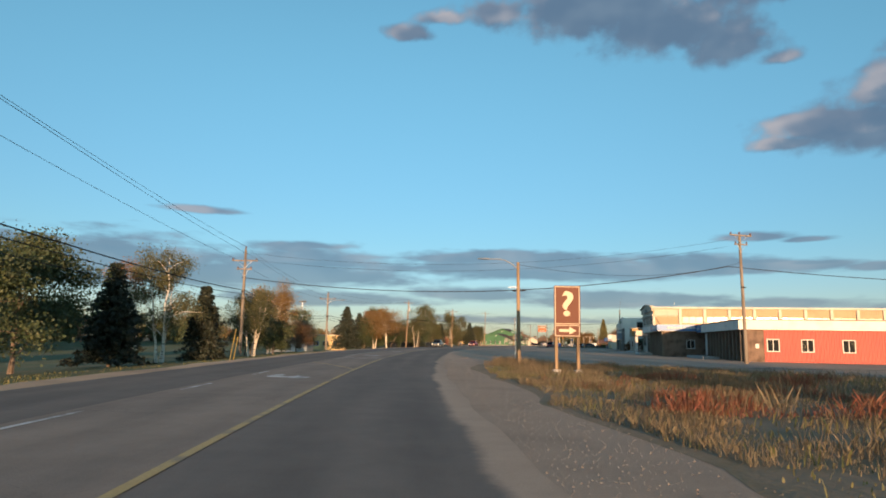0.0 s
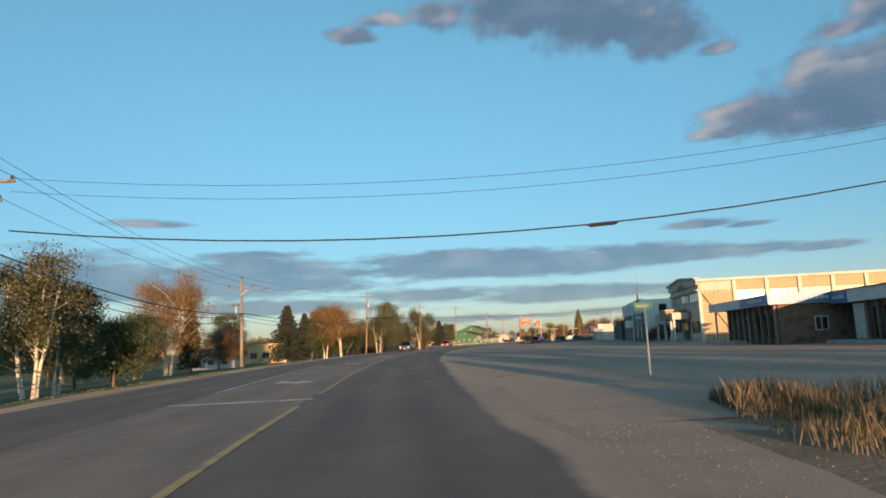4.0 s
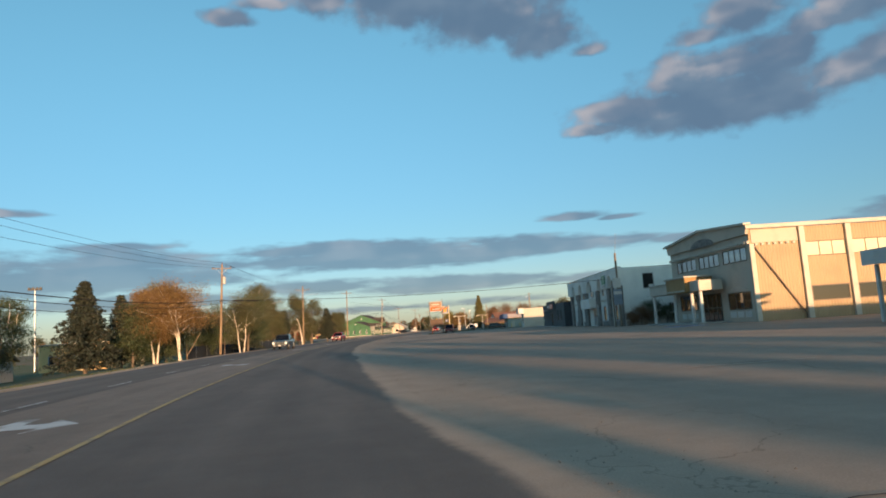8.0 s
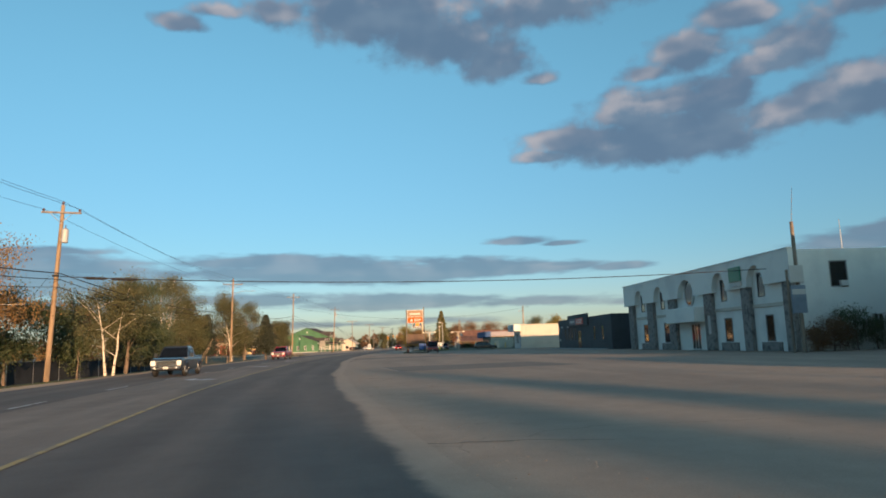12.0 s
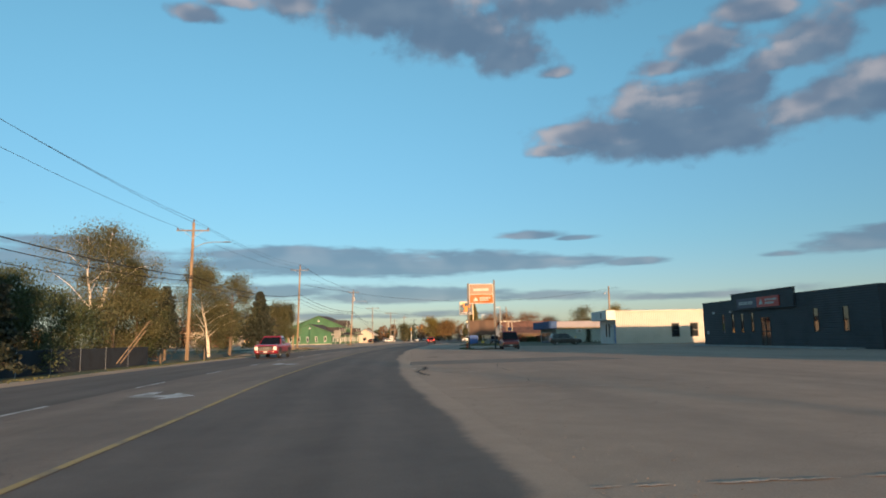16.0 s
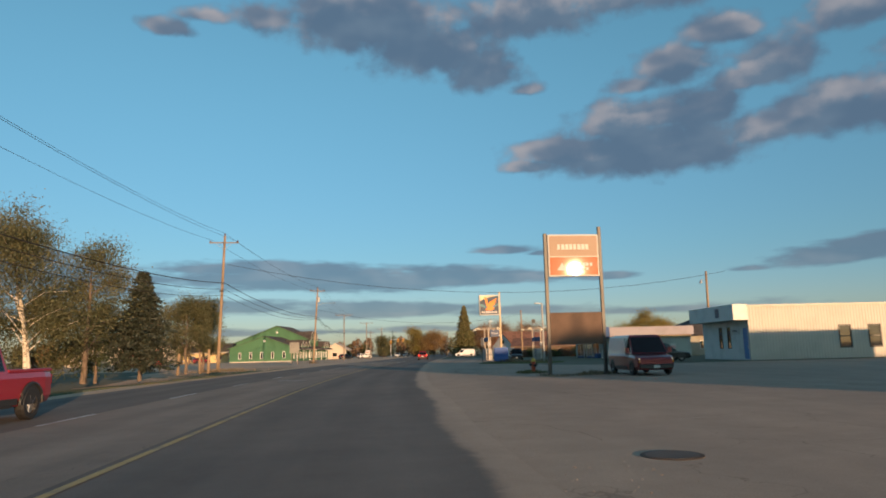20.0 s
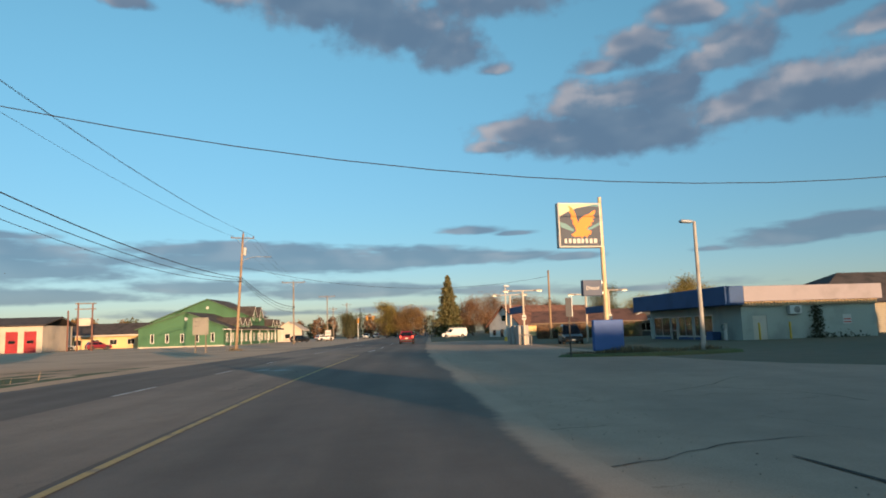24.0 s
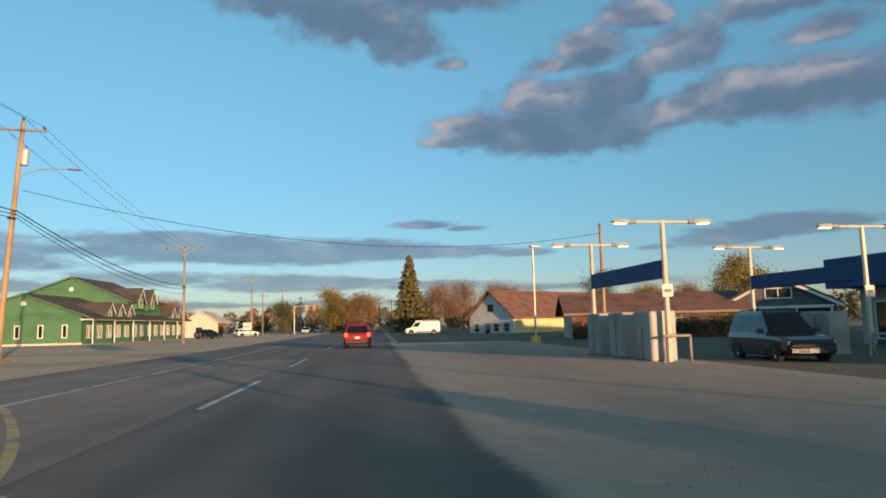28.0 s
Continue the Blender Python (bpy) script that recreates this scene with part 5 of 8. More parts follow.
def bars(parent, m, x0, x1, z0, z1, n, material, seed=0, name="lettering_bar", y=-0.02):
    """Unreadable writing as plain bars of its size."""
    r = random.Random(seed)
    x = x0
    for k in range(n):
        w = (x1 - x0) / n * r.uniform(0.6, 0.85)
        part(name, box(x, x + w, y, y + 0.012, z0, z1, None, m), material, parent)
        x += (x1 - x0) / n


PANEL_NAVY = surface("navy_sign_panel", (0.05, 0.06, 0.10), 0.45, vary=0.06, bump=0.02)
PANEL_RED = surface("red_sign_panel", (0.50, 0.045, 0.035), 0.4, vary=0.06, bump=0.02)
SIGN_WHITE = surface("white_sign_face", (0.52, 0.51, 0.48), 0.65, vary=0.04, bump=0.02)
SIGN_BROWN = surface("brown_sign_face", (0.110, 0.034, 0.017), 0.7, vary=0.06, bump=0.02)
BOARD_BROWN = surface("weathered_brown_board", (0.115, 0.072, 0.05), 0.8, vary=0.15, bump=0.2)
GLAZED_PALE = surface("pale_reflective_panel", (0.62, 0.60, 0.42), 0.12, vary=0.05, bump=0.01, coat=0.6)
STEEL_DARK = surface("dark_steel", (0.06, 0.058, 0.055), 0.5, 0.5, vary=0.12, bump=0.05)
DOOR_GREY = surface("grey_door_paint", (0.25, 0.27, 0.27), 0.5, vary=0.08, bump=0.05)
YELLOW_POST = surface("yellow_bollard_paint", (0.62, 0.40, 0.05), 0.5, vary=0.12, bump=0.05)
IVY = leafage("dark_ivy", (0.035, 0.045, 0.022), (0.06, 0.06, 0.03))


def fins(b, l, y0, y1, n, z0, z1, out=0.28, mat=None, w=0.35):
    for k in range(n):
        c = y0 + (y1 - y0) * k / max(1, n - 1)
        part("fin", box(-out, -0.003, c - w / 2, c + w / 2, z0, z1, bevel=0.015), mat or BROWN_TRIM, b)


# red sided hall with a brick corner
b = thing("red_hall", pose(33.0, 71.0, -0.1, 0, 0, -11.4), "red metal sided hall with brick corner and white fascia", "building")
south = [(x, x + 1.25, 1.15, 2.5) for x in (2.15, 5.5, 9.45, 13.6, 17.8, 22.0)]
L = 21.0
west = [(*west_span(L, y, y + 1.2), 0.4, 3.0) for y in (1.4, 3.4, 5.4, 7.4, 9.4, 12.8, 14.8, 16.6)] + [(*west_span(L, 10.9, 12.2), 0.05, 2.6)]
block_shell(b, 30, L, 3.5, (RED_RIB, BRICK, RED_RIB), south, west)
brick = part("brick_corner", wall_mesh(1.9, 3.45, 0.06, [], pose(-0.02, -0.062, 0)), BRICK, b, "brown brick corner panel")
part("mail_box", box(1.0, 1.35, -0.14, -0.065, 1.5, 1.95, bevel=0.01), WHITE, brick)
for x, *_ in south:
    window(b, face_south(), x, x + 1.25, 1.15, 2.5, 2, 1, WHITE, bar=0.09)
for x0, x1, z0, z1 in west[:-1]:
    window(b, face_west(0, L), x0, x1, z0, z1, 1, 2, BROWN_TRIM)
door = part("door", box(0.05, 0.1, 10.95, 12.15, 0.05, 2.55), DOOR_GREY, b)
part("door_handle", box(0.0, 0.05, 11.1, 11.14, 1.0, 1.25), GALV, door)
fins(b, L, 0.9, 18.2, 11, 0.1, 3.5)
part("white_panel", box(-0.09, -0.003, 18.9, 20.7, 0.4, 3.3), WHITE, b)
f = part("fascia", wall_mesh(31, 1.0, 0.1, [], pose(-0.7, -0.5, 3.45)), WHITE, b, "deep white fascia band")
part("fascia", box(-0.7, -0.6, -0.39, 23.3, 3.45, 4.45), WHITE, b)
part("soffit", box(-0.6, 30.2, -0.4, 23.2, 3.47, 3.52), WHITE, b)
part("roof_edge", box(-0.78, 30.4, -0.58, 23.4, 4.455, 4.56), surface("dark_red_metal", (0.22, 0.035, 0.025), 0.5, vary=0.1, bump=0.05), b)
sg = part("sign_board", box(-0.8, -0.71, 20.2, 23.0, 3.5, 4.4), BLUE_SIGN, b)
bars(sg, face_west(-0.8, 23.0), 0.3, 2.5, 3.8, 4.1, 5, SIGN_WHITE, 3)
part("wall_lamp", box(-0.85, -0.7, 5.0, 5.25, 3.85, 4.05, bevel=0.02), GALV, b)
solo("entrance_ramp", box(-2.6, -0.75, 9.0, 20.5, -0.1, 0.28, bevel=0.04), CONCRETE, pose(33.0, 71.0, 0, 0, 0, -11.4), "low concrete entrance ramp along the red hall", "ramp")

# brown shop with a blue sign
b = thing("brown_shop", pose(32.7, 95.2, -0.08, 0, 0, -11.4), "low brown brick shop with a blue sign band", "building")
L = 15.0
west = [(*west_span(L, y, y + 1.0), 0.5, 2.9) for y in (0.9, 2.6, 4.6, 11.0, 12.7)] + [(*west_span(L, 7.6, 9.5), 0.05, 2.65)]
block_shell(b, 11, L, 3.65, (BRICK, BRICK, BRICK), [(3.0, 4.15, 1.2, 2.45)], west)
window(b, face_south(), 3.0, 4.15, 1.2, 2.45, 2, 1, WHITE, bar=0.08)
for x0, x1, z0, z1 in west[:-1]:
    window(b, face_west(0, L), x0, x1, z0, z1, 1, 1, BROWN_TRIM)
window(b, face_west(0, L), *west[-1], 2, 2, WHITE, bar=0.1, label="white framed glass door")
fins(b, L, 0.4, 14.4, 9, 0.1, 3.6)
part("fascia", box(-0.9, -0.78, -0.5, 19.4, 3.62, 4.55), WHITE, b, "white fascia band")
part("fascia", box(-0.78, 11, -0.5, -0.38, 3.62, 4.55), WHITE, b)
part("canopy_roof", box(-0.78, 11, -0.38, 19.4, 4.3, 4.45), SHINGLE, b)
part("soffit", box(-0.78, 10.9, -0.38, 19.3, 3.66, 3.70), WHITE, b)
part("canopy_post", box(-0.4, -0.2, 18.8, 19.0, 0, 3.62), WHITE, b)
sg = part("sign_board", box(-1.0, -0.91, -0.6, 7.4, 3.7, 4.5), BLUE_SIGN, b, "blue sign board")
bars(sg, face_west(-1.0, 7.4), 2.2, 6.6, 3.95, 4.25, 9, SIGN_WHITE, 5)
part("red_mark", box(-1.02, -1.0, 5.6, 6.3, 3.85, 4.35), PANEL_RED, sg)
sg = part("sign_board", box(-0.9, 6.3, -0.6, -0.51, 3.7, 4.5), BLUE_SIGN, b, "blue sign board")
bars(sg, face_south(-0.6), 0.4, 4.3, 3.95, 4.25, 9, SIGN_WHITE, 6)
part("red_mark", box(4.8, 5.5, -0.625, -0.6, 3.85, 4.35), PANEL_RED, sg)
bm = bmesh.new()
prism([(-2.8, -0.1), (-0.8, -0.1), (-0.8, 0.35), (-2.8, 0.35)], 4.0, bm, pose(0, 7.0, 0))
prism([(-2.6, -0.1), (-1.2, -0.1), (-1.2, 0.3), (-2.6, 0.3)], 4.5, bm, pose(0, 11.0, 0))
ramp = solo("wheelchair_ramp", bm, CONCRETE, pose(32.7, 95.2, 0, 0, 0, -11.4), "concrete wheelchair ramp with a steel handrail", "ramp")
for k in range(5):
    part("rail_post", tube([(-2.5, 7.2 + k * 2, 0.25), (-2.5, 7.2 + k * 2, 1.25)], 0.025, 6), GALV, ramp)
part("handrail", tube([(-2.5, 7.1, 1.25), (-2.5, 15.3, 1.25)], 0.03, 6), GALV, ramp)

# beige two storey shop with a porch
b = thing("beige_shop", pose(44.2, 134.7, 0, 0, 0, -11.2), "beige two storey shop with pilasters and a columned porch", "building")
L, W, H = 19.2, 47.0, 8.85
bays = [5.25 + 4.65 * k for k in range(9)]
south = [(x + 0.25, x + 4.3, 5.9, 7.35) for x in bays] + [(x + 0.35, x + 4.15, 1.6, 3.1) for x in bays]
west = [(*west_span(L, a, c), 5.9, 7.28) for a, c in ((0.7, 5.65), (6.5, 11.4), (12.05, 17.4))] + [(*west_span(L, 0.75, 5.4), 1.2, 2.95), (*west_span(L, 12.7, 17.5), 1.4, 3.2), (*west_span(L, 6.9, 11.5), 0.06, 3.1)]
block_shell(b, W, L, H, (CREAM_RIB, CREAM, CREAM_RIB), south, west, thick=0.3)
for x in bays:
    window(b, face_south(), x + 0.25, x + 4.3, 5.9, 7.35, 3, 1, BROWN_TRIM, bar=0.09, glass=GLAZED_PALE, label="band of pale reflective upper windows")
    window(b, face_south(), x + 0.35, x + 4.15, 1.6, 3.1, 1, 1, BROWN_TRIM, bar=0.1)
    part("pilaster", box(x - 0.35, x + 0.2, -0.28, -0.003, 0, 8.85, bevel=0.03), BEIGE_TRIM, b)
part("corner_pilaster", box(-0.12, 0.35, -0.25, -0.003, 0, 7.4, bevel=0.03), BEIGE_TRIM, b)
part("frieze_panel", box(0.2, 4.8, -0.08, -0.003, 7.5, 8.75), CREAM, b)
for k in range(7):
    part("dentil", box(0.5 + k * 0.62, 0.75 + k * 0.62, -0.16, -0.003, 7.25, 7.45), BEIGE_TRIM, b)
part("down_pipe", tube([(0.35, -0.16, 7.2), (4.5, -0.16, 0.9), (4.75, -0.16, 0.5), (4.75, -0.16, 0.05)], 0.07, 8), BROWN_TRIM, b, "dark diagonal down pipe")
part("cornice", box(-0.4, W + 0.3, -0.4, -0.003, 8.86, 9.25, bevel=0.04), BEIGE_TRIM, b)
out = [(0, 8.4), (L, 8.4), (L + 0.3, 9.35), (L * 0.5, 10.05), (-0.3, 9.3)]
part("gable_parapet", prism([(L - y, z) for y, z in out], 0.3, None, face_west(-0.3, L) @ pose(0, 0, 0)), CREAM, b, "low gabled parapet")
part("parapet_cap", prism([(-0.5, 9.3), (L * 0.5, 10.0), (L + 0.5, 9.25), (L + 0.5, 9.45), (L * 0.5, 10.22), (-0.5, 9.5)], 0.75, None, face_west(-0.65, L)), BEIGE_TRIM, b)
part("frieze_band", box(-0.22, -0.003, 0, L, 7.45, 7.75), BEIGE_TRIM, b)
for k in range(26):
    part("dentil", box(-0.34, -0.225, 0.3 + k * 0.73, 0.6 + k * 0.73, 7.5, 7.68), BEIGE_TRIM, b)
part("medallion", prism([(L / 2 + 3.2 * math.cos(a) * 0.9, 8.3 + 0.85 * math.sin(a)) for a in (math.pi * k / 10 for k in range(11))], 0.06, None, face_west(-0.36, L)), GREY_TRIM, b, "half round parapet ornament")
for k, (x0, x1, z0, z1) in enumerate(west[:3]):
    window(b, face_west(0, L), x0, x1, z0, z1, 4, 1, BROWN_TRIM, bar=0.1, glass=SKY_GLASS, label="row of four upper windows")
for x0, x1, z0, z1 in west[3:5]:
    w = window(b, face_west(0, L), x0, x1, z0, z1, 3, 1, BROWN_TRIM, bar=0.1)
    part("arch_head", prism([(x0 + (x1 - x0) * k / 10, z1 + 0.05 + 0.55 * math.sin(math.pi * k / 10)) for k in range(11)], 0.08, None, face_west(-0.09, L)), BEIGE_TRIM, w)
    for k in range(3):
        c = x0 + (x1 - x0) * (k + 0.1) / 3
        part("sill_panel", box(c, c + (x1 - x0) * 0.26, -0.05, -0.003, 0.45, 1.05, None, face_west(0, L)), WHITE, w)
window(b, face_west(0, L), *west[5], 4, 2, BROWN_TRIM, bar=0.11, label="dark glazed entrance doors")
porch = part("porch_roof", box(-3.0, -0.45, 5.4, 19.4, 3.45, 4.55, bevel=0.05), BEIGE_TRIM, b, "beige porch roof")
# the orange sun on this cream gable is put into an ochre colour
part("porch_gable", box(-3.5, -0.45, 7.6, 12.8, 3.4, 4.95, bevel=0.05), surface("sun_toned_clapboard", (0.36, 0.22, 0.09), 0.7, vary=0.1, bump=0.5, ribs=(0.16, 2)), b, "clapboard porch gable toned ochre for low sun")
part("porch_cap", box(-3.65, -0.45, 7.4, 13.0, 4.955, 5.12, bevel=0.03), BEIGE_TRIM, b)
part("porch_cap", box(-3.15, -0.44, 13.01, 19.6, 4.56, 4.72, bevel=0.03), BEIGE_TRIM, b)
for k in range(8):
    part("dentil", box(-3.6, -3.505, 7.9 + k * 0.6, 8.15 + k * 0.6, 3.5, 3.68), BEIGE_TRIM, b)
for y in (18.9, 12.6, 8.0, 5.8):
    part("column", tube([(-2.7, y, 0), (-2.7, y, 0.18), (-2.7, y, 0.2), (-2.7, y, 3.3), (-2.7, y, 3.42)], [0.3, 0.3, 0.2, 0.17, 0.26], 14), WHITE, b)
part("porch_step", box(-3.6, -0.003, 5.2, 19.4, -0.05, 0.14, bevel=0.02), CONCRETE, b)
solo("accessible_bay_mark", box(-7.5, -4.2, 1.5, 4.5, 0.0, 0.006), BLUE_SIGN, pose(44.2, 134.7, -0.016, 0, 0, -11.2), "blue painted parking bay mark on the asphalt", "road marking")

# pale shop with arched front
b = thing("arched_shop", pose(46.6, 163.6, 0, 0, 0, -13.9), "pale grey stucco shop with an arched upper front", "building")
L, H = 36.0, 8.0
MW = face_west(0, L)
arches = ((31.3, 1.3, 7.25), (25.4, 1.35, 7.25), (18.3, 1.85, 7.35), (11.35, 1.3, 7.35), (5.0, 1.3, 7.35))
low_win = ((30.1, 31.5), (24.0, 25.4), (10.2, 11.6), (3.5, 4.7))
west = [(*west_span(L, a, c), 0.8, 3.05) for a, c in low_win] + [(*west_span(L, c - 0.55, c + 0.55), 4.6, 6.7) for c, r, t in arches if r < 1.5] + [(*west_span(L, 16.6, 18.6), 0.06, 2.75)]
south = [(2.85, 4.35, 4.95, 7.05), (8.6, 10.1, 4.6, 6.9), (6.1, 7.0, 1.5, 2.8), (9.0, 9.9, 1.5, 2.8)]
block_shell(b, 24, L, H, (WB_STUCCO, WB_STUCCO, WB_STUCCO), south, west, thick=0.3)
for x0, x1, z0, z1 in south:
    window(b, face_south(), x0, x1, z0, z1, 2 if z1 < 3 else 1, 1, WHITE if z1 < 3 else GREY_TRIM, bar=0.09)
part("window_air_unit", box(3.6, 4.2, -0.25, 0.1, 5.02, 5.45, bevel=0.02), WHITE, b)
for x0, x1, z0, z1 in west[:-1]:
    window(b, MW, x0, x1, z0, z1, 1, 1, GREY_TRIM, bar=0.1)
window(b, MW, *west[-1], 3, 1, WHITE, bar=0.1, glass=GLASS, label="white framed glass entrance doors")
# the upper band stands proud of the wall, with its arches cut out
zb, n = 5.55, 12
top = [(-0.35, H + 0.1), (L + 0.1, H + 0.1)]
bm = bmesh.new()
prev = -0.35
for c, r, t in sorted(arches, key=lambda q: -q[0]):
    xc = L - c
    box(prev, xc - r, -0.55, -0.003, zb, H + 0.1, bm, MW)
    pts = [(xc - r * math.cos(math.pi * k / n), zb + (t - zb) * math.sin(math.pi * k / n)) for k in range(n + 1)]
    for (xa, za), (xb, zc) in zip(pts, pts[1:]):
        m4 = [(xa, za), (xb, zc), (xb, H + 0.1), (xa, H + 0.1)]
        vs = [[bm.verts.new(MW @ Vector((x, y, z))) for x, z in m4] for y in (-0.55, -0.003)]
        bm.faces.new(vs[0])
        bm.faces.new(vs[1][::-1])
        for q in (0, 2):
            bm.faces.new((vs[0][q], vs[1][q], vs[1][q + 1], vs[0][q + 1]))
    prev = xc + r
box(prev, L + 0.1, -0.55, -0.003, zb, H + 0.1, bm, MW)
part("arched_band", bm, WB_STUCCO, b, "proud stucco band with arched cut outs")
part("band_cap", box(-0.62, 0.0, -0.15, L + 0.4, H + 0.11, H + 0.2), GALV, b)
for a, c in ((33.8, 35.3), (27.5, 29.3), (21.5, 23.2), (13.2, 14.8), (6.4, 7.7), (0.15, 1.4)):
    part("pilaster", box(-0.4, -0.003, a, c, 0, zb - 0.004, bevel=0.03), GREY_TRIM, b)
gaps = ((29.3, 33.8), (23.2, 27.5), (7.7, 13.2), (1.4, 6.4))
for a, c in gaps:
    part("string_course", box(-0.12, -0.003, a + 0.004, c - 0.004, 3.7, 4.0, bevel=0.02), BEIGE_TRIM, b)
oval = part("oval_window", tube([(-0.14, 18.3, 5.95), (-0.003, 18.3, 5.95)], 1.0, 28), DARK_GLASS, b, "large oval window")
oval.matrix_basis = pose(0, 18.3, 5.95) @ Matrix.Diagonal((1, 0.98, 1.36, 1)) @ pose(0, -18.3, -5.95)
bm = bmesh.new()
tube([(-0.16, 18.3 + 1.0 * math.cos(a), 5.95 + 1.36 * math.sin(a)) for a in (2 * math.pi * k / 28 for k in range(29))], 0.08, 6, bm, cap=False)
part("oval_frame", bm, WHITE, b)
part("entrance_canopy", box(-1.5, -0.003, 14.75, 21.4, 2.85, 4.4, bevel=0.05), WB_STUCCO, b)
for a, c in low_win:
    part("plinth", box(-0.1, -0.003, a - 0.9, c + 0.8, 0, 0.75), GREY_TRIM, b)
GREEN_SIGN = surface("green_sign_face", (0.06, 0.22, 0.13), 0.4, vary=0.08, bump=0.02)
part("shop_sign", box(-0.72, -0.56, 7.0, 8.9, 6.2, 7.5), GREEN_SIGN, b, "small green sign box")
part("shop_sign", box(-0.68, -0.56, 7.0, 8.9, 5.75, 6.1), SIGN_WHITE, b)
part("white_sticker", box(-0.43, -0.405, 13.6, 14.1, 1.6, 3.4), SIGN_WHITE, b)
rng = np.random.default_rng(77)
for x, y, h, r in ((1.8, -1.1, 2.7, 1.2), (3.8, -1.0, 3.3, 1.4), (5.4, -1.0, 2.6, 1.2), (8.8, -0.8, 2.6, 1.0), (0.6, -0.9, 1.8, 0.9)):
    p = pose(46.6, 163.6, 0, 0, 0, -13.9) @ Vector((x, y, 0))
    broadleaf(p.x, p.y, 0, h, r, LEAF_RUST if x < 3 else LEAF_GREEN, "scruffy shrub against the pale wall", 200 + int(x * 10), low=0.05, leaves=1300, size=0.13, bark=BARK, name="shrub", spread=0.9)

# sign pole in front of it
p = thing("sign_pole", pose(45.0, 162.0, 0, 0, 0, -13.9), "tall wooden pole carrying weathered sign boards", "sign pole")
part("post", tube([(0, 0, -0.1), (0, 0, 9.7)], [0.17, 0.13], 10), POLE_GREY, p)
part("post", tube([(-0.75, 0.1, -0.1), (-0.75, 0.1, 6.2)], [0.12, 0.1], 8), POLE_GREY, p)
part("pole_top", tube([(0, 0, 8.0), (0, 0, 9.9)], [0.15, 0.13], 10), POLE_GREY, p)
part("sign_board", box(-0.75, 0.35, -0.28, -0.18, 5.2, 6.5, bevel=0.02), SIGN_WHITE, p, "blank white sign board")
part("sign_board", box(-0.75, 0.4, -0.28, -0.18, 2.9, 5.0, bevel=0.02), surface("faded_blue_grey_board", (0.19, 0.24, 0.30), 0.6, vary=0.15, bump=0.05), p, "faded blue grey sign board")
part("sign_strip", box(-0.7, 0.35, -0.3, -0.285, 4.3, 4.7), SIGN_WHITE, p)
part("aerial", tube([(0.0, 0, 9.8), (0.35, 0, 12.6)], [0.025, 0.012], 5), STEEL_DARK, p, "thin whip aerial")
p = thing("roof_mast", pose(62, 172, 7.6), "short mast with a beacon on the shop roof", "mast")
part("post", tube([(0, 0, 0), (0, 0, 3.6)], [0.06, 0.05], 8), GALV, p)
part("aerial", tube([(0, 0, 3.6), (0, 0, 4.9)], 0.03, 5), GALV, p)

# charcoal shop
b = thing("charcoal_shop", pose(56.2, 204.5, -0.03, 0, 0, -14.8), "low charcoal sided shop with a red and navy sign", "building")
L = 30.0
Y = lambda v: 30 + v
wins = [(Y(c - 0.3), Y(c + 0.3)) for c in (-5.0, -7.2, -9.2, -11.3)] + [(Y(-22.4), Y(-21.6)), (Y(-26.4), Y(-25.6))]
west = [(*west_span(L, a, c), 1.4, 3.5) for a, c in wins] + [(*west_span(L, Y(-14.7), Y(-12.85)), 0.06, 3.0)]
block_shell(b, 20, L, 5.0, (CHARCOAL, CHARCOAL, CHARCOAL), [], west, thick=0.3)
MW = face_west(0, L)
for x0, x1, z0, z1 in west[:-1]:
    window(b, MW, x0, x1, z0, z1, 1, 1, STEEL_DARK, bar=0.06)
window(b, MW, *west[-1], 2, 2, STEEL_DARK, bar=0.09, glass=DARK_GLASS, label="dark framed glass shop door")
part("raised_parapet", box(-0.25, -0.003, Y(-19.2), Y(-7.6), 3.75, 5.5), CHARCOAL, b)
part("parapet_cap", box(-0.3, 0.02, Y(-19.3), Y(-7.5), 5.505, 5.58), STEEL_DARK, b)
sg = part("sign_board", box(-0.34, -0.253, Y(-12.98), Y(-8.95), 3.95, 4.95), PANEL_NAVY, b, "navy half of the sign with white lettering bars")
bars(sg, face_west(-0.34, Y(-8.95)), 0.5, 3.4, 4.3, 4.62, 8, SIGN_WHITE, 9)
sg = part("sign_board", box(-0.34, -0.253, Y(-17.0), Y(-12.99), 3.95, 4.95), PANEL_RED, b, "red half of the sign with a white triangle")
part("triangle_mark", prism([(0.4, 4.2), (1.2, 4.2), (0.8, 4.75)], 0.012, None, face_west(-0.355, Y(-12.99))), SIGN_WHITE, sg)
bars(sg, face_west(-0.34, Y(-12.99)), 1.6, 3.7, 4.52, 4.72, 6, SIGN_WHITE, 10)
bars(sg, face_west(-0.34, Y(-12.99)), 1.6, 3.2, 4.2, 4.4, 5, SIGN_WHITE, 11)
part("meter_box", box(-0.12, -0.003, Y(-1.3), Y(-1.0), 1.3, 1.7), WHITE, b)
part("wall_lamp", box(-0.2, -0.003, Y(-3.0), Y(-2.8), 3.6, 3.85, bevel=0.02), WHITE, b)
part("wall_lamp", box(-0.2, -0.003, Y(-7.1), Y(-6.9), 3.6, 3.85, bevel=0.02), WHITE, b)
solo("concrete_walk", box(-1.6, -0.02, 2, 30, -0.05, 0.1, bevel=0.02), CONCRETE, pose(56.2, 204.5, 0, 0, 0, -14.8), "narrow concrete walk along the charcoal shop", "walkway", kind="structure")

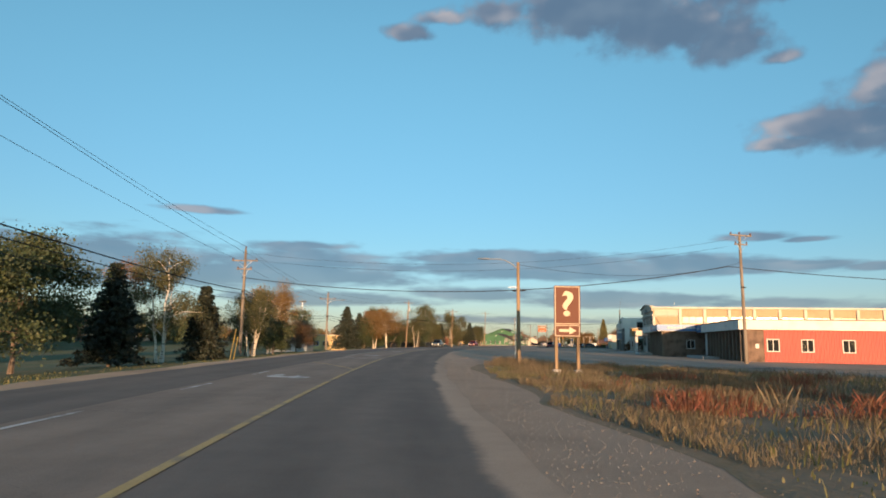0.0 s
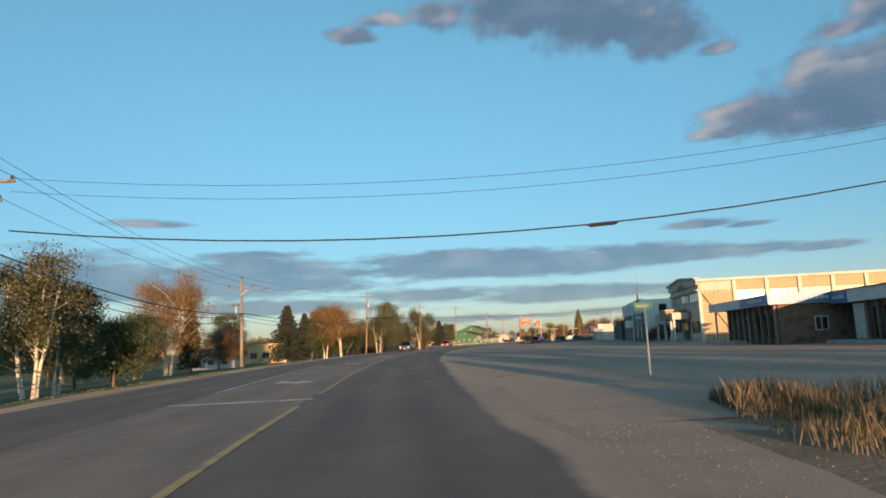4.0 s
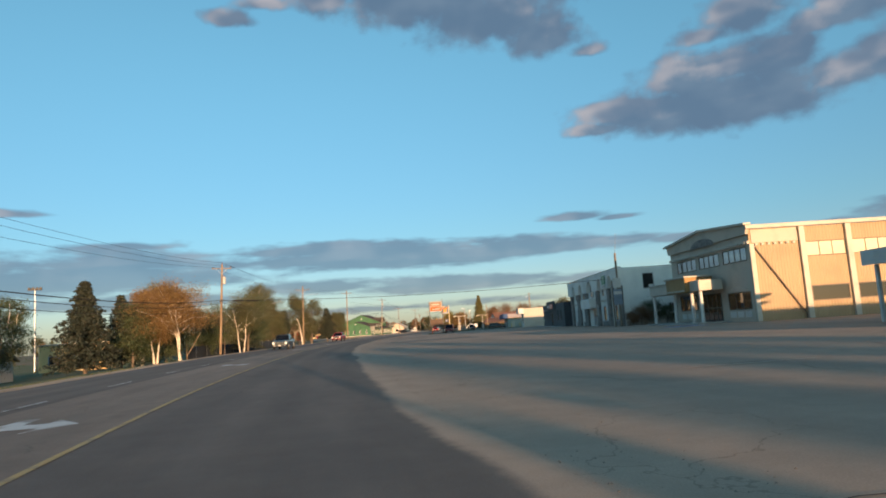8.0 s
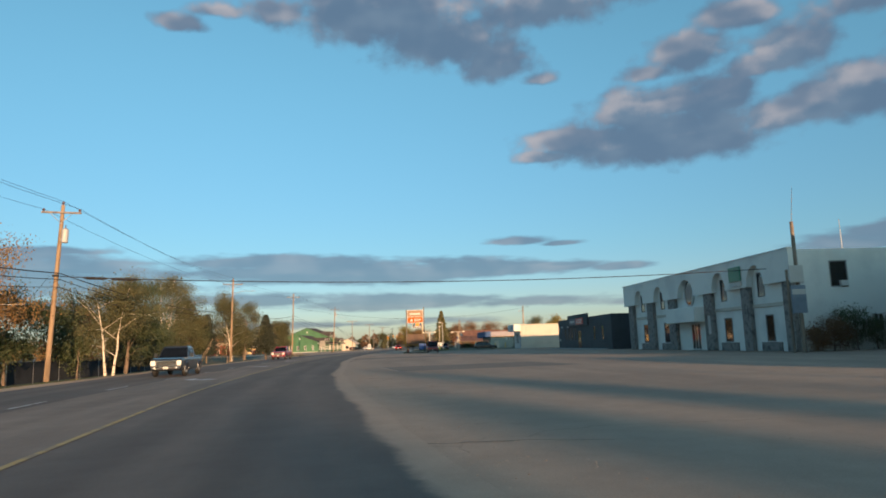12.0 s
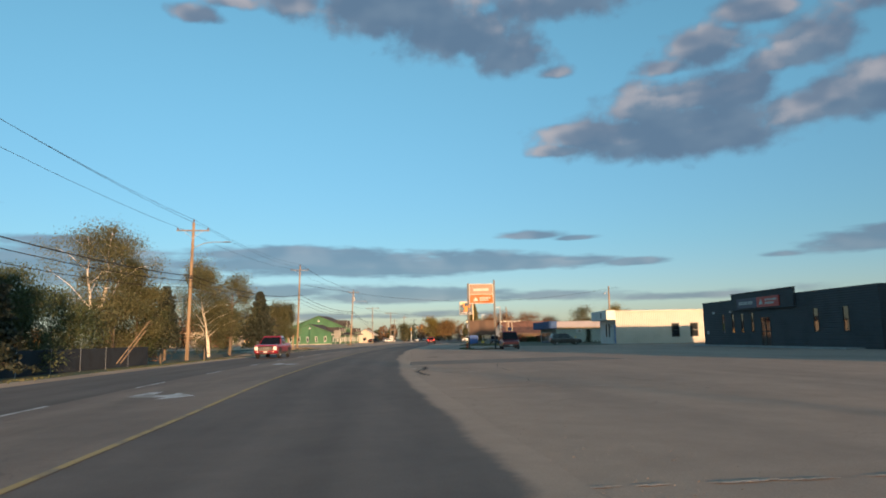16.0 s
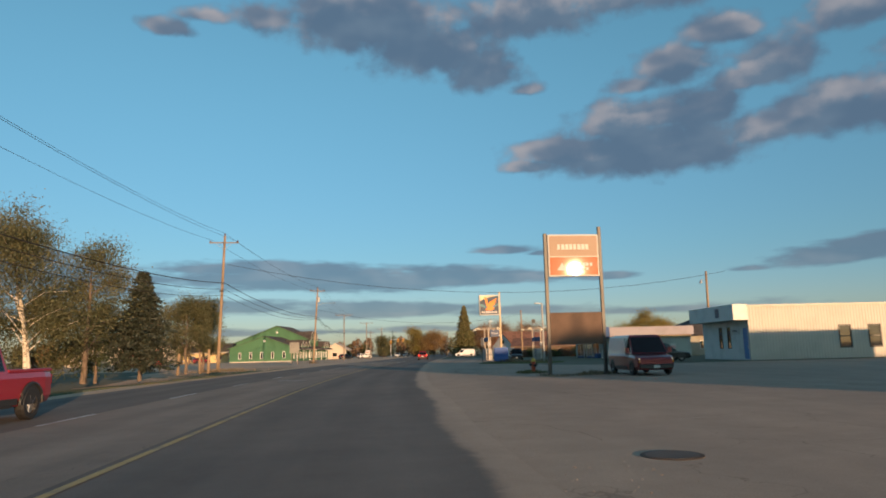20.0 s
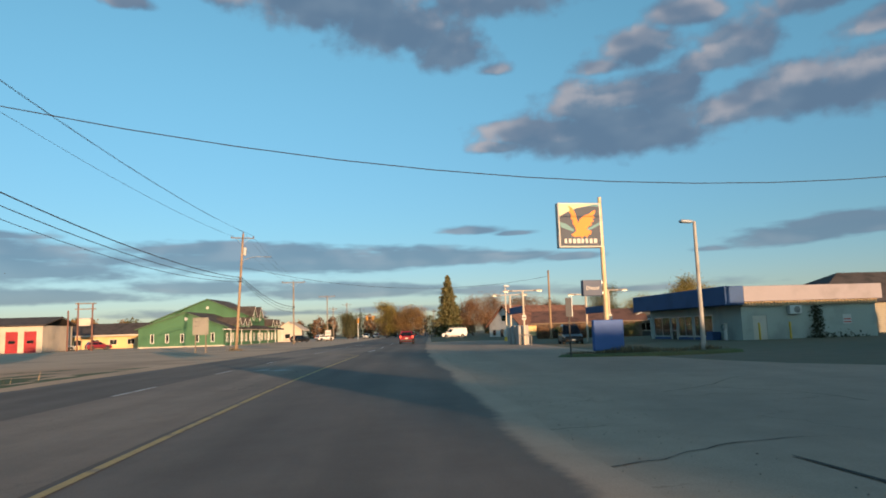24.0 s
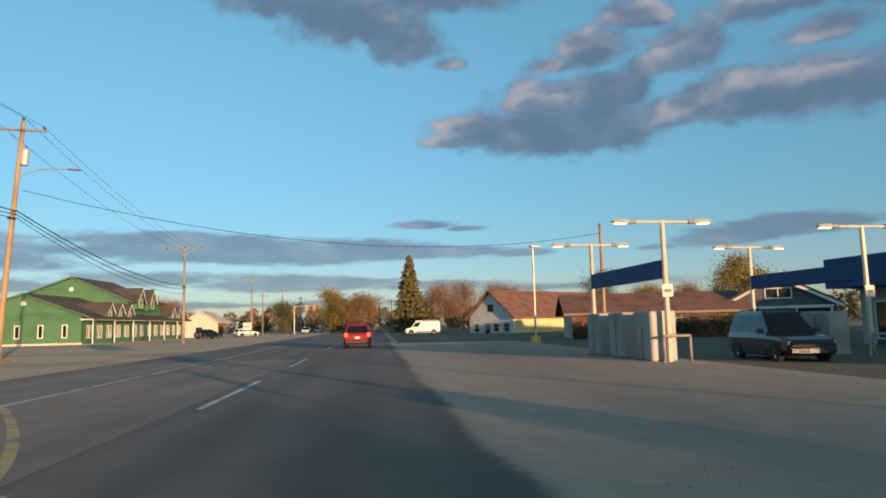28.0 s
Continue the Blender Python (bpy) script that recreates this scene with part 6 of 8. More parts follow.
# white metal hall
WHITE_RIB = surface("white_metal_siding", (0.45, 0.42, 0.365), 0.5, vary=0.05, scale=0.5, bump=0.5, ribs=(0.3, 0))
b = thing("white_hall", pose(69.3, 261.0, -0.05, 0, 0, -17), "low white metal sided hall with small windows", "building")
L = 10.0
south = [(9.0, 10.3, 0.95, 3.2), (12.0, 13.35, 0.95, 3.2), (17.3, 18.5, 0.95, 3.2), (23, 24.2, 0.95, 3.2)]
west = [(*west_span(L, a, c), 1.1, 3.3) for a, c in ((5.5, 6.2), (3.7, 4.4))] + [(*west_span(L, 0.3, 1.3), 0.1, 3.1)]
block_shell(b, 33, L, 5.2, (WHITE_RIB, WHITE, WHITE), south, west)
for x0, x1, z0, z1 in south:
    window(b, face_south(), x0, x1, z0, z1, 1, 2, STEEL_DARK, bar=0.12)
for x0, x1, z0, z1 in west[:2]:
    window(b, face_west(0, L), x0, x1, z0, z1, 1, 2, STEEL_DARK, bar=0.07)
door = part("door", box(0.06, 0.12, 0.3, 1.3, 0.06, 3.1), BLUE_SIGN, b, "faded blue door")
part("door_handle", box(0.0, 0.06, 0.42, 0.46, 1.1, 1.35), GALV, door)
part("front_fascia", box(-1.5, -0.003, -0.1, 9.9, 3.85, 5.4, bevel=0.02), WHITE, b)
part("fascia_mark", box(-1.53, -1.505, 2.8, 3.6, 4.2, 5.1), PANEL_NAVY, b)
sg = part("sign_board", box(-0.06, -0.003, 1.8, 3.4, 2.5, 3.15), SIGN_WHITE, b)
bars(sg, face_west(-0.06, 3.4), 0.25, 1.3, 2.75, 2.95, 4, GREY_TRIM, 12)
part("roof_edge", box(-0.1, 33.2, -0.15, -0.003, 5.1, 5.3), BEIGE_TRIM, b)
# beige darkened to carry the shade on this house
SHADED_SIDING = surface("shaded_beige_siding", (0.27, 0.25, 0.20), 0.8, vary=0.12, bump=0.3, ribs=(0.2, 2))
b = thing("dark_roofed_house", pose(88, 281, -0.2, 0, 0, -17), "long house with a dark shingle roof", "house")
part("house_wall", wall_mesh(46, 3.4, 0.2, [(4 + 5 * k, 5.3 + 5 * k, 1.1, 2.5) for k in range(8)], face_south(22)), SHADED_SIDING, b)
part("house_wall", wall_mesh(13.8, 3.4, 0.2, [(3, 4.3, 1.1, 2.5), (8, 9.3, 1.1, 2.5)], face_west(0, 36)), SHADED_SIDING, b)
for k in range(8):
    window(b, face_south(22), 4 + 5 * k, 5.3 + 5 * k, 1.1, 2.5, 2, 1, WHITE)
bm = bmesh.new()
v = [bm.verts.new(q) for q in ((-0.8, 21.2, 3.3), (47, 21.2, 3.3), (47, 36.8, 3.3), (-0.8, 36.8, 3.3), (8, 29, 7.0), (39, 29, 7.0))]
for q in ((0, 1, 5, 4), (1, 2, 5), (2, 3, 4, 5), (3, 0, 4), (3, 2, 1, 0)):
    bm.faces.new([v[k] for k in q])
part("hip_roof", bm, SHINGLE, b)
p = thing("lamp_pole", pose(76.4, 274.2, -0.1, 0, 1.2, 0), "leaning wooden pole with a small yard lamp", "lamp pole")
part("post", tube([(0, 0, 0), (0, 0, 10.4)], [0.17, 0.12], 9), POLE_WOOD, p)
arm = part("lamp_arm", tube([(0, 0, 9.0), (-0.7, -0.2, 9.35), (-1.0, -0.25, 9.25)], 0.03, 6), GALV, p)
part("lamp_head", tube([(-1.0, -0.25, 9.3), (-1.05, -0.25, 9.05), (-1.08, -0.25, 8.9)], [0.06, 0.16, 0.2], 10), GALV, arm)

# ---- vehicles ----
def paint(name, base, metal=0.3):
    return surface(name, base, 0.3, metal, vary=0.05, scale=1.0, bump=0.0, coat=0.8)


CAR_RED, PICKUP_RED = paint("red_car_paint", (0.25, 0.012, 0.022)), paint("bright_red_paint", (0.33, 0.018, 0.035))
CAR_BLACK, CAR_SLATE = paint("black_car_paint", (0.006, 0.007, 0.009)), paint("slate_car_paint", (0.022, 0.027, 0.034))
VAN_MAROON, CAR_WHITE, CAR_SILVER = paint("maroon_van_paint", (0.16, 0.016, 0.022)), paint("white_car_paint", (0.68, 0.68, 0.66), 0.0), paint("silver_car_paint", (0.40, 0.41, 0.42))
TRIM_BLACK = surface("black_plastic", (0.02, 0.02, 0.021), 0.5, vary=0.08, bump=0.02)
CHROME = surface("chrome", (0.62, 0.62, 0.62), 0.15, 1.0, vary=0.03, bump=0.0)
CAR_GLASS = surface("dark_car_glass", (0.012, 0.014, 0.016), 0.06, vary=0.02, bump=0.0, coat=1.0)
LAMP_CLEAR = surface("clear_lamp_lens", (0.75, 0.74, 0.70), 0.1, vary=0.03, bump=0.0, coat=1.0)
LAMP_ON = surface("lit_headlamp", (0.34, 0.32, 0.28), 0.2, vary=0.02, bump=0.0, emit=(1.0, 0.74, 0.46, 0.55))
LAMP_RED = surface("red_lamp_lens", (0.45, 0.012, 0.012), 0.15, vary=0.03, bump=0.0, coat=1.0)
LAMP_BRAKE = surface("lit_brake_lamp", (0.5, 0.02, 0.015), 0.2, vary=0.02, bump=0.0, emit=(1.0, 0.12, 0.06, 1.2))
LAMP_AMBER = surface("amber_lamp_lens", (0.62, 0.24, 0.02), 0.15, vary=0.03, bump=0.0, coat=1.0)
RIM = surface("alloy_rim", (0.42, 0.43, 0.44), 0.3, 0.8, vary=0.06, bump=0.0)


def loft(sections, bm=None):
    """Skin over rings of equally many points, closed at both ends."""
    bm = bm or bmesh.new()
    rings = [[bm.verts.new(p) for p in ring] for ring in sections]
    n = len(rings[0])
    for a, b in zip(rings, rings[1:]):
        for j in range(n):
            bm.faces.new((a[j], a[(j + 1) % n], b[(j + 1) % n], b[j]))
    bm.faces.new(rings[0][::-1])
    bm.faces.new(rings[-1])
    return bm


def wheel(parent, x, y, r, w, rim_mat=None):
    s = 1 if y > 0 else -1
    prof = [(r * 0.62, -w / 2), (r * 0.9, -w / 2), (r, -w * 0.32), (r, w * 0.32), (r * 0.9, w / 2), (r * 0.62, w / 2)]
    bm = bmesh.new()
    n = 20
    rings = [[bm.verts.new((x + q * math.cos(a), y + o, r + q * math.sin(a))) for q, o in prof] for a in (2 * math.pi * k / n for k in range(n))]
    for k in range(n):
        a, b = rings[k], rings[(k + 1) % n]
        for j in range(len(prof)):
            bm.faces.new((a[j], a[(j + 1) % len(prof)], b[(j + 1) % len(prof)], b[j]))
    t = part("wheel", bm, BLACK, parent, "black rubber tyre on an alloy rim")
    bm = tube([(x, y + s * w * 0.12, r), (x, y + s * w * 0.2, r)], r * 0.6, 16)
    tube([(x, y + s * w * 0.2, r), (x, y + s * w * 0.36, r)], r * 0.14, 8, bm)
    for k in range(5):
        a = 2 * math.pi * k / 5
        c, d = math.cos(a), math.sin(a)
        tube([(x + c * r * 0.1, y + s * w * 0.3, r + d * r * 0.1), (x + c * r * 0.6, y + s * w * 0.3, r + d * r * 0.6)], r * 0.085, 5, bm)
    part("rim", bm, rim_mat or RIM, t)


def car(name, m, label, category, colour, L=4.5, W=1.82, H=1.68, kind="suv", brake=False, lit=False, trim=None, lower=None, rim_mat=None):
    """x ahead, y to its left. kind: suv, pickup or van."""
    c = thing(name, m, label, category)
    hw, x0, x1 = W / 2, -L / 2, L / 2
    r = 0.36 if kind != "pickup" else 0.41
    belt = {"suv": 1.0, "pickup": 1.2, "van": 1.12}[kind]
    hood = {"suv": 0.98, "pickup": 1.22, "van": 1.08}[kind]
    lo = 0.26 if kind != "pickup" else 0.38
    wx0, wx1 = x0 + L * 0.19, x1 - L * (0.19 if kind != "van" else 0.17)
    nose = {"suv": 0.24, "pickup": 0.27, "van": 0.17}[kind]

    def ring(x, zl, zh, w):
        return [(x, -w * 0.90, zl), (x, -w, zl + 0.18), (x, -w, zh - 0.16), (x, -w * 0.965, zh - 0.03), (x, -w * 0.86, zh), (x, w * 0.86, zh), (x, w * 0.965, zh - 0.03), (x, w, zh - 0.16), (x, w, zl + 0.18), (x, w * 0.90, zl)]

    tail = belt if kind != "van" else 1.15
    nose_rings = [ring(x1 - 0.4, lo, hood - 0.02, hw * 0.99), ring(x1 - 0.1, lo + 0.04, hood - 0.07, hw * 0.97), ring(x1 - 0.03, lo + 0.1, hood - 0.14, hw * 0.94)]
    body = part("body", loft([ring(x0, lo + 0.12, tail - 0.06, hw * 0.90), ring(x0 + 0.08, lo + 0.03, tail, hw * 0.96), ring(x0 + 0.45, lo, belt + 0.02, hw), ring(0, lo - 0.02, belt + 0.02, hw), ring(x1 - L * nose, lo - 0.02, hood, hw), *(nose_rings if kind == "pickup" else [ring(x1 - 0.4, lo, hood - 0.06, hw * 0.985), ring(x1 - 0.08, lo + 0.04, hood - 0.16, hw * 0.93), ring(x1, lo + 0.14, hood - 0.26, hw * 0.84)])]), colour, c)
    # cabin: belt ring to roof ring
    if kind == "suv":
        cab = ((x0 + 0.12, x1 - L * nose - 0.12), (x0 + 0.42, x1 - L * nose - 0.92))
    elif kind == "pickup":
        cab = ((x0 + L * 0.36, x1 - L * nose - 0.05), (x0 + L * 0.385, x1 - L * nose - 0.82))
    else:
        cab = ((x0 + 0.03, x1 - L * nose + 0.1), (x0 + 0.12, x1 - L * nose - 0.72))
    (a0, a1), (r0, r1) = cab
    wb, wr = hw * 0.955, hw * (0.74 if kind == "suv" else 0.78 if kind == "pickup" else 0.84)
    zb, zr = belt - 0.02, H - 0.08

    def quad_ring(z, q0, q1, w):
        return [(q0, -w, z), (q1, -w, z), (q1, w, z), (q0, w, z)]

    cabin = part("cabin", loft([quad_ring(zb, a0, a1, wb), quad_ring(zr, r0, r1, wr), quad_ring(H, r0 + 0.12, r1 - 0.14, wr * 0.86)]), colour, c)

    def side_pt(x, v, s):
        """A point on the cabin's side at height share v."""
        return Vector((x, s * (wb + (wr - wb) * v + 0.006), zb + (zr - zb) * v))

    def edge(v):
        return a0 + (r0 - a0) * v, a1 + (r1 - a1) * v

    lo_v, hi_v = 0.10, 0.90
    cuts = {"suv": ((0.04, 0.26), (0.29, 0.60), (0.63, 0.96)), "pickup": ((0.06, 0.44), (0.49, 0.95)), "van": ((0.76, 0.97),)}[kind]
    for s in (-1, 1):
        for u0, u1 in cuts:
            pts = []
            for v, u in ((lo_v, u0), (lo_v, u1), (hi_v, u1), (hi_v, u0)):
                e0, e1 = edge(v)
                pts.append(side_pt(e0 + (e1 - e0) * u, v, s))
            bm = bmesh.new()
            bm.faces.new([bm.verts.new(q) for q in pts])
            bmesh.ops.solidify(bm, geom=bm.faces[:], thickness=0.012)
            part("side_window", bm, CAR_GLASS, cabin)
        bm = box(a1 - 0.35, a1 - 0.2, s * (hw + 0.02) - 0.02, s * (hw + 0.02) + 0.02, belt + 0.05, belt + 0.1)
        box(a1 - 0.38, a1 - 0.24, s * (hw + 0.13) - 0.1, s * (hw + 0.13) + 0.1, belt + 0.02, belt + (0.2 if kind == "suv" else 0.3), bm)
        part("wing_mirror", bm, trim or colour, c)
        for x in (wx0, wx1):
            bm = bmesh.new()
            n = 14
            pts = [(x + r * 1.2 * math.cos(math.pi * k / n), r + r * 1.2 * math.sin(math.pi * k / n)) for k in range(n + 1)]
            pts = [(x + r * 1.2, lo + 0.02)] + pts + [(x - r * 1.2, lo + 0.02)]
            prism([(px, pz) for px, pz in pts], 0.02, bm, pose(0, s * (hw + 0.004) - 0.01, 0))
            part("wheel_arch", bm, TRIM_BLACK, c)
            wheel(c, x, s * (hw - 0.09), r, 0.24, rim_mat)
        part("sill_strip", box(x0 + L * 0.30, x1 - L * 0.30, s * (hw + 0.005) - 0.012, s * (hw + 0.005) + 0.012, lo + 0.04, lo + 0.2), TRIM_BLACK, c)
        part("door_handle", box(-0.25, -0.08, s * (hw + 0.012) - 0.015, s * (hw + 0.012) + 0.015, belt - 0.2, belt - 0.16), colour, c)
        # lamps
        hl = part("headlight", box(x1 - 0.2, x1 + 0.02, s * hw * 0.79 - 0.14, s * hw * 0.79 + 0.14, hood - 0.5, hood - 0.19, bevel=0.03) if kind == "pickup" else box(x1 - 0.2, x1 - 0.035, s * hw * 0.72 - 0.17, s * hw * 0.72 + 0.17, hood - 0.36, hood - 0.2, bevel=0.03), LAMP_ON if lit else LAMP_CLEAR, c, "headlight")
        tz = belt - 0.35 if kind != "suv" else belt - 0.22
        part("tail_light", box(x0 - 0.012, x0 + 0.1, s * hw * 0.82 - 0.12, s * hw * 0.82 + 0.12, tz, tz + 0.28, bevel=0.02), LAMP_BRAKE if brake else LAMP_RED, c, "red tail light")

    def slope_pane(name, p, q, wbx, wtx):
        """A pane across the cabin between two (x, z) lines."""
        bm = bmesh.new()
        bm.faces.new([bm.verts.new(v) for v in ((p[0], -wbx, p[1]), (p[0], wbx, p[1]), (q[0], wtx, q[1]), (q[0], -wtx, q[1]))])
        bmesh.ops.solidify(bm, geom=bm.faces[:], thickness=0.012)
        part(name, bm, CAR_GLASS, cabin)

    d = zr - zb
    slope_pane("windscreen", (a1 + 0.012 + (r1 - a1) * 0.06, zb + d * 0.06), (a1 + 0.012 + (r1 - a1) * 0.94, zb + d * 0.94), wb * 0.93, wr * 0.93)
    if kind != "van":
        slope_pane("rear_window", (a0 - 0.012 + (r0 - a0) * 0.12, zb + d * 0.12), (a0 - 0.012 + (r0 - a0) * 0.9, zb + d * 0.9), wb * 0.86, wr * 0.88)
    gx = x1 + (0.035 if kind == "pickup" else -0.02)
    grille = part("grille", box(x1 - 0.16, gx, -hw * (0.62 if kind == "pickup" else 0.5), hw * (0.62 if kind == "pickup" else 0.5), hood - (0.64 if kind == "pickup" else 0.44), hood - (0.16 if kind == "pickup" else 0.22), bevel=0.02), TRIM_BLACK if kind == "van" else (CHROME if trim is None and kind == "pickup" else TRIM_BLACK), c)
    part("front_bumper", box(x1 - 0.22, x1 + 0.05, -hw * 0.88, hw * 0.88, lo + 0.08, lo + 0.32, bevel=0.05), lower or (CHROME if kind == "pickup" and trim is None else colour if kind == "suv" else TRIM_BLACK), c)
    part("air_intake", box(x1 - 0.1, x1 + 0.055, -hw * 0.55, hw * 0.55, lo + 0.10, lo + 0.2), TRIM_BLACK, c)
    part("rear_bumper", box(x0 - 0.06, x0 + 0.2, -hw * 0.88, hw * 0.88, lo + 0.08, lo + 0.32, bevel=0.05), lower or (CHROME if kind == "pickup" else TRIM_BLACK), c)
    part("number_plate", box(x0 - 0.03, x0 - 0.005, -0.16, 0.16, belt - 0.36, belt - 0.2), SIGN_WHITE, c)
    part("number_plate", box(x1 + 0.052, x1 + 0.066, -0.16, 0.16, lo + 0.12, lo + 0.27), SIGN_WHITE, c)
    if kind == "pickup":
        for z in (0.52, 0.42, 0.32):
            part("grille_bar", box(x1 - 0.05, x1 + 0.055, -hw * 0.56, hw * 0.56, hood - z, hood - z + 0.05, bevel=0.008), TRIM_BLACK if trim is None else GREY_TRIM, grille)
        for s in (-1, 1):
            for x in (wx0, wx1):
                arc = [(x + r * 1.26 * math.cos(math.pi * k / 12), s * (hw + 0.015), r + r * 1.26 * math.sin(math.pi * k / 12)) for k in range(13)]
                part("wheel_flare", tube(arc, 0.045, 6), colour if trim is None else TRIM_BLACK, c)
            part("fog_lamp", tube([(x1 + 0.02, s * hw * 0.66, lo + 0.2), (x1 + 0.062, s * hw * 0.66, lo + 0.2)], 0.055, 10), LAMP_CLEAR, c)
            part("running_board", box(-L * 0.16, L * 0.2, s * (hw - 0.06) - 0.09, s * (hw - 0.06) + 0.09, lo - 0.02, lo + 0.03), CHROME if trim is None else TRIM_BLACK, c)
        bed0, bed1 = x0 + 0.1, a0 - 0.06
        part("bed_liner", box(bed0, bed1, -hw * 0.84, hw * 0.84, belt + 0.015, belt + 0.04), TRIM_BLACK, c)
        for s in (-1, 1):
            part("bed_rail", box(x0 + 0.06, a0, s * hw * 0.91 - 0.05, s * hw * 0.91 + 0.05, belt, belt + 0.09, bevel=0.02), colour, c)
    if kind == "suv":
        for s in (-1, 1):
            part("roof_rail", tube([(r0 + 0.15, s * wr * 0.82, H - 0.02), (r0 + 0.25, s * wr * 0.84, H + 0.045), (r1 - 0.35, s * wr * 0.84, H + 0.045), (r1 - 0.25, s * wr * 0.82, H - 0.02)], 0.02, 5), TRIM_BLACK, c)
    return c


def facing(x, y, bearing, z=0.0):
    return pose(x, y, z, 0, 0, 90 - bearing)


car("red_suv", facing(61.2, 335.6, 21.5), "red compact suv with lit brake lights driving ahead", "car", CAR_RED, 4.4, 1.84, 1.66, brake=True)
car("slate_pickup", facing(1.0, 172.8, 191.5), "dark slate pickup truck with a chrome grille", "pickup truck", CAR_SLATE, 5.9, 2.03, 1.95, "pickup", lit=True)
car("red_pickup", facing(13.5, 229.0, 197), "bright red pickup truck with black grille", "pickup truck", PICKUP_RED, 5.8, 2.02, 1.93, "pickup", lit=True, trim=TRIM_BLACK, lower=PICKUP_RED)
van = car("maroon_van", facing(42.0, 241.6, 199), "maroon full size van with headlights on", "van", VAN_MAROON, 5.6, 2.0, 2.1, "van", lit=True)
part("amber_lamp", box(2.72, 2.79, -0.9, -0.55, 0.66, 0.74), LAMP_AMBER, van)
part("amber_lamp", box(2.72, 2.79, 0.55, 0.9, 0.66, 0.74), LAMP_AMBER, van)
car("black_minivan", facing(62.6, 265.7, 107), "black minivan parked beside the white hall", "minivan", CAR_BLACK, 5.1, 1.98, 1.75)
car("black_suv", facing(67.2, 307.0, 206, -0.135), "black compact suv parked between the pump islands", "car", CAR_BLACK, 4.5, 1.84, 1.86, rim_mat=CHROME)
wv = car("white_van", facing(91.5, 388.0, 294), "white cargo van with a roof rack", "van", CAR_WHITE, 5.6, 2.0, 2.05, "van")
part("roof_rack", box(-2.5, 1.2, -0.85, 0.85, 2.14, 2.2), GALV, wv)
for x, y, be, col, k, lab in ((61.5, 408, 60, CAR_BLACK, "suv", "black car parked beyond the green inn"), (70, 420, 70, CAR_WHITE, "suv", "white car parked beyond the green inn"), (93.5, 462, 203, CAR_WHITE, "suv", "white car at the far junction"), (98, 466, 203, CAR_SILVER, "suv", "silver car at the far junction"),
                              (90.5, 470, 203, CAR_BLACK, "suv", "black car at the far junction"), (106, 474, 300, CAR_SLATE, "suv", "grey car at the far junction"), (14.5, 401, 70, CAR_SILVER, "suv", "silver car parked by the yellow motel"), (21, 399, 70, CAR_RED, "suv", "dark red car parked by the yellow motel")):
    car("parked_car", facing(x, y, be, -0.3 if y == 318.5 else 0), lab, "car", col, 4.5, 1.8, 1.55, k)

# ---- signs and lamps ----
def lettering(parent, text, m, size, material, name="lettering", extrude=0.006, bold=0.0):
    cu = bpy.data.curves.new(name, "FONT")
    cu.body, cu.size, cu.align_x, cu.align_y, cu.extrude, cu.offset = text, size, "CENTER", "CENTER", extrude, bold
    me_ob = bpy.data.objects.new("tmp", cu)
    scene.collection.objects.link(me_ob)
    bpy.context.view_layer.update()
    me = bpy.data.meshes.new_from_object(me_ob.evaluated_get(bpy.context.evaluated_depsgraph_get()))
    bpy.data.objects.remove(me_ob)
    me.materials.clear()
    me.materials.append(material)
    ob = new(name, me)
    ob.parent = parent
    ob.matrix_basis = m
    return ob


CREAM_FACE = surface("cream_reflective_face", (0.55, 0.47, 0.36), 0.7, vary=0.04, bump=0.0)

s = thing("information_sign", pose(6.85, 34.45, 0, 0, 0, 0.5), "brown information sign with question mark on wooden posts", "road sign")
board = part("board", box(-0.68, 0.68, -0.04, 0.0, 1.86, 4.5, bevel=0.03), SIGN_BROWN, s)
part("border", ring_mesh(-0.64, 0.64, 2.52, 4.46, 0.035, -0.046, -0.041), CREAM_FACE, board)
part("border", ring_mesh(-0.64, 0.64, 1.9, 2.47, 0.035, -0.046, -0.041), CREAM_FACE, board)
q = lettering(board, "?", pose(0, -0.045, 3.5, 90, 0, 0) @ Matrix.Diagonal((1.25, 1, 1, 1)), 1.75, CREAM_FACE, bold=0.035)
part("arrow", prism([(-0.42, 2.12), (0.1, 2.12), (0.1, 1.99), (0.45, 2.19), (0.1, 2.39), (0.1, 2.26), (-0.42, 2.26)], 0.006, None, pose(0, -0.05, 0)), CREAM_FACE, board)
for x in (-0.56, 0.56):
    part("post", box(x - 0.075, x + 0.075, 0.005, 0.16, -0.1, 3.0, bevel=0.01), POLE_WOOD, s)
    part("foot_block", box(x - 0.2, x + 0.2, -0.2, 0.25, -0.1, 0.22, bevel=0.05), CONCRETE, s)

s = thing("street_lamp", pose(5.7, 45.1, 0, 0, -0.5, 0), "wooden street lamp pole with a curved arm", "street lamp")
part("post", tube([(0, 0, -0.1), (0, 0, 3.5), (0, 0, 6.95)], [0.15, 0.125, 0.10], 12), POLE_WOOD, s)
cobra_arm(s, -0.05, 6.55, 1.85, 0.62, -1)
part("bracket", tube([(0, -0.05, 5.25), (-0.65, -0.05, 5.25)], 0.02, 5), GALV, s)
wire([(5.7, 45.1, 6.8), (28.8, 61.8, 9.4)], 1.0, 0.012, "thin service wire from the lamp pole")

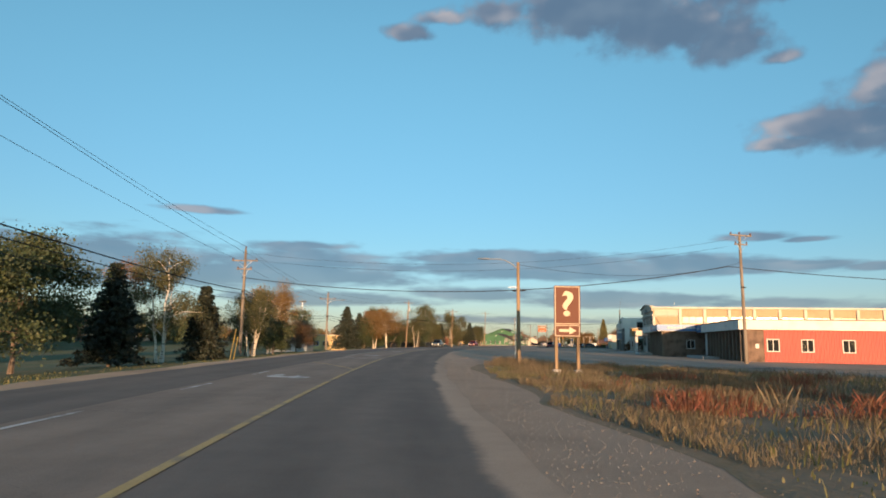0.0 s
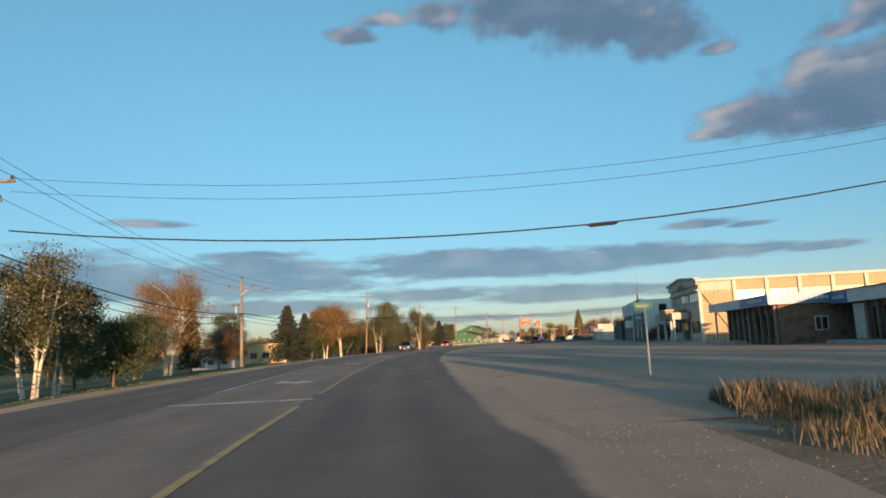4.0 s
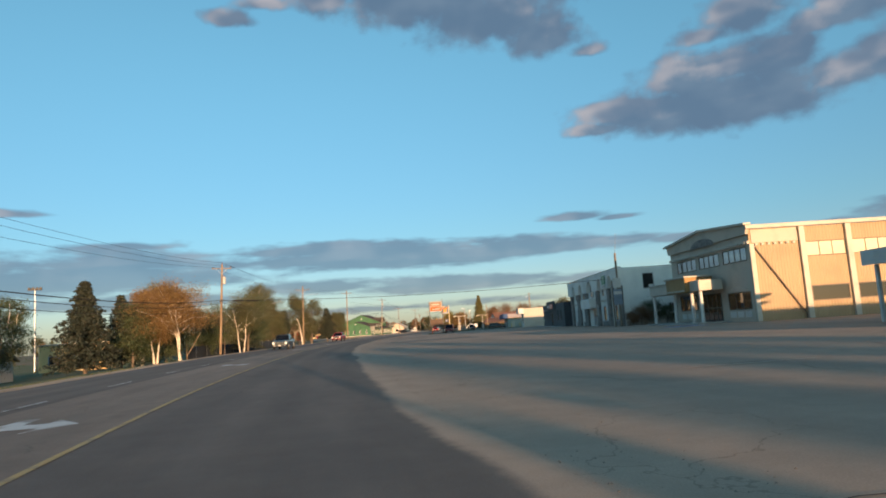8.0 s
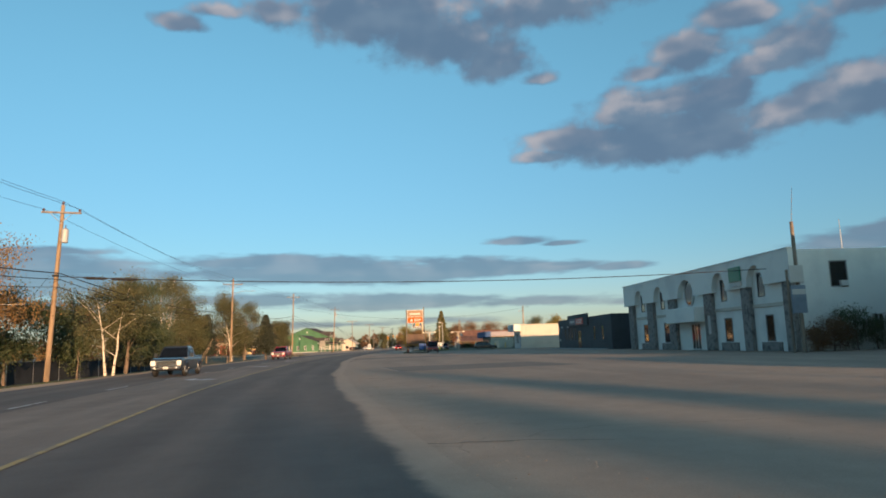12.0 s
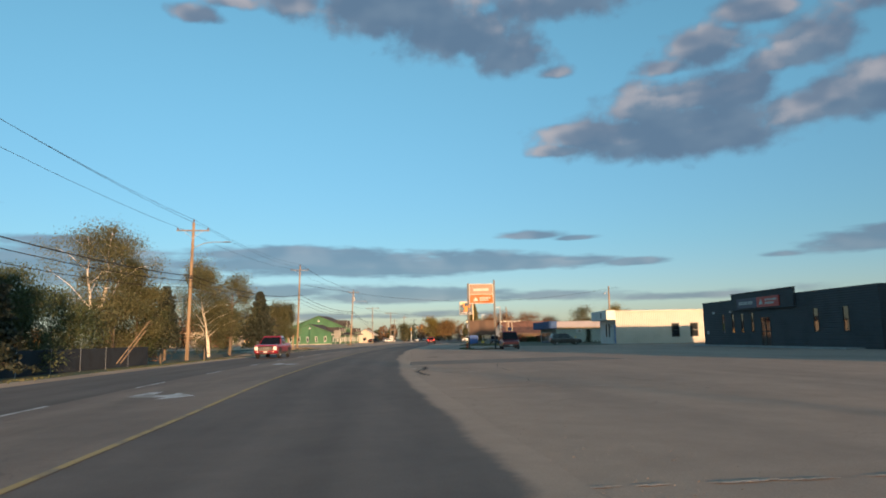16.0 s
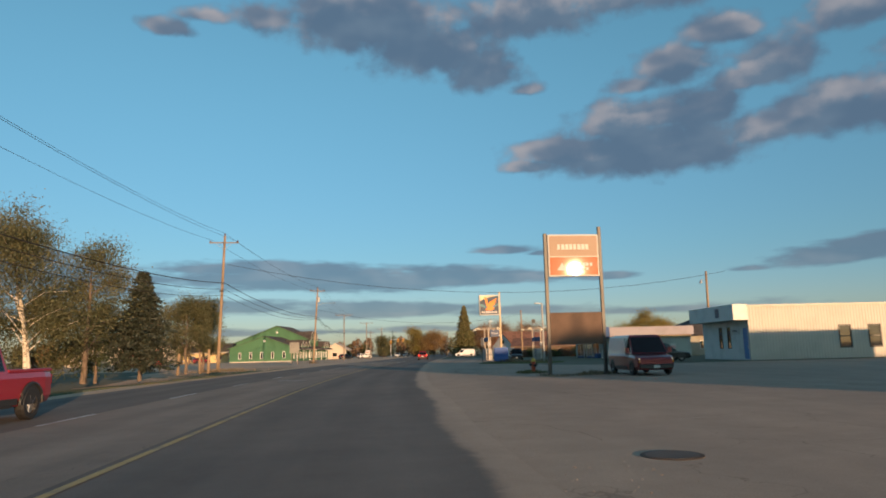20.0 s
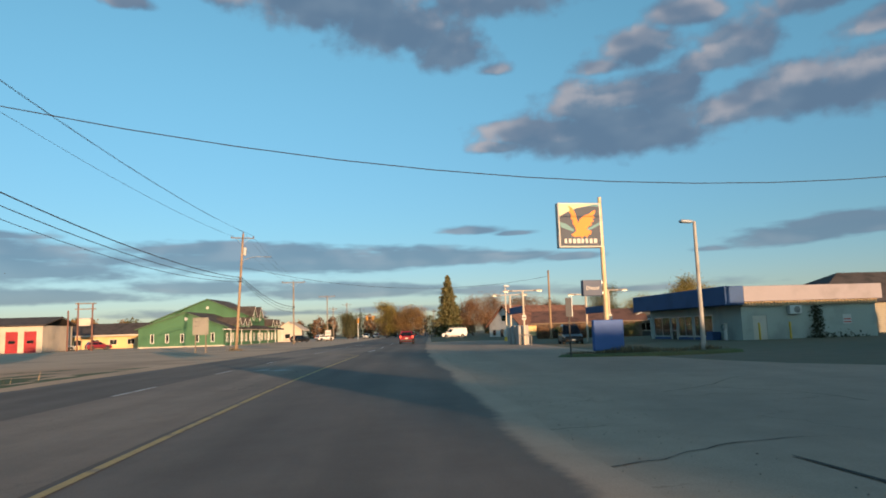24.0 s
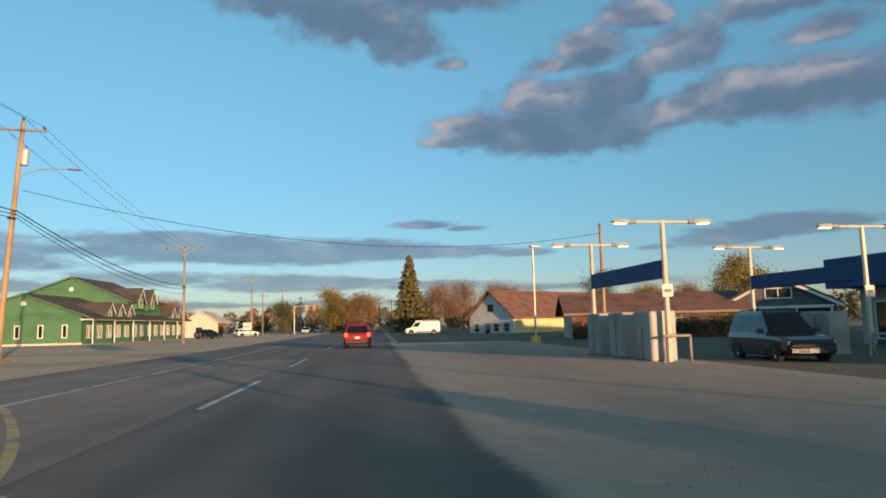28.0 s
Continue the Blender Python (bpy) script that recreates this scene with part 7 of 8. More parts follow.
s = thing("street_name_sign", pose(7.45, 61.4, 0, 0, 0, 10), "street name sign on a thin steel post", "street sign")
part("post", tube([(0, 0, -0.1), (0, 0, 2.6)], 0.035, 8), GALV, s)
bl = part("name_blade", box(-0.45, 0.3, -0.02, 0.0, 2.35, 2.6), surface("green_sign_blade", (0.10, 0.26, 0.14), 0.4, vary=0.05, bump=0.0), s)
bars(bl, pose(0, -0.02, 0), -0.35, 0.2, 2.43, 2.52, 4, SIGN_WHITE, 2, y=-0.01)

# guy wires with yellow sleeves
def guy(x0, y0, x1, y1, z1, n=2, label="yellow sleeved guy wire anchored in the grass"):
    for k in range(n):
        g = thing("guy_wire", pose(x0 + 0.25 * k, y0 + 0.1 * k, -0.5 if y0 < 120 else -0.05), label, "guy wire", "guy wires")
        a, b = Vector((0, 0, 0)), Vector((x1 - x0, y1 - y0, z1))
        part("cable", tube([a, b], 0.012, 5), CABLE, g)
        part("sleeve", tube([a + (b - a) * 0.01, a + (b - a) * (0.42 - 0.1 * k)], 0.04, 6), YELLOW_POST if y0 < 100 else POLE_WOOD, g)


guy(-15.2, 50.5, -19.2, 67.4, 6.6)
guy(-22.5, 112, -17.3, 108, 6.4, 1)
guy(1.6, 222.6, 6.0, 232, 8.0)
guy(-10.9, 170, -7.3, 174.5, 7.0, 1)

# shop sign on two posts
s = thing("shop_pylon", pose(39.3, 243.55, 0, 1.12, 0, -13.85), "tall two post shop sign glowing in the low sun", "shop sign")
for x, h in ((-1.62, 8.05), (1.62, 8.45)):
    part("post", box(x - 0.09, x + 0.09, -0.08, 0.1, -0.1, h, bevel=0.01), STEEL_DARK, s)
panel = part("sign_panel", box(-1.5, 1.5, -0.14, 0.12, 5.55, 7.98, bevel=0.03), SIGN_WHITE, s)
up = part("upper_face", box(-1.42, 1.42, -0.155, -0.142, 6.72, 7.9), surface("grey_brown_sign_face", (0.20, 0.115, 0.065), 0.5, vary=0.05, bump=0.0), panel)
bars(up, pose(0, -0.155, 0), -0.95, 0.95, 7.1, 7.4, 8, SIGN_WHITE, 21)
dn = part("lower_face", box(-1.42, 1.42, -0.155, -0.142, 5.63, 6.66), surface("red_orange_sign_face", (0.46, 0.10, 0.02), 0.018, vary=0.05, bump=0.0), panel)
part("triangle_mark", prism([(-1.0, 5.9), (-0.4, 5.9), (-0.7, 6.35)], 0.01, None, pose(0, -0.166, 0)), SIGN_WHITE, dn)
bars(dn, pose(0, -0.155, 0), -0.2, 1.15, 6.15, 6.33, 6, SIGN_WHITE, 22)
bars(dn, pose(0, -0.155, 0), -0.2, 0.9, 5.9, 6.05, 5, SIGN_WHITE, 23)
part("lower_board", box(-1.52, 1.52, -0.06, 0.06, 1.7, 3.5, bevel=0.02), BOARD_BROWN, s)

# filling station pylon
s = thing("station_pylon", pose(52.68, 281.9, -0.14, 0, 0, -12), "filling station pylon with a golden bird on a blue panel", "station sign")
part("post", tube([(0, 0, -0.1), (0, 0, 4), (0, 0, 8.45)], [0.14, 0.12, 0.09], 12), surface("worn_cream_pole", (0.60, 0.46, 0.28), 0.6, vary=0.15, scale=2, bump=0.1), s)
case = part("sign_case", box(-2.5, -0.12, -0.32, 0.08, 5.72, 8.08, bevel=0.03), SIGN_WHITE, s, "white framed square sign case")
NAVY = surface("deep_blue_sign", (0.022, 0.042, 0.08), 0.6, vary=0.12, bump=0.0)
TEAL = surface("teal_sign_stripe", (0.03, 0.18, 0.22), 0.5, vary=0.06, bump=0.0)
GOLD = surface("golden_orange_sign", (0.72, 0.22, 0.02), 0.6, vary=0.08, bump=0.0)
PALE = surface("pale_cream_sign", (0.55, 0.45, 0.28), 0.5, vary=0.06, bump=0.0)
face = part("sign_face", box(-2.42, -0.2, -0.335, -0.322, 5.8, 8.0), NAVY, case)
FM = pose(-2.42, -0.345, 5.8)
part("cream_corner", prism([(0.0, 1.55), (0.45, 1.8), (0.95, 2.0), (1.5, 2.1), (1.9, 2.2), (0.0, 2.2)], 0.008, None, FM), PALE, face)
part("teal_arc", prism([(0.55, 1.83), (1.1, 2.02), (1.7, 2.1), (2.2, 2.08), (2.2, 2.2), (1.9, 2.2), (1.5, 2.1), (0.95, 2.0)], 0.012, None, FM), TEAL, face)
part("teal_arc", prism([(0.0, 1.25), (0.35, 1.15), (0.75, 0.85), (0.7, 0.75), (0.0, 1.0)], 0.012, None, FM), TEAL, face)
part("teal_arc", prism([(1.45, 0.75), (2.2, 1.1), (2.2, 1.25), (1.4, 0.85)], 0.012, None, FM), TEAL, face)
bird = [(0.46, 2.14), (0.69, 2.02), (0.86, 1.74), (0.95, 1.36), (0.98, 1.18), (1.10, 1.40), (1.25, 1.53), (1.42, 1.62), (1.60, 1.68), (1.99, 1.92), (1.96, 1.70), (1.84, 1.62), (1.94, 1.50), (1.80, 1.42), (1.88, 1.30), (1.72, 1.22), (1.76, 1.10), (1.56, 1.02), (1.46, 0.86), (1.72, 0.78), (1.66, 0.56), (1.56, 0.62), (1.46, 0.42), (1.36, 0.54), (1.18, 0.42), (1.06, 0.50), (0.80, 0.47), (0.58, 0.58), (0.74, 0.68), (0.88, 0.78), (0.80, 1.02), (0.70, 1.16), (0.72, 1.36), (0.60, 1.42), (0.64, 1.66), (0.54, 1.76), (0.56, 1.96)]
part("bird_shape", prism(bird, 0.012, None, pose(-2.42, -0.352, 5.8)), GOLD, face, "golden orange bird silhouette")
bars(face, pose(-2.42, -0.335, 5.8), 0.2, 2.05, 0.14, 0.38, 8, SIGN_WHITE, 31)
ds = part("diesel_sign", box(-1.3, -0.26, -0.24, 0.06, 3.2, 4.02, bevel=0.02), surface("grey_blue_sign", (0.085, 0.105, 0.16), 0.7, vary=0.05, bump=0.0), s, "small grey fuel sign box")
lettering(ds, "Diesel", pose(-0.78, -0.246, 3.6, 90, 0, 0), 0.29, SIGN_WHITE)
for z in (3.35, 3.9):
    part("bracket", box(-0.28, -0.05, -0.04, 0.02, z - 0.03, z + 0.03), GALV, s)
solo("blue_base_box", box(-1.05, 0.6, -0.45, -0.18, 0.24, 1.8, bevel=0.03), surface("bright_blue_board", (0.022, 0.085, 0.29), 0.6, vary=0.08, bump=0.03), pose(52.8, 281.9, 0, 0, 0, -12), "blue box board fixed to the pylon foot", "board").parent = None
s = thing("rear_view_sign", pose(50.1, 281.5, 0, 0, 0, -25), "back of a narrow sign on a dark steel post", "road sign")
part("post", tube([(0, 0, -0.1), (0, 0, 2.9)], 0.04, 8), STEEL_DARK, s)
part("plate", box(-0.16, 0.16, -0.06, -0.045, 2.0, 2.95, bevel=0.006), surface("dull_sign_back", (0.075, 0.08, 0.09), 0.75, vary=0.15, bump=0.05), s)
part("plate_edge", box(0.165, 0.185, -0.062, -0.03, 1.99, 2.96), GALV, s)
s = thing("street_lamp", pose(57.2, 279.9, -0.1), "pale concrete lamp post with a flat lamp head", "street lamp")
part("post", tube([(0, 0, 0), (0, 0, 6.95)], [0.13, 0.08], 12), CONCRETE, s)
arm = part("lamp_arm", tube([(0, 0, 6.9), (-0.35, -0.1, 6.95)], 0.04, 6), GALV, s)
part("lamp_head", box(-1.05, -0.3, -0.25, 0.05, 6.82, 6.98, bevel=0.05), GALV, arm)
solo("island_kerb", tube([(0, 0, -0.02), (0, 0, 0.1), (0, 0, 0.16)], [1.0, 0.97, 0.9], 24), TURF, pose(54.9, 281.2, -0.1, 0, 0, -15) @ Matrix.Diagonal((5.2, 1.7, 1.3, 1)), "weedy raised island under the station pylon", "traffic island")
rngw = np.random.default_rng(8)
pl = [(54.6 + 4.4 * math.sqrt(a) * math.cos(b), 281.3 + 1.2 * math.sqrt(a) * math.sin(b) - 0.27 * (4.4 * math.sqrt(a) * math.cos(b)), 0.0) for a, b in zip(rngw.random(1800), rngw.uniform(0, 6.28, 1800))]

# hydrant with a marker whip
s = thing("fire_hydrant", pose(39.35, 249.0, 0), "orange red fire hydrant with a marker whip", "fire hydrant")
HYD = surface("orange_red_hydrant_paint", (0.55, 0.085, 0.03), 0.45, vary=0.12, bump=0.05)
part("barrel", tube([(0, 0, -0.05), (0, 0, 0.05), (0, 0, 0.08), (0, 0, 0.62), (0, 0, 0.66), (0, 0, 0.7)], [0.19, 0.19, 0.135, 0.135, 0.17, 0.17], 14), HYD, s)
part("bonnet", tube([(0, 0, 0.7), (0, 0, 0.8), (0, 0, 0.86), (0, 0, 0.92)], [0.155, 0.13, 0.07, 0.04], 14), surface("yellow_bonnet_paint", (0.62, 0.42, 0.06), 0.45, vary=0.1, bump=0.05), s, "yellow bonnet")
for a, q in (((-0.26, 0, 0.5), (-0.1, 0, 0.5)), ((0.26, 0, 0.5), (0.1, 0, 0.5)), ((0, -0.28, 0.45), (0, -0.1, 0.45))):
    part("hose_cap", tube([a, q], 0.075, 10), BLACK, s)
part("marker_whip", tube([(0.15, 0.05, 0.7), (0.15, 0.05, 3.4)], 0.012, 5), SIGN_WHITE, s)
part("marker_flag", box(0.05, 0.3, 0.04, 0.06, 3.15, 3.4), STEEL_DARK, s)

# board sign on the forecourt, its unlit face put into the grey
s = thing("forecourt_board", pose(35.5, 329.4, 0, 0, 0, -22), "blank board sign on two posts, grey toned for shade", "board sign")
for x in (-0.55, 0.55):
    part("post", box(x - 0.06, x + 0.06, -0.06, 0.06, -0.1, 3.6), POLE_GREY, s)
part("board", box(-0.85, 0.85, -0.1, -0.065, 1.9, 3.75, bevel=0.02), surface("shaded_grey_board", (0.24, 0.23, 0.20), 0.8, vary=0.2, bump=0.1), s)
bars(s, pose(0, -0.1, 0), -0.6, 0.5, 3.2, 3.35, 4, GREY_TRIM, 41)
bars(s, pose(0, -0.1, 0), -0.6, 0.3, 2.8, 2.95, 3, GREY_TRIM, 42)
# wooden bollard posts before the fire hall
for k, (x, y, h) in enumerate(((19.6, 281.6, 2.0), (20.4, 282.2, 2.3), (17.6, 279.5, 1.9))):
    solo("wooden_post", tube([(0, 0, -0.1), (0, 0, h)], [0.13, 0.12], 8), POLE_WOOD, pose(x, y, 0, 0, 2 * k - 2, 0), "short weathered wooden post beside the road", "post", "short posts")

# ---- filling station ----
b = thing("station_shop", pose(76.6, 295.3, -0.55, 0, 0, -15.5), "low filling station shop with a deep blue fascia", "building")
L = 17.5
west = [(*west_span(L, 4.6, 8.0), 0.75, 2.75), (*west_span(L, 8.3, 11.2), 0.75, 2.75), (*west_span(L, 11.5, 12.7), 0.06, 2.7), (*west_span(L, 12.9, 16.6), 0.75, 2.75)]
block_shell(b, 12.6, L, 3.6, (GAS_WALL, GAS_WALL, GAS_WALL), [(1.0, 2.3, 0.06, 2.5)], west)
MW = face_west(0, L)
for k, (x0, x1, z0, z1) in enumerate(west):
    w = window(b, MW, x0, x1, z0, z1, 2 if k != 2 else 1, 1 if k != 2 else 2, GALV, bar=0.08, glass=GLASS, label="wide shop window" if k != 2 else "glass shop door")
    if k != 2:
        part("apron_panel", box(x0, x1, -0.04, -0.003, 0.05, 0.72, None, MW), BLUE, w)
# what shows dimly inside: shelves with goods
r = random.Random(4)
goods = [surface("goods_" + n, c, 0.6, vary=0.1) for n, c in (("red", (0.4, 0.05, 0.04)), ("green", (0.06, 0.22, 0.08)), ("white", (0.6, 0.6, 0.58)), ("yellow", (0.5, 0.4, 0.08)))]
for k in range(4):
    sh = part("shelf", box(1.6, 2.2, 5 + k * 3.0, 7.2 + k * 3.0, 0.06, 1.5), GREY_TRIM, b)
    for j in range(9):
        y = 5.05 + k * 3.0 + 0.24 * j
        part("goods_box", box(1.45, 1.59, y, y + 0.2, 1.505 + 0.0, 1.505 + r.uniform(0.25, 0.7)), goods[r.randrange(4)], sh)
part("poster", box(0.30, 0.31, 5.2, 6.9, 1.2, 2.4), goods[0], b)
door = part("service_door", box(1.0, 2.3, 0.06, 0.12, 0.06, 2.5), BEIGE_TRIM, b, "plain beige service door")
part("door_handle", box(2.1, 2.2, 0.0, 0.06, 1.1, 1.2), GALV, door)
part("blue_fascia", box(-1.7, -0.003, -0.6, L + 0.5, 3.45, 5.05, bevel=0.03), BLUE, b, "deep blue fascia over the shop front")
part("lilac_fascia", box(-0.0, 12.9, -0.6, -0.05, 3.7, 5.0, bevel=0.02), LILAC, b, "faded lilac fascia along the side")
part("eave_strip", box(0.02, 12.6, -0.3, -0.003, 3.3, 3.68), CREAM_RIB, b, "ribbed cream strip under the fascia")
ac = part("air_conditioner", box(4.2, 5.3, -0.48, -0.005, 2.55, 3.28, bevel=0.03), WHITE, b, "white wall air conditioner")
part("fan_grille", tube([(4.85, -0.5, 2.92), (4.85, -0.485, 2.92)], 0.29, 18), GREY_TRIM, ac)
for x in (1.1, 3.9):
    part("bollard", tube([(x, -0.7, 0), (x, -0.7, 1.9)], 0.09, 10), YELLOW_POST, b, "yellow painted bollard")
sg = part("wall_notice", box(9.4, 10.2, -0.03, -0.003, 1.6, 2.4), SIGN_WHITE, b)
part("notice_stripe", box(9.45, 10.15, -0.036, -0.031, 1.95, 2.05), PANEL_RED, sg)
part("notice_stripe", box(9.45, 10.15, -0.036, -0.031, 1.7, 1.8), PANEL_RED, sg)
part("air_hose_post", tube([(-0.6, 1.6, 0), (-0.6, 1.6, 1.7), (-0.6, 1.6, 1.9)], [0.16, 0.14, 0.22], 12), SIGN_WHITE, b, "white air hose post")
part("hose", tube([(-0.8, 1.6 + 0.25 * math.cos(a), 1.6 + 0.25 * math.sin(a)) for a in (0.63 * k for k in range(11))], 0.03, 5), BLACK, b)
rng = np.random.default_rng(9)
ivy = np.concatenate([np.stack([rng.normal(6.6, 0.25, 500) + np.linspace(0, 0.6, 500), rng.uniform(-0.25, -0.02, 500), rng.uniform(0.3, 3.2, 500)], 1), np.stack([rng.uniform(5.5, 11.5, 500), rng.uniform(-0.4, -0.02, 500), np.abs(rng.normal(0, 0.4, 500))], 1)])
leaf_mesh("climbing_weed", ivy, 0.13, rng, IVY, b)
solo("ice_bin", box(-0.9, -0.1, 3.2, 4.3, 0, 1.2, bevel=0.05), BLUE, pose(76.6, 295.3, -0.53, 0, 0, -15.5), "blue bin before the station shop", "bin")
solo("shop_walk", box(-1.6, -0.01, 4.4, 17.2, 0, 0.13, bevel=0.02), CONCRETE, pose(76.6, 295.3, -0.55, 0, 0, -15.5), "concrete walk before the station shop", "walkway", kind="structure")
# weak emission stands in for low sun on the lamp ends
SUN_GLOW = surface("sun_glow_lens", (0.9, 0.8, 0.6), 0.3, vary=0.02, bump=0.0, emit=(1.0, 0.74, 0.36, 1.3))


def pump_island(x0, y0, x1, y1, base, blocks, label):
    """Two T lamp posts with a banner between them, and covered pumps."""
    a = math.degrees(math.atan2(x1 - x0, y1 - y0))
    n = math.hypot(x1 - x0, y1 - y0)
    s = thing("pump_island", pose(x0, y0, base, 0, 0, -a), label, "pump island", "pump islands")
    part("kerb", box(-0.75, 0.75, -0.9, n + 0.9, -0.05, 0.16, bevel=0.05), CONCRETE, s)
    for y in (0, n):
        post = part("lamp_post", tube([(0, y, 0.1), (0, y, 5.3)], [0.11, 0.085], 10), surface_post, s)
        part("cross_bar", tube([(-1.1, y, 5.25), (1.1, y, 5.25)], 0.055, 8), surface_post, post)
        for q in (-1, 1):
            part("ballast", box(q * 1.15 - 0.14, q * 1.15 + 0.14, y - 0.09, y + 0.09, 5.18, 5.33, bevel=0.03), GREY_TRIM, post)
            rings = []
            for u, w, zt, zl in ((0, 0.08, 5.31, 5.21), (0.14, 0.15, 5.34, 5.19), (0.4, 0.17, 5.345, 5.2), (0.62, 0.13, 5.31, 5.23), (0.7, 0.05, 5.28, 5.25)):
                x = q * (1.27 + u)
                rings.append([(x, y - w, (zt + zl) / 2), (x, y - w * 0.6, zl), (x, y + w * 0.6, zl), (x, y + w, (zt + zl) / 2), (x, y + w * 0.55, zt), (x, y - w * 0.55, zt)])
            h = part("lamp_head", loft(rings), surface_post, post)
            part("lens", box(q * 1.62 - 0.22, q * 1.62 + 0.22, y - 0.11, y + 0.11, 5.165, 5.2, bevel=0.012), SUN_GLOW, h, "lamp lens with the warm sun put in as glow")
    part("banner", box(-0.12, 0.12, 0.1, n - 0.1, 3.18, 3.85, bevel=0.03), BLUE, s, "blue banner beam between the lamp posts")
    for k in range(blocks):
        y = 0.35 + k * (n - 2.2) / max(1, blocks - 1) if blocks > 1 else 1.6
        p = part("pump_cover", box(-0.5, 0.5, y, y + 1.5, 0.16, 2.0, bevel=0.06), CONCRETE, s, "pale grey covered fuel pump")
        part("cover_seam", box(-0.515, -0.502, y + 0.7, y + 0.76, 0.25, 1.9), GREY_TRIM, p)
    part("guard_hoop", tube([(0.5, -0.6, 0.1), (0.5, -0.6, 1.05), (0.5, -0.62, 1.1), (-0.5, -0.62, 1.1), (-0.5, -0.6, 1.05), (-0.5, -0.6, 0.1)], 0.05, 8), GREY_TRIM, s)
    nt = part("notice", box(-0.2, 0.2, -0.14, -0.1, 2.5, 2.95), SIGN_WHITE, s)
    part("notice_bar", box(-0.14, 0.14, -0.147, -0.141, 2.65, 2.78), GREY_TRIM, nt)
    return s


surface_post = surface("sunlit_beige_steel", (0.52, 0.45, 0.36), 0.5, 0.2, vary=0.1, bump=0.05)
pump_island(63.0, 308.3, 65.35, 315.1, -0.2, 3, "pump island with sunlit T lamps and three covered pumps")
pump_island(71.0, 305.8, 73.1, 312.5, -0.35, 1, "pump island with sunlit T lamps beside the shop")
s = thing("street_lamp", pose(74.3, 332.5, -0.3), "slim lamp post on a yellow concrete base", "street lamp")
part("post", tube([(0, 0, 0.5), (0, 0, 7.6)], [0.09, 0.07], 10), surface_post, s)
part("base", tube([(0, 0, 0), (0, 0, 0.75)], [0.4, 0.36], 14), YELLOW_POST, s, "yellow concrete base")
part("lamp_head", box(-0.25, 0.65, -0.15, 0.15, 7.5, 7.66, bevel=0.04), GALV, s)
wood_pole(81.6, 333.1, 9.5, -20, arm=False, mat=POLE_WOOD, label="plain wooden pole beside the filling station")

# ---- house with a yellow side, and sheds beyond the station ----
HOUSE_M = pose(101.5, 376.5, -0.75, 0, 0, 14)
b = thing("yellow_house", HOUSE_M, "house with white gable, yellow stucco side and brown roof", "house")
gw, gl, e, ap = 9.6, 26.0, 3.2, 7.1
part("side_wall", wall_mesh(gl, e, 0.2, [(22, 23.5, 1.0, 2.3)], face_south()), YELLOW_STUCCO, b, "plain yellow stucco wall")
part("gable_wall", wall_mesh(gw, e, 0.2, [(1.0, 2.2, 0.9, 2.2), (3.6, 4.6, 0.06, 2.2), (5.4, 6.6, 0.9, 2.2), (7.6, 8.8, 0.9, 2.2)], face_west(-0.2, gw)), WHITE, b)
part("gable_top", prism([(0, e), (gw, e), (gw / 2, ap)], 0.2, None, face_west(-0.2, gw)), WHITE, b)
for x in (1.0, 5.4, 7.6):
    window(b, face_west(-0.2, gw), x, x + 1.2, 0.9, 2.2, 1, 2, BEIGE_TRIM)
window(b, face_west(-0.2, gw), 3.6, 4.6, 0.06, 2.2, 1, 1, BROWN_TRIM)
part("gable_window", box(-0.24, -0.205, gw / 2 - 0.6, gw / 2 + 0.6, 4.0, 5.2), DARK_GLASS, b)
bm = prism([(-0.7, e - 0.35), (gw / 2, ap + 0.1), (gw + 0.7, e - 0.35), (gw + 0.7, e - 0.15), (gw / 2, ap + 0.35), (-0.7, e - 0.15)], gl + 1.2, None, pose(-0.8, gw, 0, 0, 0, -90))
part("gable_roof", bm, SHINGLE_BROWN, b, "brown shingle roof")
part("back_wall", box(0, gl, gw - 0.2, gw, 0, e), WHITE, b)
part("end_wall", box(gl, gl + 0.2, 0, gw, 0, e), WHITE, b)
RL = 15.0
b = thing("brown_row_house", pose(82.6, 338.6, -0.4, 0, 0, -33), "long low house with a dark brown roof", "house")
part("front_wall", wall_mesh(RL, 2.6, 0.2, [(3 + 6 * k, 4.2 + 6 * k, 1.0, 2.0) for k in range(2)], face_south()), BRICK, b)
part("west_wall", box(0, 0.2, 0.2, 9, 0, 2.6), CREAM, b)
part("east_wall", box(RL - 0.2, RL, 0.2, 9, 0, 2.6), BRICK, b)
for k in range(2):
    window(b, face_south(), 3 + 6 * k, 4.2 + 6 * k, 1.0, 2.0, 2, 1, WHITE)
part("gable_top", prism([(0, 2.6), (9, 2.6), (4.5, 4.1)], 0.2, None, face_west(0, 9)), CREAM, b)
part("eave_board", box(-0.8, RL + 0.8, -0.86, -0.82, 2.38, 2.58), BROWN_TRIM, b)
part("low_roof", prism([(-0.8, 2.4), (4.5, 4.2), (9.8, 2.4), (9.8, 2.6), (4.5, 4.45), (-0.8, 2.6)], RL + 1.6, None, pose(-0.8, 9, 0, 0, 0, -90)), SHINGLE_BROWN, b)
for k in range(6):
    p = pose(82.6, 338.6, -0.4, 0, 0, -33) @ Vector((1.2 + 2.4 * k, -1.4, 0))
    broadleaf(p.x, p.y, -0.35, 1.7 + 0.3 * (k % 3), 1.1, LEAF_GREEN if k % 2 else LEAF_RUST, "dark scruffy shrub before the brown house", 430 + k, low=0.05, leaves=900, size=0.16, bark=BARK, name="shrub", spread=0.9)
CW = 8.8
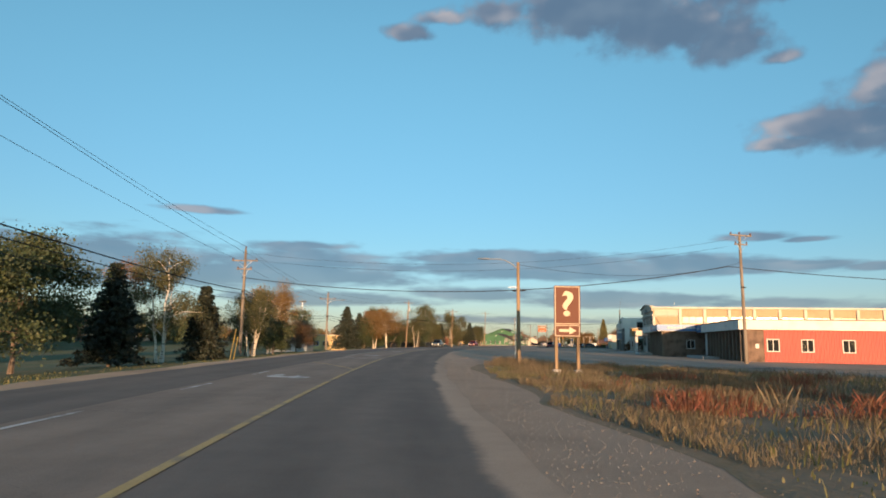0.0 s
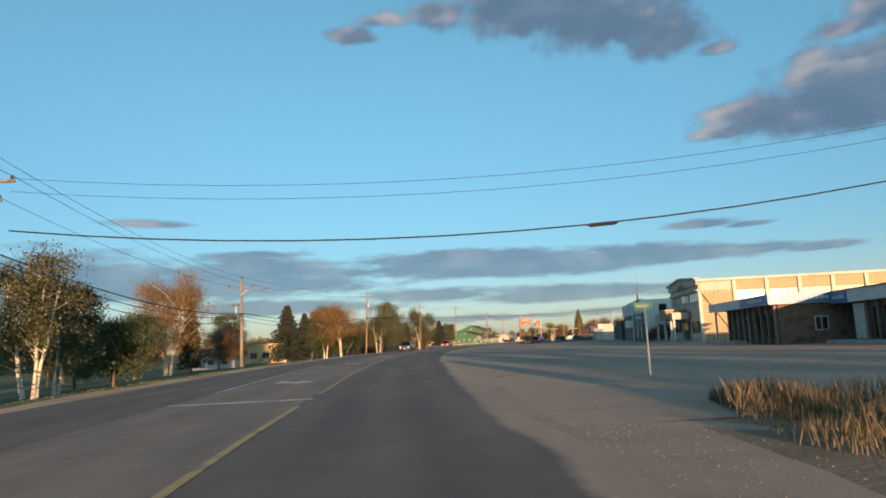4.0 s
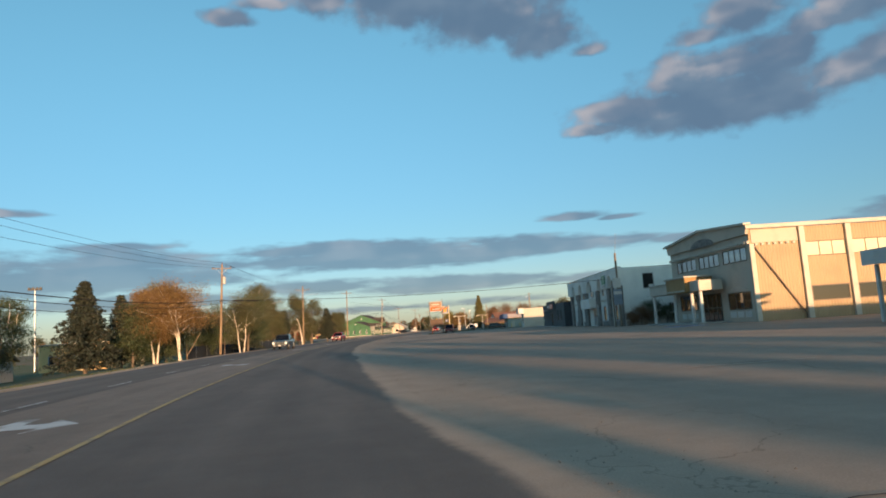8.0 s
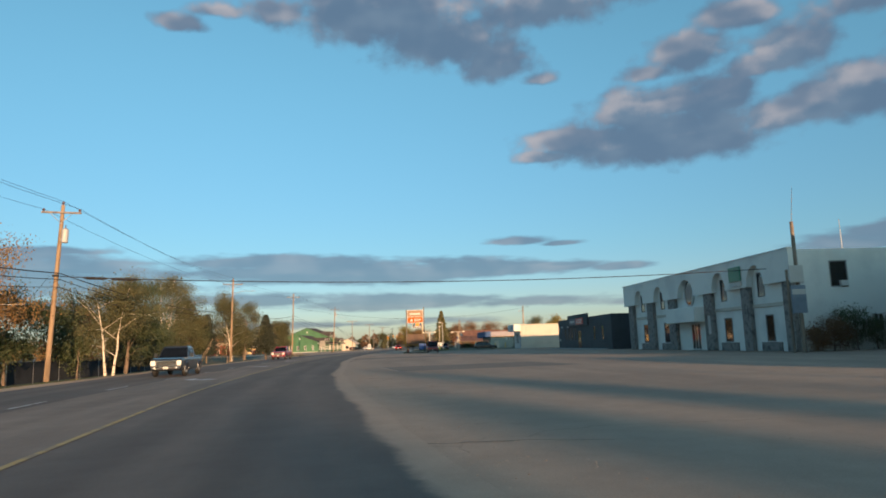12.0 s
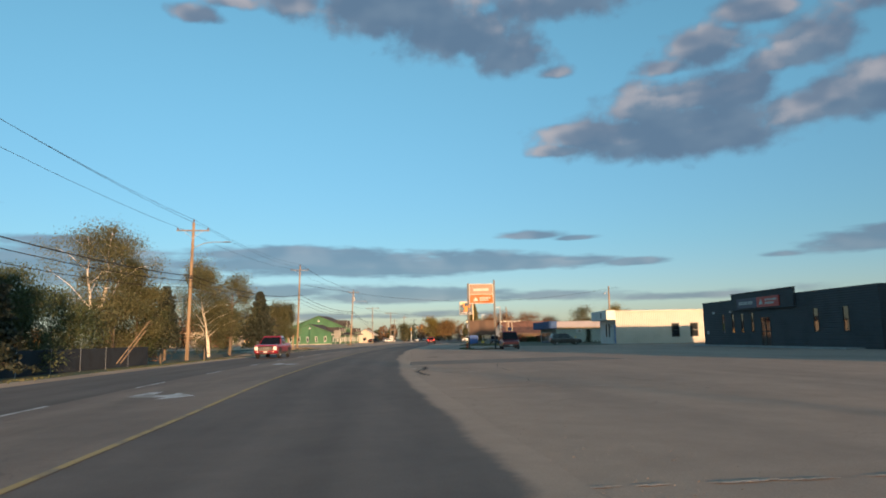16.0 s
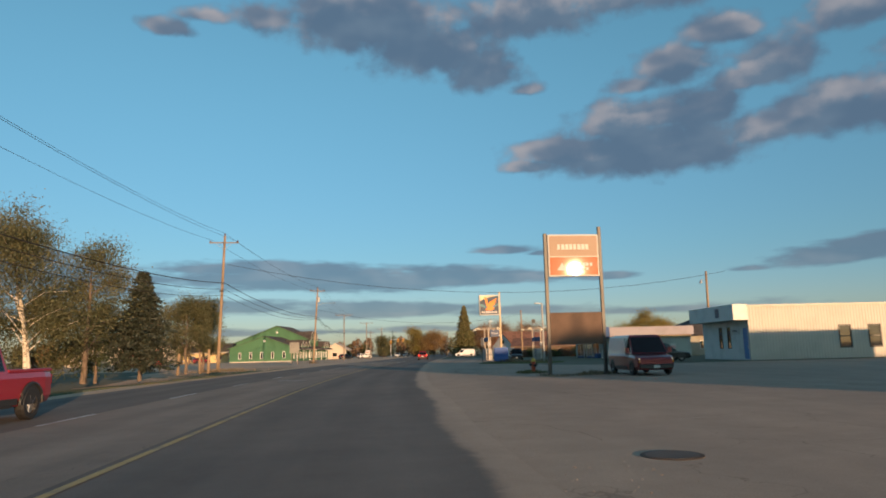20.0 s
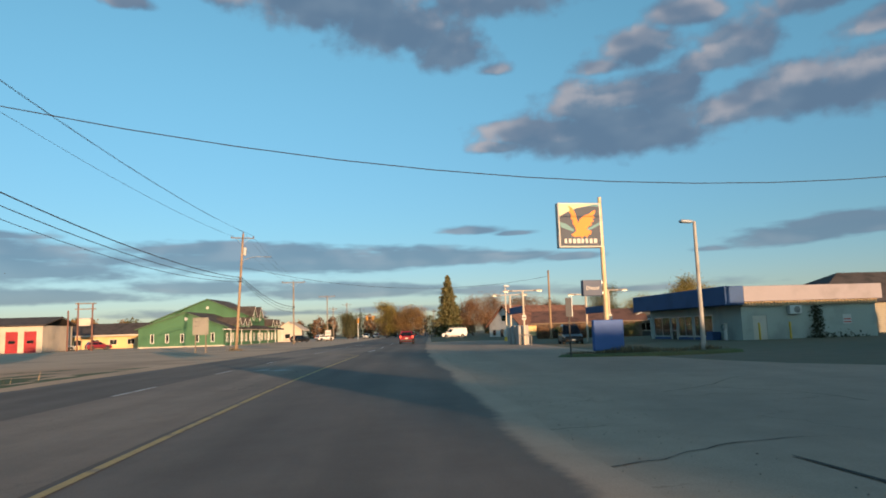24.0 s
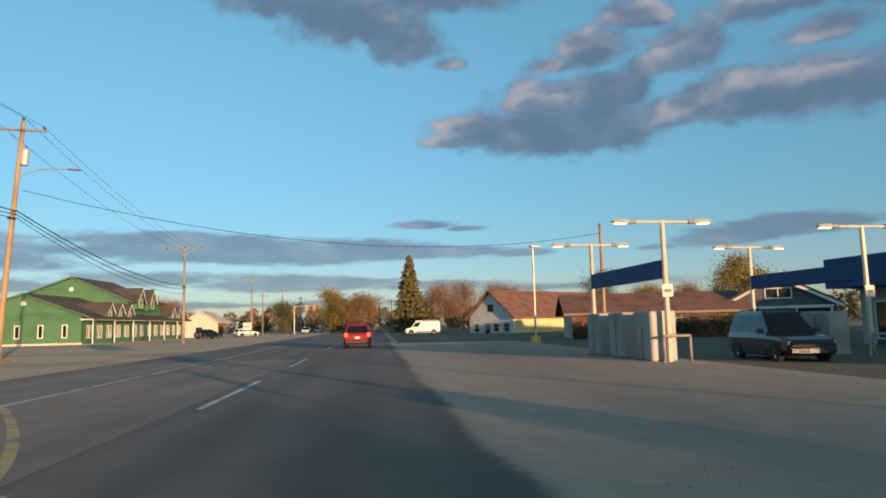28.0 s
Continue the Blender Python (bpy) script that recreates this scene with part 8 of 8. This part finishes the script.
b = thing("grey_cottage", pose(100.6, 325.6, -0.3, 0, 0, 33), "dark grey cottage with white trim beyond the pumps", "house")
FACE = face_west(0, CW)
SLATE_SIDING = surface("slate_siding", (0.10, 0.115, 0.125), 0.8, vary=0.1, bump=0.4, ribs=(0.15, 2))
part("front_wall", wall_mesh(CW, 3.0, 0.2, [(0.9, 2.6, 0.9, 2.2), (3.9, 4.9, 0.06, 2.15), (6.0, 7.9, 0.9, 2.2)], FACE), SLATE_SIDING, b)
for x0, x1 in ((0.9, 2.6), (6.0, 7.9)):
    window(b, FACE, x0, x1, 0.9, 2.2, 2, 1, WHITE, bar=0.12)
part("door", box(0.06, 0.12, CW - 4.9, CW - 3.9, 0.06, 2.15), WHITE, b)
part("gable_top", prism([(0, 3), (CW, 3), (CW / 2, 5.3)], 0.2, None, FACE), SLATE_SIDING, b)
window(b, face_west(-0.03, CW), 3.3, 5.5, 3.35, 4.35, 2, 1, WHITE, bar=0.12)
part("porch_beam", box(-1.7, -0.003, 0.2, CW - 0.2, 2.45, 2.7, bevel=0.02), WHITE, b, "white porch beam")
for y in (0.4, 3.0, 5.8, CW - 0.4):
    part("porch_post", box(-1.6, -1.45, y - 0.08, y + 0.08, 0, 2.45), WHITE, b)
part("barge_board", prism([(-0.6, 2.7), (CW / 2, 5.35), (CW + 0.6, 2.7), (CW + 0.6, 2.45), (CW / 2, 5.1), (-0.6, 2.45)], 0.06, None, face_west(-0.66, CW)), WHITE, b)
part("gable_roof", prism([(-0.6, 2.7), (CW / 2, 5.35), (CW + 0.6, 2.7), (CW + 0.6, 2.9), (CW / 2, 5.6), (-0.6, 2.9)], 10, None, pose(-0.6, CW, 0, 0, 0, -90)), SHINGLE, b)
part("side_wall", box(0.2, 9, 0, 0.2, 0, 3), SLATE_SIDING, b)
part("side_wall", box(0.2, 9, CW - 0.2, CW, 0, 3), SLATE_SIDING, b)

# ---- left of the road: green inn, motel, fire hall, park sheds ----
INN = pose(28.0, 395.5, -0.1, 0, 0, -23.5)
b = thing("green_inn", INN, "long green clapboard inn with white windows and dormers", "inn")
GREEN_TRIM = surface("dark_green_trim", (0.06, 0.12, 0.065), 0.6, vary=0.1, bump=0.1)
W, L, E, A = 16.6, 41.0, 3.9, 6.65
south = [(x - 0.36, x + 0.36, 0.95, 2.7) for x in (2.7, 5.6, 8.5, 11.4, 14.4)]
part("gable_wall", wall_mesh(W, E, 0.2, south, face_south()), GREEN_SIDING, b)
part("gable_top", prism([(0, E), (W, E), (9.2, A)], 0.2), GREEN_SIDING, b)
for x0, x1, z0, z1 in south:
    window(b, face_south(), x0, x1, z0, z1, 1, 1, WHITE, bar=0.13)
part("base_board", box(-0.05, W + 0.05, -0.06, -0.003, 0, 0.32), BEIGE_TRIM, b, "pale base board")
part("rake_board", prism([(-0.5, E - 0.35), (9.2, A - 0.1), (9.2, A + 0.18), (-0.5, E - 0.1)], 0.1, None, pose(0, -0.45, 0)), GREEN_TRIM, b)
part("rake_board", prism([(9.2, A - 0.1), (W + 0.9, E - 0.4), (W + 0.9, E - 0.15), (9.2, A + 0.18)], 0.1, None, pose(0, -0.45, 0)), GREEN_TRIM, b)
part("round_vent", tube([(9.2, -0.06, 5.5), (9.2, -0.003, 5.5)], 0.32, 16), WHITE, b, "round white gable vent")
EM = pose(W, 0, 0, 0, 0, 90)
east = []
for k in range(13):
    y = 1.2 + k * 3.05
    east += [(y, y + 0.65, 0.8, 2.6), (y + 0.95, y + 1.6, 0.8, 2.6)]
part("road_wall", wall_mesh(L, E, 0.2, east, EM), GREEN_SIDING, b)
for x0, x1, z0, z1 in east:
    window(b, EM, x0, x1, z0, z1, 1, 1, WHITE, bar=0.12)
for k in range(7):
    part("porch_post", box(W + 1.2, W + 1.32, 0.1 + k * 6.7, 0.22 + k * 6.7, 0, E - 0.7), WHITE, b)
part("porch_eave", box(W - 0.1, W + 1.5, -0.4, L + 0.3, E - 0.7, E - 0.5), WHITE, b)
part("walk", box(W + 0.003, W + 1.5, 0, L, -0.05, 0.12), CONCRETE, b)
part("low_roof", prism([(-0.6, E - 0.35), (9.2, A), (W + 1.6, E - 0.62), (W + 1.6, E - 0.42), (9.2, A + 0.22), (-0.6, E - 0.15)], L + 0.6, None, pose(0, -0.4, 0)), SHINGLE, b, "dark shingle roof")
part("far_wall", box(0, W, L - 0.2, L, 0, E), GREEN_SIDING, b)
part("back_wall", box(0, 0.2, 0.2, L - 0.2, 0, E), GREEN_SIDING, b)
# upper storey across the middle
y0, y1, e2, a2, xr = 15.5, 30.0, 6.3, 9.9, 7.8
part("upper_gable", prism([(-4.0, 4.0), (16.2, 4.0), (16.2, e2), (xr, a2), (-4.0, e2 - 0.8)], 0.25, None, pose(0, y0, 0)), GREEN_SIDING, b)
part("upper_rake", prism([(-4.6, e2 - 1.0), (xr, a2 + 0.02), (xr, a2 + 0.28), (-4.6, e2 - 0.75)], 0.1, None, pose(0, y0 - 0.4, 0)), GREEN_TRIM, b)
part("upper_rake", prism([(xr, a2 + 0.02), (17.0, e2 - 0.35), (17.0, e2 - 0.1), (xr, a2 + 0.28)], 0.1, None, pose(0, y0 - 0.4, 0)), GREEN_TRIM, b)
part("round_vent", tube([(xr, y0 - 0.06, 8.2), (xr, y0 - 0.003, 8.2)], 0.32, 16), WHITE, b, "round white gable vent")
part("upper_roof", prism([(-4.6, e2 - 1.0), (xr, a2 + 0.05), (17.0, e2 - 0.32), (17.0, e2 - 0.12), (xr, a2 + 0.27), (-4.6, e2 - 0.8)], y1 - y0 + 0.6, None, pose(0, y0 - 0.3, 0)), SHINGLE, b, "dark shingle roof")
part("upper_wall", box(16.0, 16.2, y0 + 0.25, y1, 4.0, e2), GREEN_SIDING, b)


def dormer(y, z, w, h, deep, x):
    d = part("dormer", prism([(0, 0), (w, 0), (w, h * 0.45), (w / 2, h), (0, h * 0.45)], deep, None, pose(x, y, z, 0, 0, 90)), GREEN_SIDING, b, "small gabled dormer")
    part("dormer_roof", prism([(-0.25, h * 0.28), (w / 2, h + 0.02), (w + 0.25, h * 0.28), (w + 0.25, h * 0.42), (w / 2, h + 0.2), (-0.25, h * 0.42)], deep + 0.3, None, pose(x + 0.3, y, z, 0, 0, 90)), SHINGLE, d)
    part("dormer_window", ring_mesh(w * 0.3, w * 0.7, h * 0.08, h * 0.5, 0.08, -0.04, 0.0, pose(x, y, z, 0, 0, 90)), WHITE, d)
    part("dormer_trim", prism([(-0.2, h * 0.25), (w / 2, h - 0.05), (w + 0.2, h * 0.25), (w + 0.2, h * 0.37), (w / 2, h + 0.08), (-0.2, h * 0.37)], 0.06, None, pose(x + 0.32, y, z, 0, 0, 90)), WHITE, d)


for y in (5.0, 8.4, 11.8, 31.0, 34.2, 37.4):
    dormer(y, E - 0.45, 2.2, 2.1, 4.5, W + 0.9)
for y in (17.0, 22.0):
    dormer(y, e2 - 1.3, 3.0, 3.2, 6.0, W + 0.4)

# yellow motel and fire hall
b = thing("yellow_motel", pose(6.0, 424, -0.1, 0, 0, -19), "long low yellow motel with a brown roof", "motel")
part("front_wall", wall_mesh(24, 3.2, 0.2, [(1.5 + 3.8 * k, 3.1 + 3.8 * k, 0.9, 2.1) for k in range(6)], face_south()), YELLOW_STUCCO, b)
for k in range(6):
    window(b, face_south(), 1.5 + 3.8 * k, 3.1 + 3.8 * k, 0.9, 2.1, 2, 1, WHITE)
part("motel_roof", prism([(-1.2, 2.9), (5, 5.4), (11.2, 2.9), (11.2, 3.1), (5, 5.7), (-1.2, 3.1)], 25, None, pose(-0.5, 10, 0, 0, 0, -90)), SHINGLE, b)
part("side_wall", box(0, 0.2, 0.2, 10, 0, 3.0), YELLOW_STUCCO, b)
part("fascia", box(-0.5, 24.5, -1.4, -1.2, 2.75, 3.1), CREAM, b)
b = thing("fire_hall", pose(-10.35, 398, -0.15, 0, 0, -17), "white fire hall with red overhead doors", "fire hall")
part("front_wall", wall_mesh(24, 4.9, 0.25, [(14.7, 16.8, 0.05, 3.9), (17.8, 19.9, 0.05, 3.9), (20.9, 23.0, 0.05, 3.9), (4, 5.5, 1.2, 2.6), (7.5, 8.6, 0.05, 2.3)], face_south()), CREAM, b)
DOOR_RED = surface("dark_red_door", (0.30, 0.025, 0.03), 0.5, vary=0.1, bump=0.05)
for x in (14.7, 17.8, 20.9):
    d = part("overhead_door", box(x, x + 2.1, 0.08, 0.14, 0.05, 3.9), DOOR_RED, b, "red overhead door")
    for z in (0.85, 1.65, 2.45, 3.2):
        part("door_rib", box(x, x + 2.1, 0.06, 0.079, z, z + 0.06), DOOR_RED, d)
    part("door_window", box(x + 0.5, x + 1.6, 0.05, 0.078, 1.8, 2.3), DARK_GLASS, d)
window(b, face_south(), 4, 5.5, 1.2, 2.6, 2, 1, BROWN_TRIM)
window(b, face_south(), 7.5, 8.6, 0.05, 2.3, 1, 1, BROWN_TRIM)
part("side_wall", box(23.75, 24.0, 0.25, 12, 0, 4.9), CREAM, b)
part("hall_roof", prism([(-0.7, 4.85), (6, 6.3), (12.7, 4.85), (12.7, 5.05), (6, 6.6), (-0.7, 5.05)], 25.4, None, pose(-0.7, 12, 0, 0, 0, -90)), SHINGLE, b)
b = thing("cream_annex", pose(60.5, 436, -0.1, 0, 0, -22), "small cream gabled annex beyond the inn", "building")
part("annex_wall", wall_mesh(7, 3.2, 0.2, [(2.5, 4.0, 0.9, 2.2)], face_south()), CREAM, b)
part("gable_top", prism([(0, 3.2), (7, 3.2), (3.5, 5.2)], 0.2), CREAM, b)
window(b, face_south(), 2.5, 4.0, 0.9, 2.2, 1, 1, WHITE)
part("annex_roof", prism([(-0.5, 2.9), (3.5, 5.2), (7.5, 2.9), (7.5, 3.1), (3.5, 5.45), (-0.5, 3.1)], 10, None, pose(0, -0.4, 0)), CREAM, b)
# steel frame with a hose rack beside the fire hall
s = thing("pole_frame", pose(16.5, 391, -0.1, 0, 0, -18), "three brown poles joined by cross bars", "pole frame")
for x, h in ((0, 7.4), (1.7, 8.8), (4.2, 8.6)):
    part("post", tube([(x, 0, 0), (x, 0, h)], [0.16, 0.13], 8), surface("brown_post", (0.17, 0.08, 0.06), 0.8, vary=0.15, bump=0.2), s)
for z in (7.6, 8.6):
    part("cross_bar", box(1.2, 4.8, -0.1, 0.1, z - 0.09, z + 0.09), POLE_GREY, s)
part("board", box(2.0, 4.0, -0.25, -0.12, 4.6, 5.9), BEIGE_TRIM, s)

# park side sheds and fence
b = thing("white_shed", pose(-39.5, 166, -1.7, 0, 0, -5), "long white shed with a dark roof beyond the lawn", "shed")
part("front_wall", wall_mesh(8.5, 2.6, 0.15, [(1 + 2.5 * k, 2.2 + 2.5 * k, 0.9, 1.9) for k in range(3)], face_south()), WHITE, b)
for k in range(3):
    window(b, face_south(), 1 + 2.5 * k, 2.2 + 2.5 * k, 0.9, 1.9, 1, 1, WHITE)
part("shed_roof", prism([(-0.6, 2.5), (3, 3.8), (6.6, 2.5), (6.6, 2.65), (3, 4.0), (-0.6, 2.65)], 9.6, None, pose(-0.6, 6, 0, 0, 0, -90)), SHINGLE, b)
part("side_wall", box(8.35, 8.5, 0.15, 6, 0, 2.6), WHITE, b)
b = thing("tan_school", pose(-38, 205, -1.6, 0, 0, -6), "low tan building beyond the park trees", "building")
part("front_wall", wall_mesh(16, 4.4, 0.2, [(1.5 + 3 * k, 3.2 + 3 * k, 1.2, 2.6) for k in range(5)], face_south()), YELLOW_STUCCO, b)
for k in range(5):
    window(b, face_south(), 1.5 + 3 * k, 3.2 + 3 * k, 1.2, 2.6, 2, 1, BLUE_SIGN)
part("side_wall", box(15.8, 16, 0.2, 10, 0, 4.4), YELLOW_STUCCO, b)
part("flat_roof", box(-0.3, 16.3, -0.3, 10, 4.4, 4.65), BEIGE_TRIM, b)
NAVY_FENCE = surface("dark_navy_screen", (0.018, 0.024, 0.034), 0.8, vary=0.15, scale=0.8, bump=0.2)
f = thing("screen_fence", pose(0, 0, 0), "dark navy windscreen fence beside the birches", "fence")
for k in range(12):
    a, q = at_road(186 + k * 4.6, -23.5), at_road(190.6 + k * 4.6, -23.5)
    ang = math.degrees(math.atan2(q.y - a.y, q.x - a.x))
    part("fence_panel", box(0.05, (q - a).length - 0.03, -0.02, 0.02, 0.05, 2.0, None, pose(a.x, a.y, lawn_z(a.y, -23.5), 0, 0, ang)), NAVY_FENCE, f)
    part("fence_post", tube([(a.x, a.y, lawn_z(a.y, -23.5) - 0.1), (a.x, a.y, lawn_z(a.y, -23.5) + 2.1)], 0.04, 6), GALV, f)
s = thing("floodlight_mast", pose(-43.5, 221, -1.75), "tall floodlight mast beyond the park", "light mast")
part("mast", tube([(0, 0, 0), (0, 0, 15.4)], [0.16, 0.1], 8), GALV, s)
part("lamp_bar", box(-1.2, 1.2, -0.1, 0.1, 15.3, 15.6), STEEL_DARK, s)
for k in range(4):
    part("floodlight", box(-1.15 + 0.65 * k, -0.7 + 0.65 * k, -0.35, -0.05, 15.35, 15.85, bevel=0.03), STEEL_DARK, s)

# far junction: traffic lights, poles and signs
s = thing("traffic_light", pose(84.5, 440, 0, 0, 0, -21), "yellow traffic signals on a pole at the junction", "traffic light")
part("post", tube([(0, 0, 0), (0, 0, 6.4)], [0.13, 0.1], 8), GALV, s)
part("mast_arm", tube([(0, 0, 6.2), (4.6, 0, 6.5)], 0.06, 6), GALV, s)
for x in (0.0, 2.6, 4.4):
    h = part("signal_head", box(x - 0.22, x + 0.22, -0.45, -0.12, 4.6 if x == 0 else 5.3, 5.8 if x == 0 else 6.5, bevel=0.03), surface("amber_signal_case", (0.62, 0.30, 0.04), 0.5, vary=0.06), s, "amber signal case")
    for k in range(3):
        z = (4.8 if x == 0 else 5.5) + 0.36 * k
        part("signal_lens", tube([(x, -0.46, z), (x, -0.452, z)], 0.13, 10), BLACK, h)
s = thing("white_notice", pose(66, 402, 0, 0, 0, -20), "white notice board on posts", "notice board")
for x in (0.1, 1.2):
    part("post", box(x, x + 0.1, 0, 0.1, -0.1, 2.4), POLE_GREY, s)
nb = part("board", box(0, 1.3, -0.06, -0.003, 1.3, 2.5), SIGN_WHITE, s)
bars(nb, pose(0, -0.06, 0), 0.15, 1.1, 1.8, 2.0, 3, PANEL_RED, 51)
for x, y, h in ((110, 452, 9), (121, 470, 9), (132, 498, 10), (79, 447, 9.5)):
    wood_pole(x, y, h, -21, mat=POLE_GREY, label="distant wooden utility pole", arm_w=2.2)

# ---- grass and weeds ----
def blades(name, places, h, material, seed, label, category="grass", lean=0.35, width=0.02):
    rng = np.random.default_rng(seed)
    n = len(places)
    a = rng.uniform(0, 6.28, n)
    tuft = np.array([noise.noise((p[0] * 0.45, p[1] * 0.45, seed)) for p in places])
    hh = h * rng.uniform(0.35, 1.2, n) * np.clip(0.75 + 1.3 * tuft, 0.25, 1.7)
    d = np.stack([np.cos(a), np.sin(a), np.zeros(n)], 1)
    tip = places + d * (hh * lean * rng.uniform(0.2, 1.2, n))[:, None] + np.array([0, 0, 1]) * hh[:, None]
    side = np.stack([-np.sin(a), np.cos(a), np.zeros(n)], 1) * (width * rng.uniform(0.6, 1.5, n))[:, None]
    mid = (places + tip) / 2 + [0, 0, 0] + np.array([0, 0, 0.1]) * hh[:, None]
    v = np.stack([places - side, places + side, mid + side * 0.7, tip, mid - side * 0.7], 1).reshape(-1, 3)
    me = bpy.data.meshes.new(name)
    me.from_pydata(v.tolist(), [], np.arange(5 * n).reshape(-1, 5).tolist())
    me.materials.append(material)
    return tagged(new(name, me), label, category, kind="stuff")


def scatter(n, y0, y1, lo, hi, seed, z=-0.03, clump=0.0):
    rng = np.random.default_rng(seed)
    out = []
    while len(out) < n:
        y = rng.uniform(y0, y1)
        a, b = (f(y) if callable(f) else f for f in (lo, hi))
        u = rng.random()
        d = a + (b - a) * u
        p = at_road(y, d)
        if clump and noise.noise((p.x * 0.35, p.y * 0.35, seed)) < clump:
            continue
        out.append((p.x, p.y, z + (lawn_z(y, d) if d < -8 else 0)))
    return np.array(out)


near_in = lambda y: 6.5 + wobble(y, 0.6, 0.2, 4) + max(0, y - 34) * 0.13
blades("dry_grass", scatter(60000, -6, 49, near_in, lambda y: min(17, lerp(VERGE_FAR, y)), 1, clump=-0.12), 0.22, DRY_GRASS, 1, "fine dry straw coloured grass on the verge", width=0.0055, lean=0.6)
blades("tall_straw", scatter(6000, -6, 49, lambda y: near_in(y) + 1.2, lambda y: min(20, lerp(VERGE_FAR, y)), 12, clump=0.08), 0.38, DRY_GRASS, 12, "taller pale straw in clumps on the verge", width=0.006, lean=0.5)
blades("dry_grass", scatter(16000, -4, 47, lambda y: min(15, lerp(VERGE_FAR, y) - 1), lambda y: lerp(VERGE_FAR, y), 2), 0.34, DRY_GRASS, 2, "fine dry straw coloured grass on the verge", width=0.012, lean=0.6)
blades("green_grass", scatter(22000, -6, 49, near_in, lambda y: lerp(VERGE_FAR, y), 3), 0.20, GREEN_GRASS, 3, "short green grass among the dry stalks", width=0.012, lean=0.6)
blades("red_weeds", scatter(9000, -4, 32, lambda y: near_in(y) + 1.8, lambda y: min(24, lerp(VERGE_FAR, y)), 4, clump=0.2), 0.36, RED_WEED, 4, "patches of red autumn weeds on the verge", "weeds", lean=0.7, width=0.011)
blades("lamp_grass", scatter(9000, 40, 52, lambda y: 7.2 + abs(y - 46) * 0.3, lambda y: 16 - abs(y - 45) * 0.9, 5), 0.42, DRY_GRASS, 5, "clump of tall golden grass round the lamp pole", width=0.007)
blades("roadside_grass", scatter(26000, 12, 272, lambda y: left_edge(y) - 7, lambda y: left_edge(y) - 0.9, 6, -0.05), 0.12, GREEN_GRASS, 6, "short grass along the road edge", width=0.03)
blades("roadside_straw", scatter(5000, 60, 266, lambda y: left_edge(y) - 2.4, lambda y: left_edge(y) - 0.3, 7, -0.04, 0.05), 0.10, DRY_GRASS, 7, "dry grass along the road edge", width=0.025)
blades("island_weeds", np.array(pl) + np.array([0.0, 0.0, 0.06]), 0.34, DRY_GRASS, 8, "low weeds on the raised island", "weeds", width=0.02)
ring = [(39.3 + 0.7 * math.cos(a) * r, 249 + 0.7 * math.sin(a) * r, -0.02) for a, r in zip(rngw.uniform(0, 6.28, 500), rngw.uniform(0.3, 1.6, 500))]
blades("hydrant_weeds", np.array(ring), 0.22, GREEN_GRASS, 9, "weeds round the hydrant foot", "weeds", width=0.02)
ring = [(39.3 + rngw.uniform(-2.2, 2.2), 243.5 + rngw.uniform(-1, 1), -0.02) for _ in range(900)]
blades("sign_weeds", np.array(ring), 0.2, DRY_GRASS, 10, "dry weeds under the shop sign", "weeds", width=0.02)
ring = [(21.7 + rngw.normal(0, 1.4), 285 + rngw.normal(0, 1.6), -0.02) for _ in range(1200)] + [(39.8 + rngw.normal(0, 0.5), 335.4 + rngw.normal(0, 0.5), -0.02) for _ in range(300)]
blades("pole_weeds", np.array(ring), 0.35, DRY_GRASS, 11, "dry grass round the pole feet", "grass", width=0.02)


def grit(name, n, y0, y1, lo, hi, size, material, seed, label, z):
    """Loose stones along the paving edge: small uneven wedges, joined."""
    rng = np.random.default_rng(seed)
    y = rng.uniform(y0, y1, n)
    d = np.array([right_edge(v) for v in y]) + lo + (hi - lo) * rng.random(n) ** 1.8
    c = np.array([at_road(a, b, z) for a, b in zip(y, d)])
    r = size * rng.uniform(0.35, 1.0, n) ** 2
    a0 = rng.uniform(0, 6.28, n)
    corners = []
    for k in range(4):
        q = r * rng.uniform(0.7, 1.2, n)
        corners.append(c + np.stack([np.cos(a0 + 1.57 * k) * q, np.sin(a0 + 1.57 * k) * q, np.full(n, -0.004)], 1))
    corners.append(c + np.stack([rng.normal(0, 0.2, n) * r, rng.normal(0, 0.2, n) * r, r * rng.uniform(0.4, 0.8, n)], 1))
    v = np.stack(corners, 1).reshape(-1, 3)
    base = np.arange(n)[:, None] * 5
    faces = np.concatenate([base + np.array([[k, (k + 1) % 4, 4]]) for k in range(4)])
    me = bpy.data.meshes.new(name)
    me.from_pydata(v.tolist(), [], faces.tolist())
    me.materials.append(material)
    tagged(new(name, me), label, "gravel", kind="stuff")


STONE = leafage("loose_stone", (0.27, 0.215, 0.17), (0.18, 0.15, 0.125), 0.25)
grit("loose_grit", 12000, 60, 320, -0.2, 2.6, 0.018, STONE, 41, "loose grit washed along the road edge", -0.008)
grit("loose_grit", 7000, -2, 60, 0.2, 3.0, 0.022, STONE, 42, "loose grit on the gravel shoulder", -0.02)
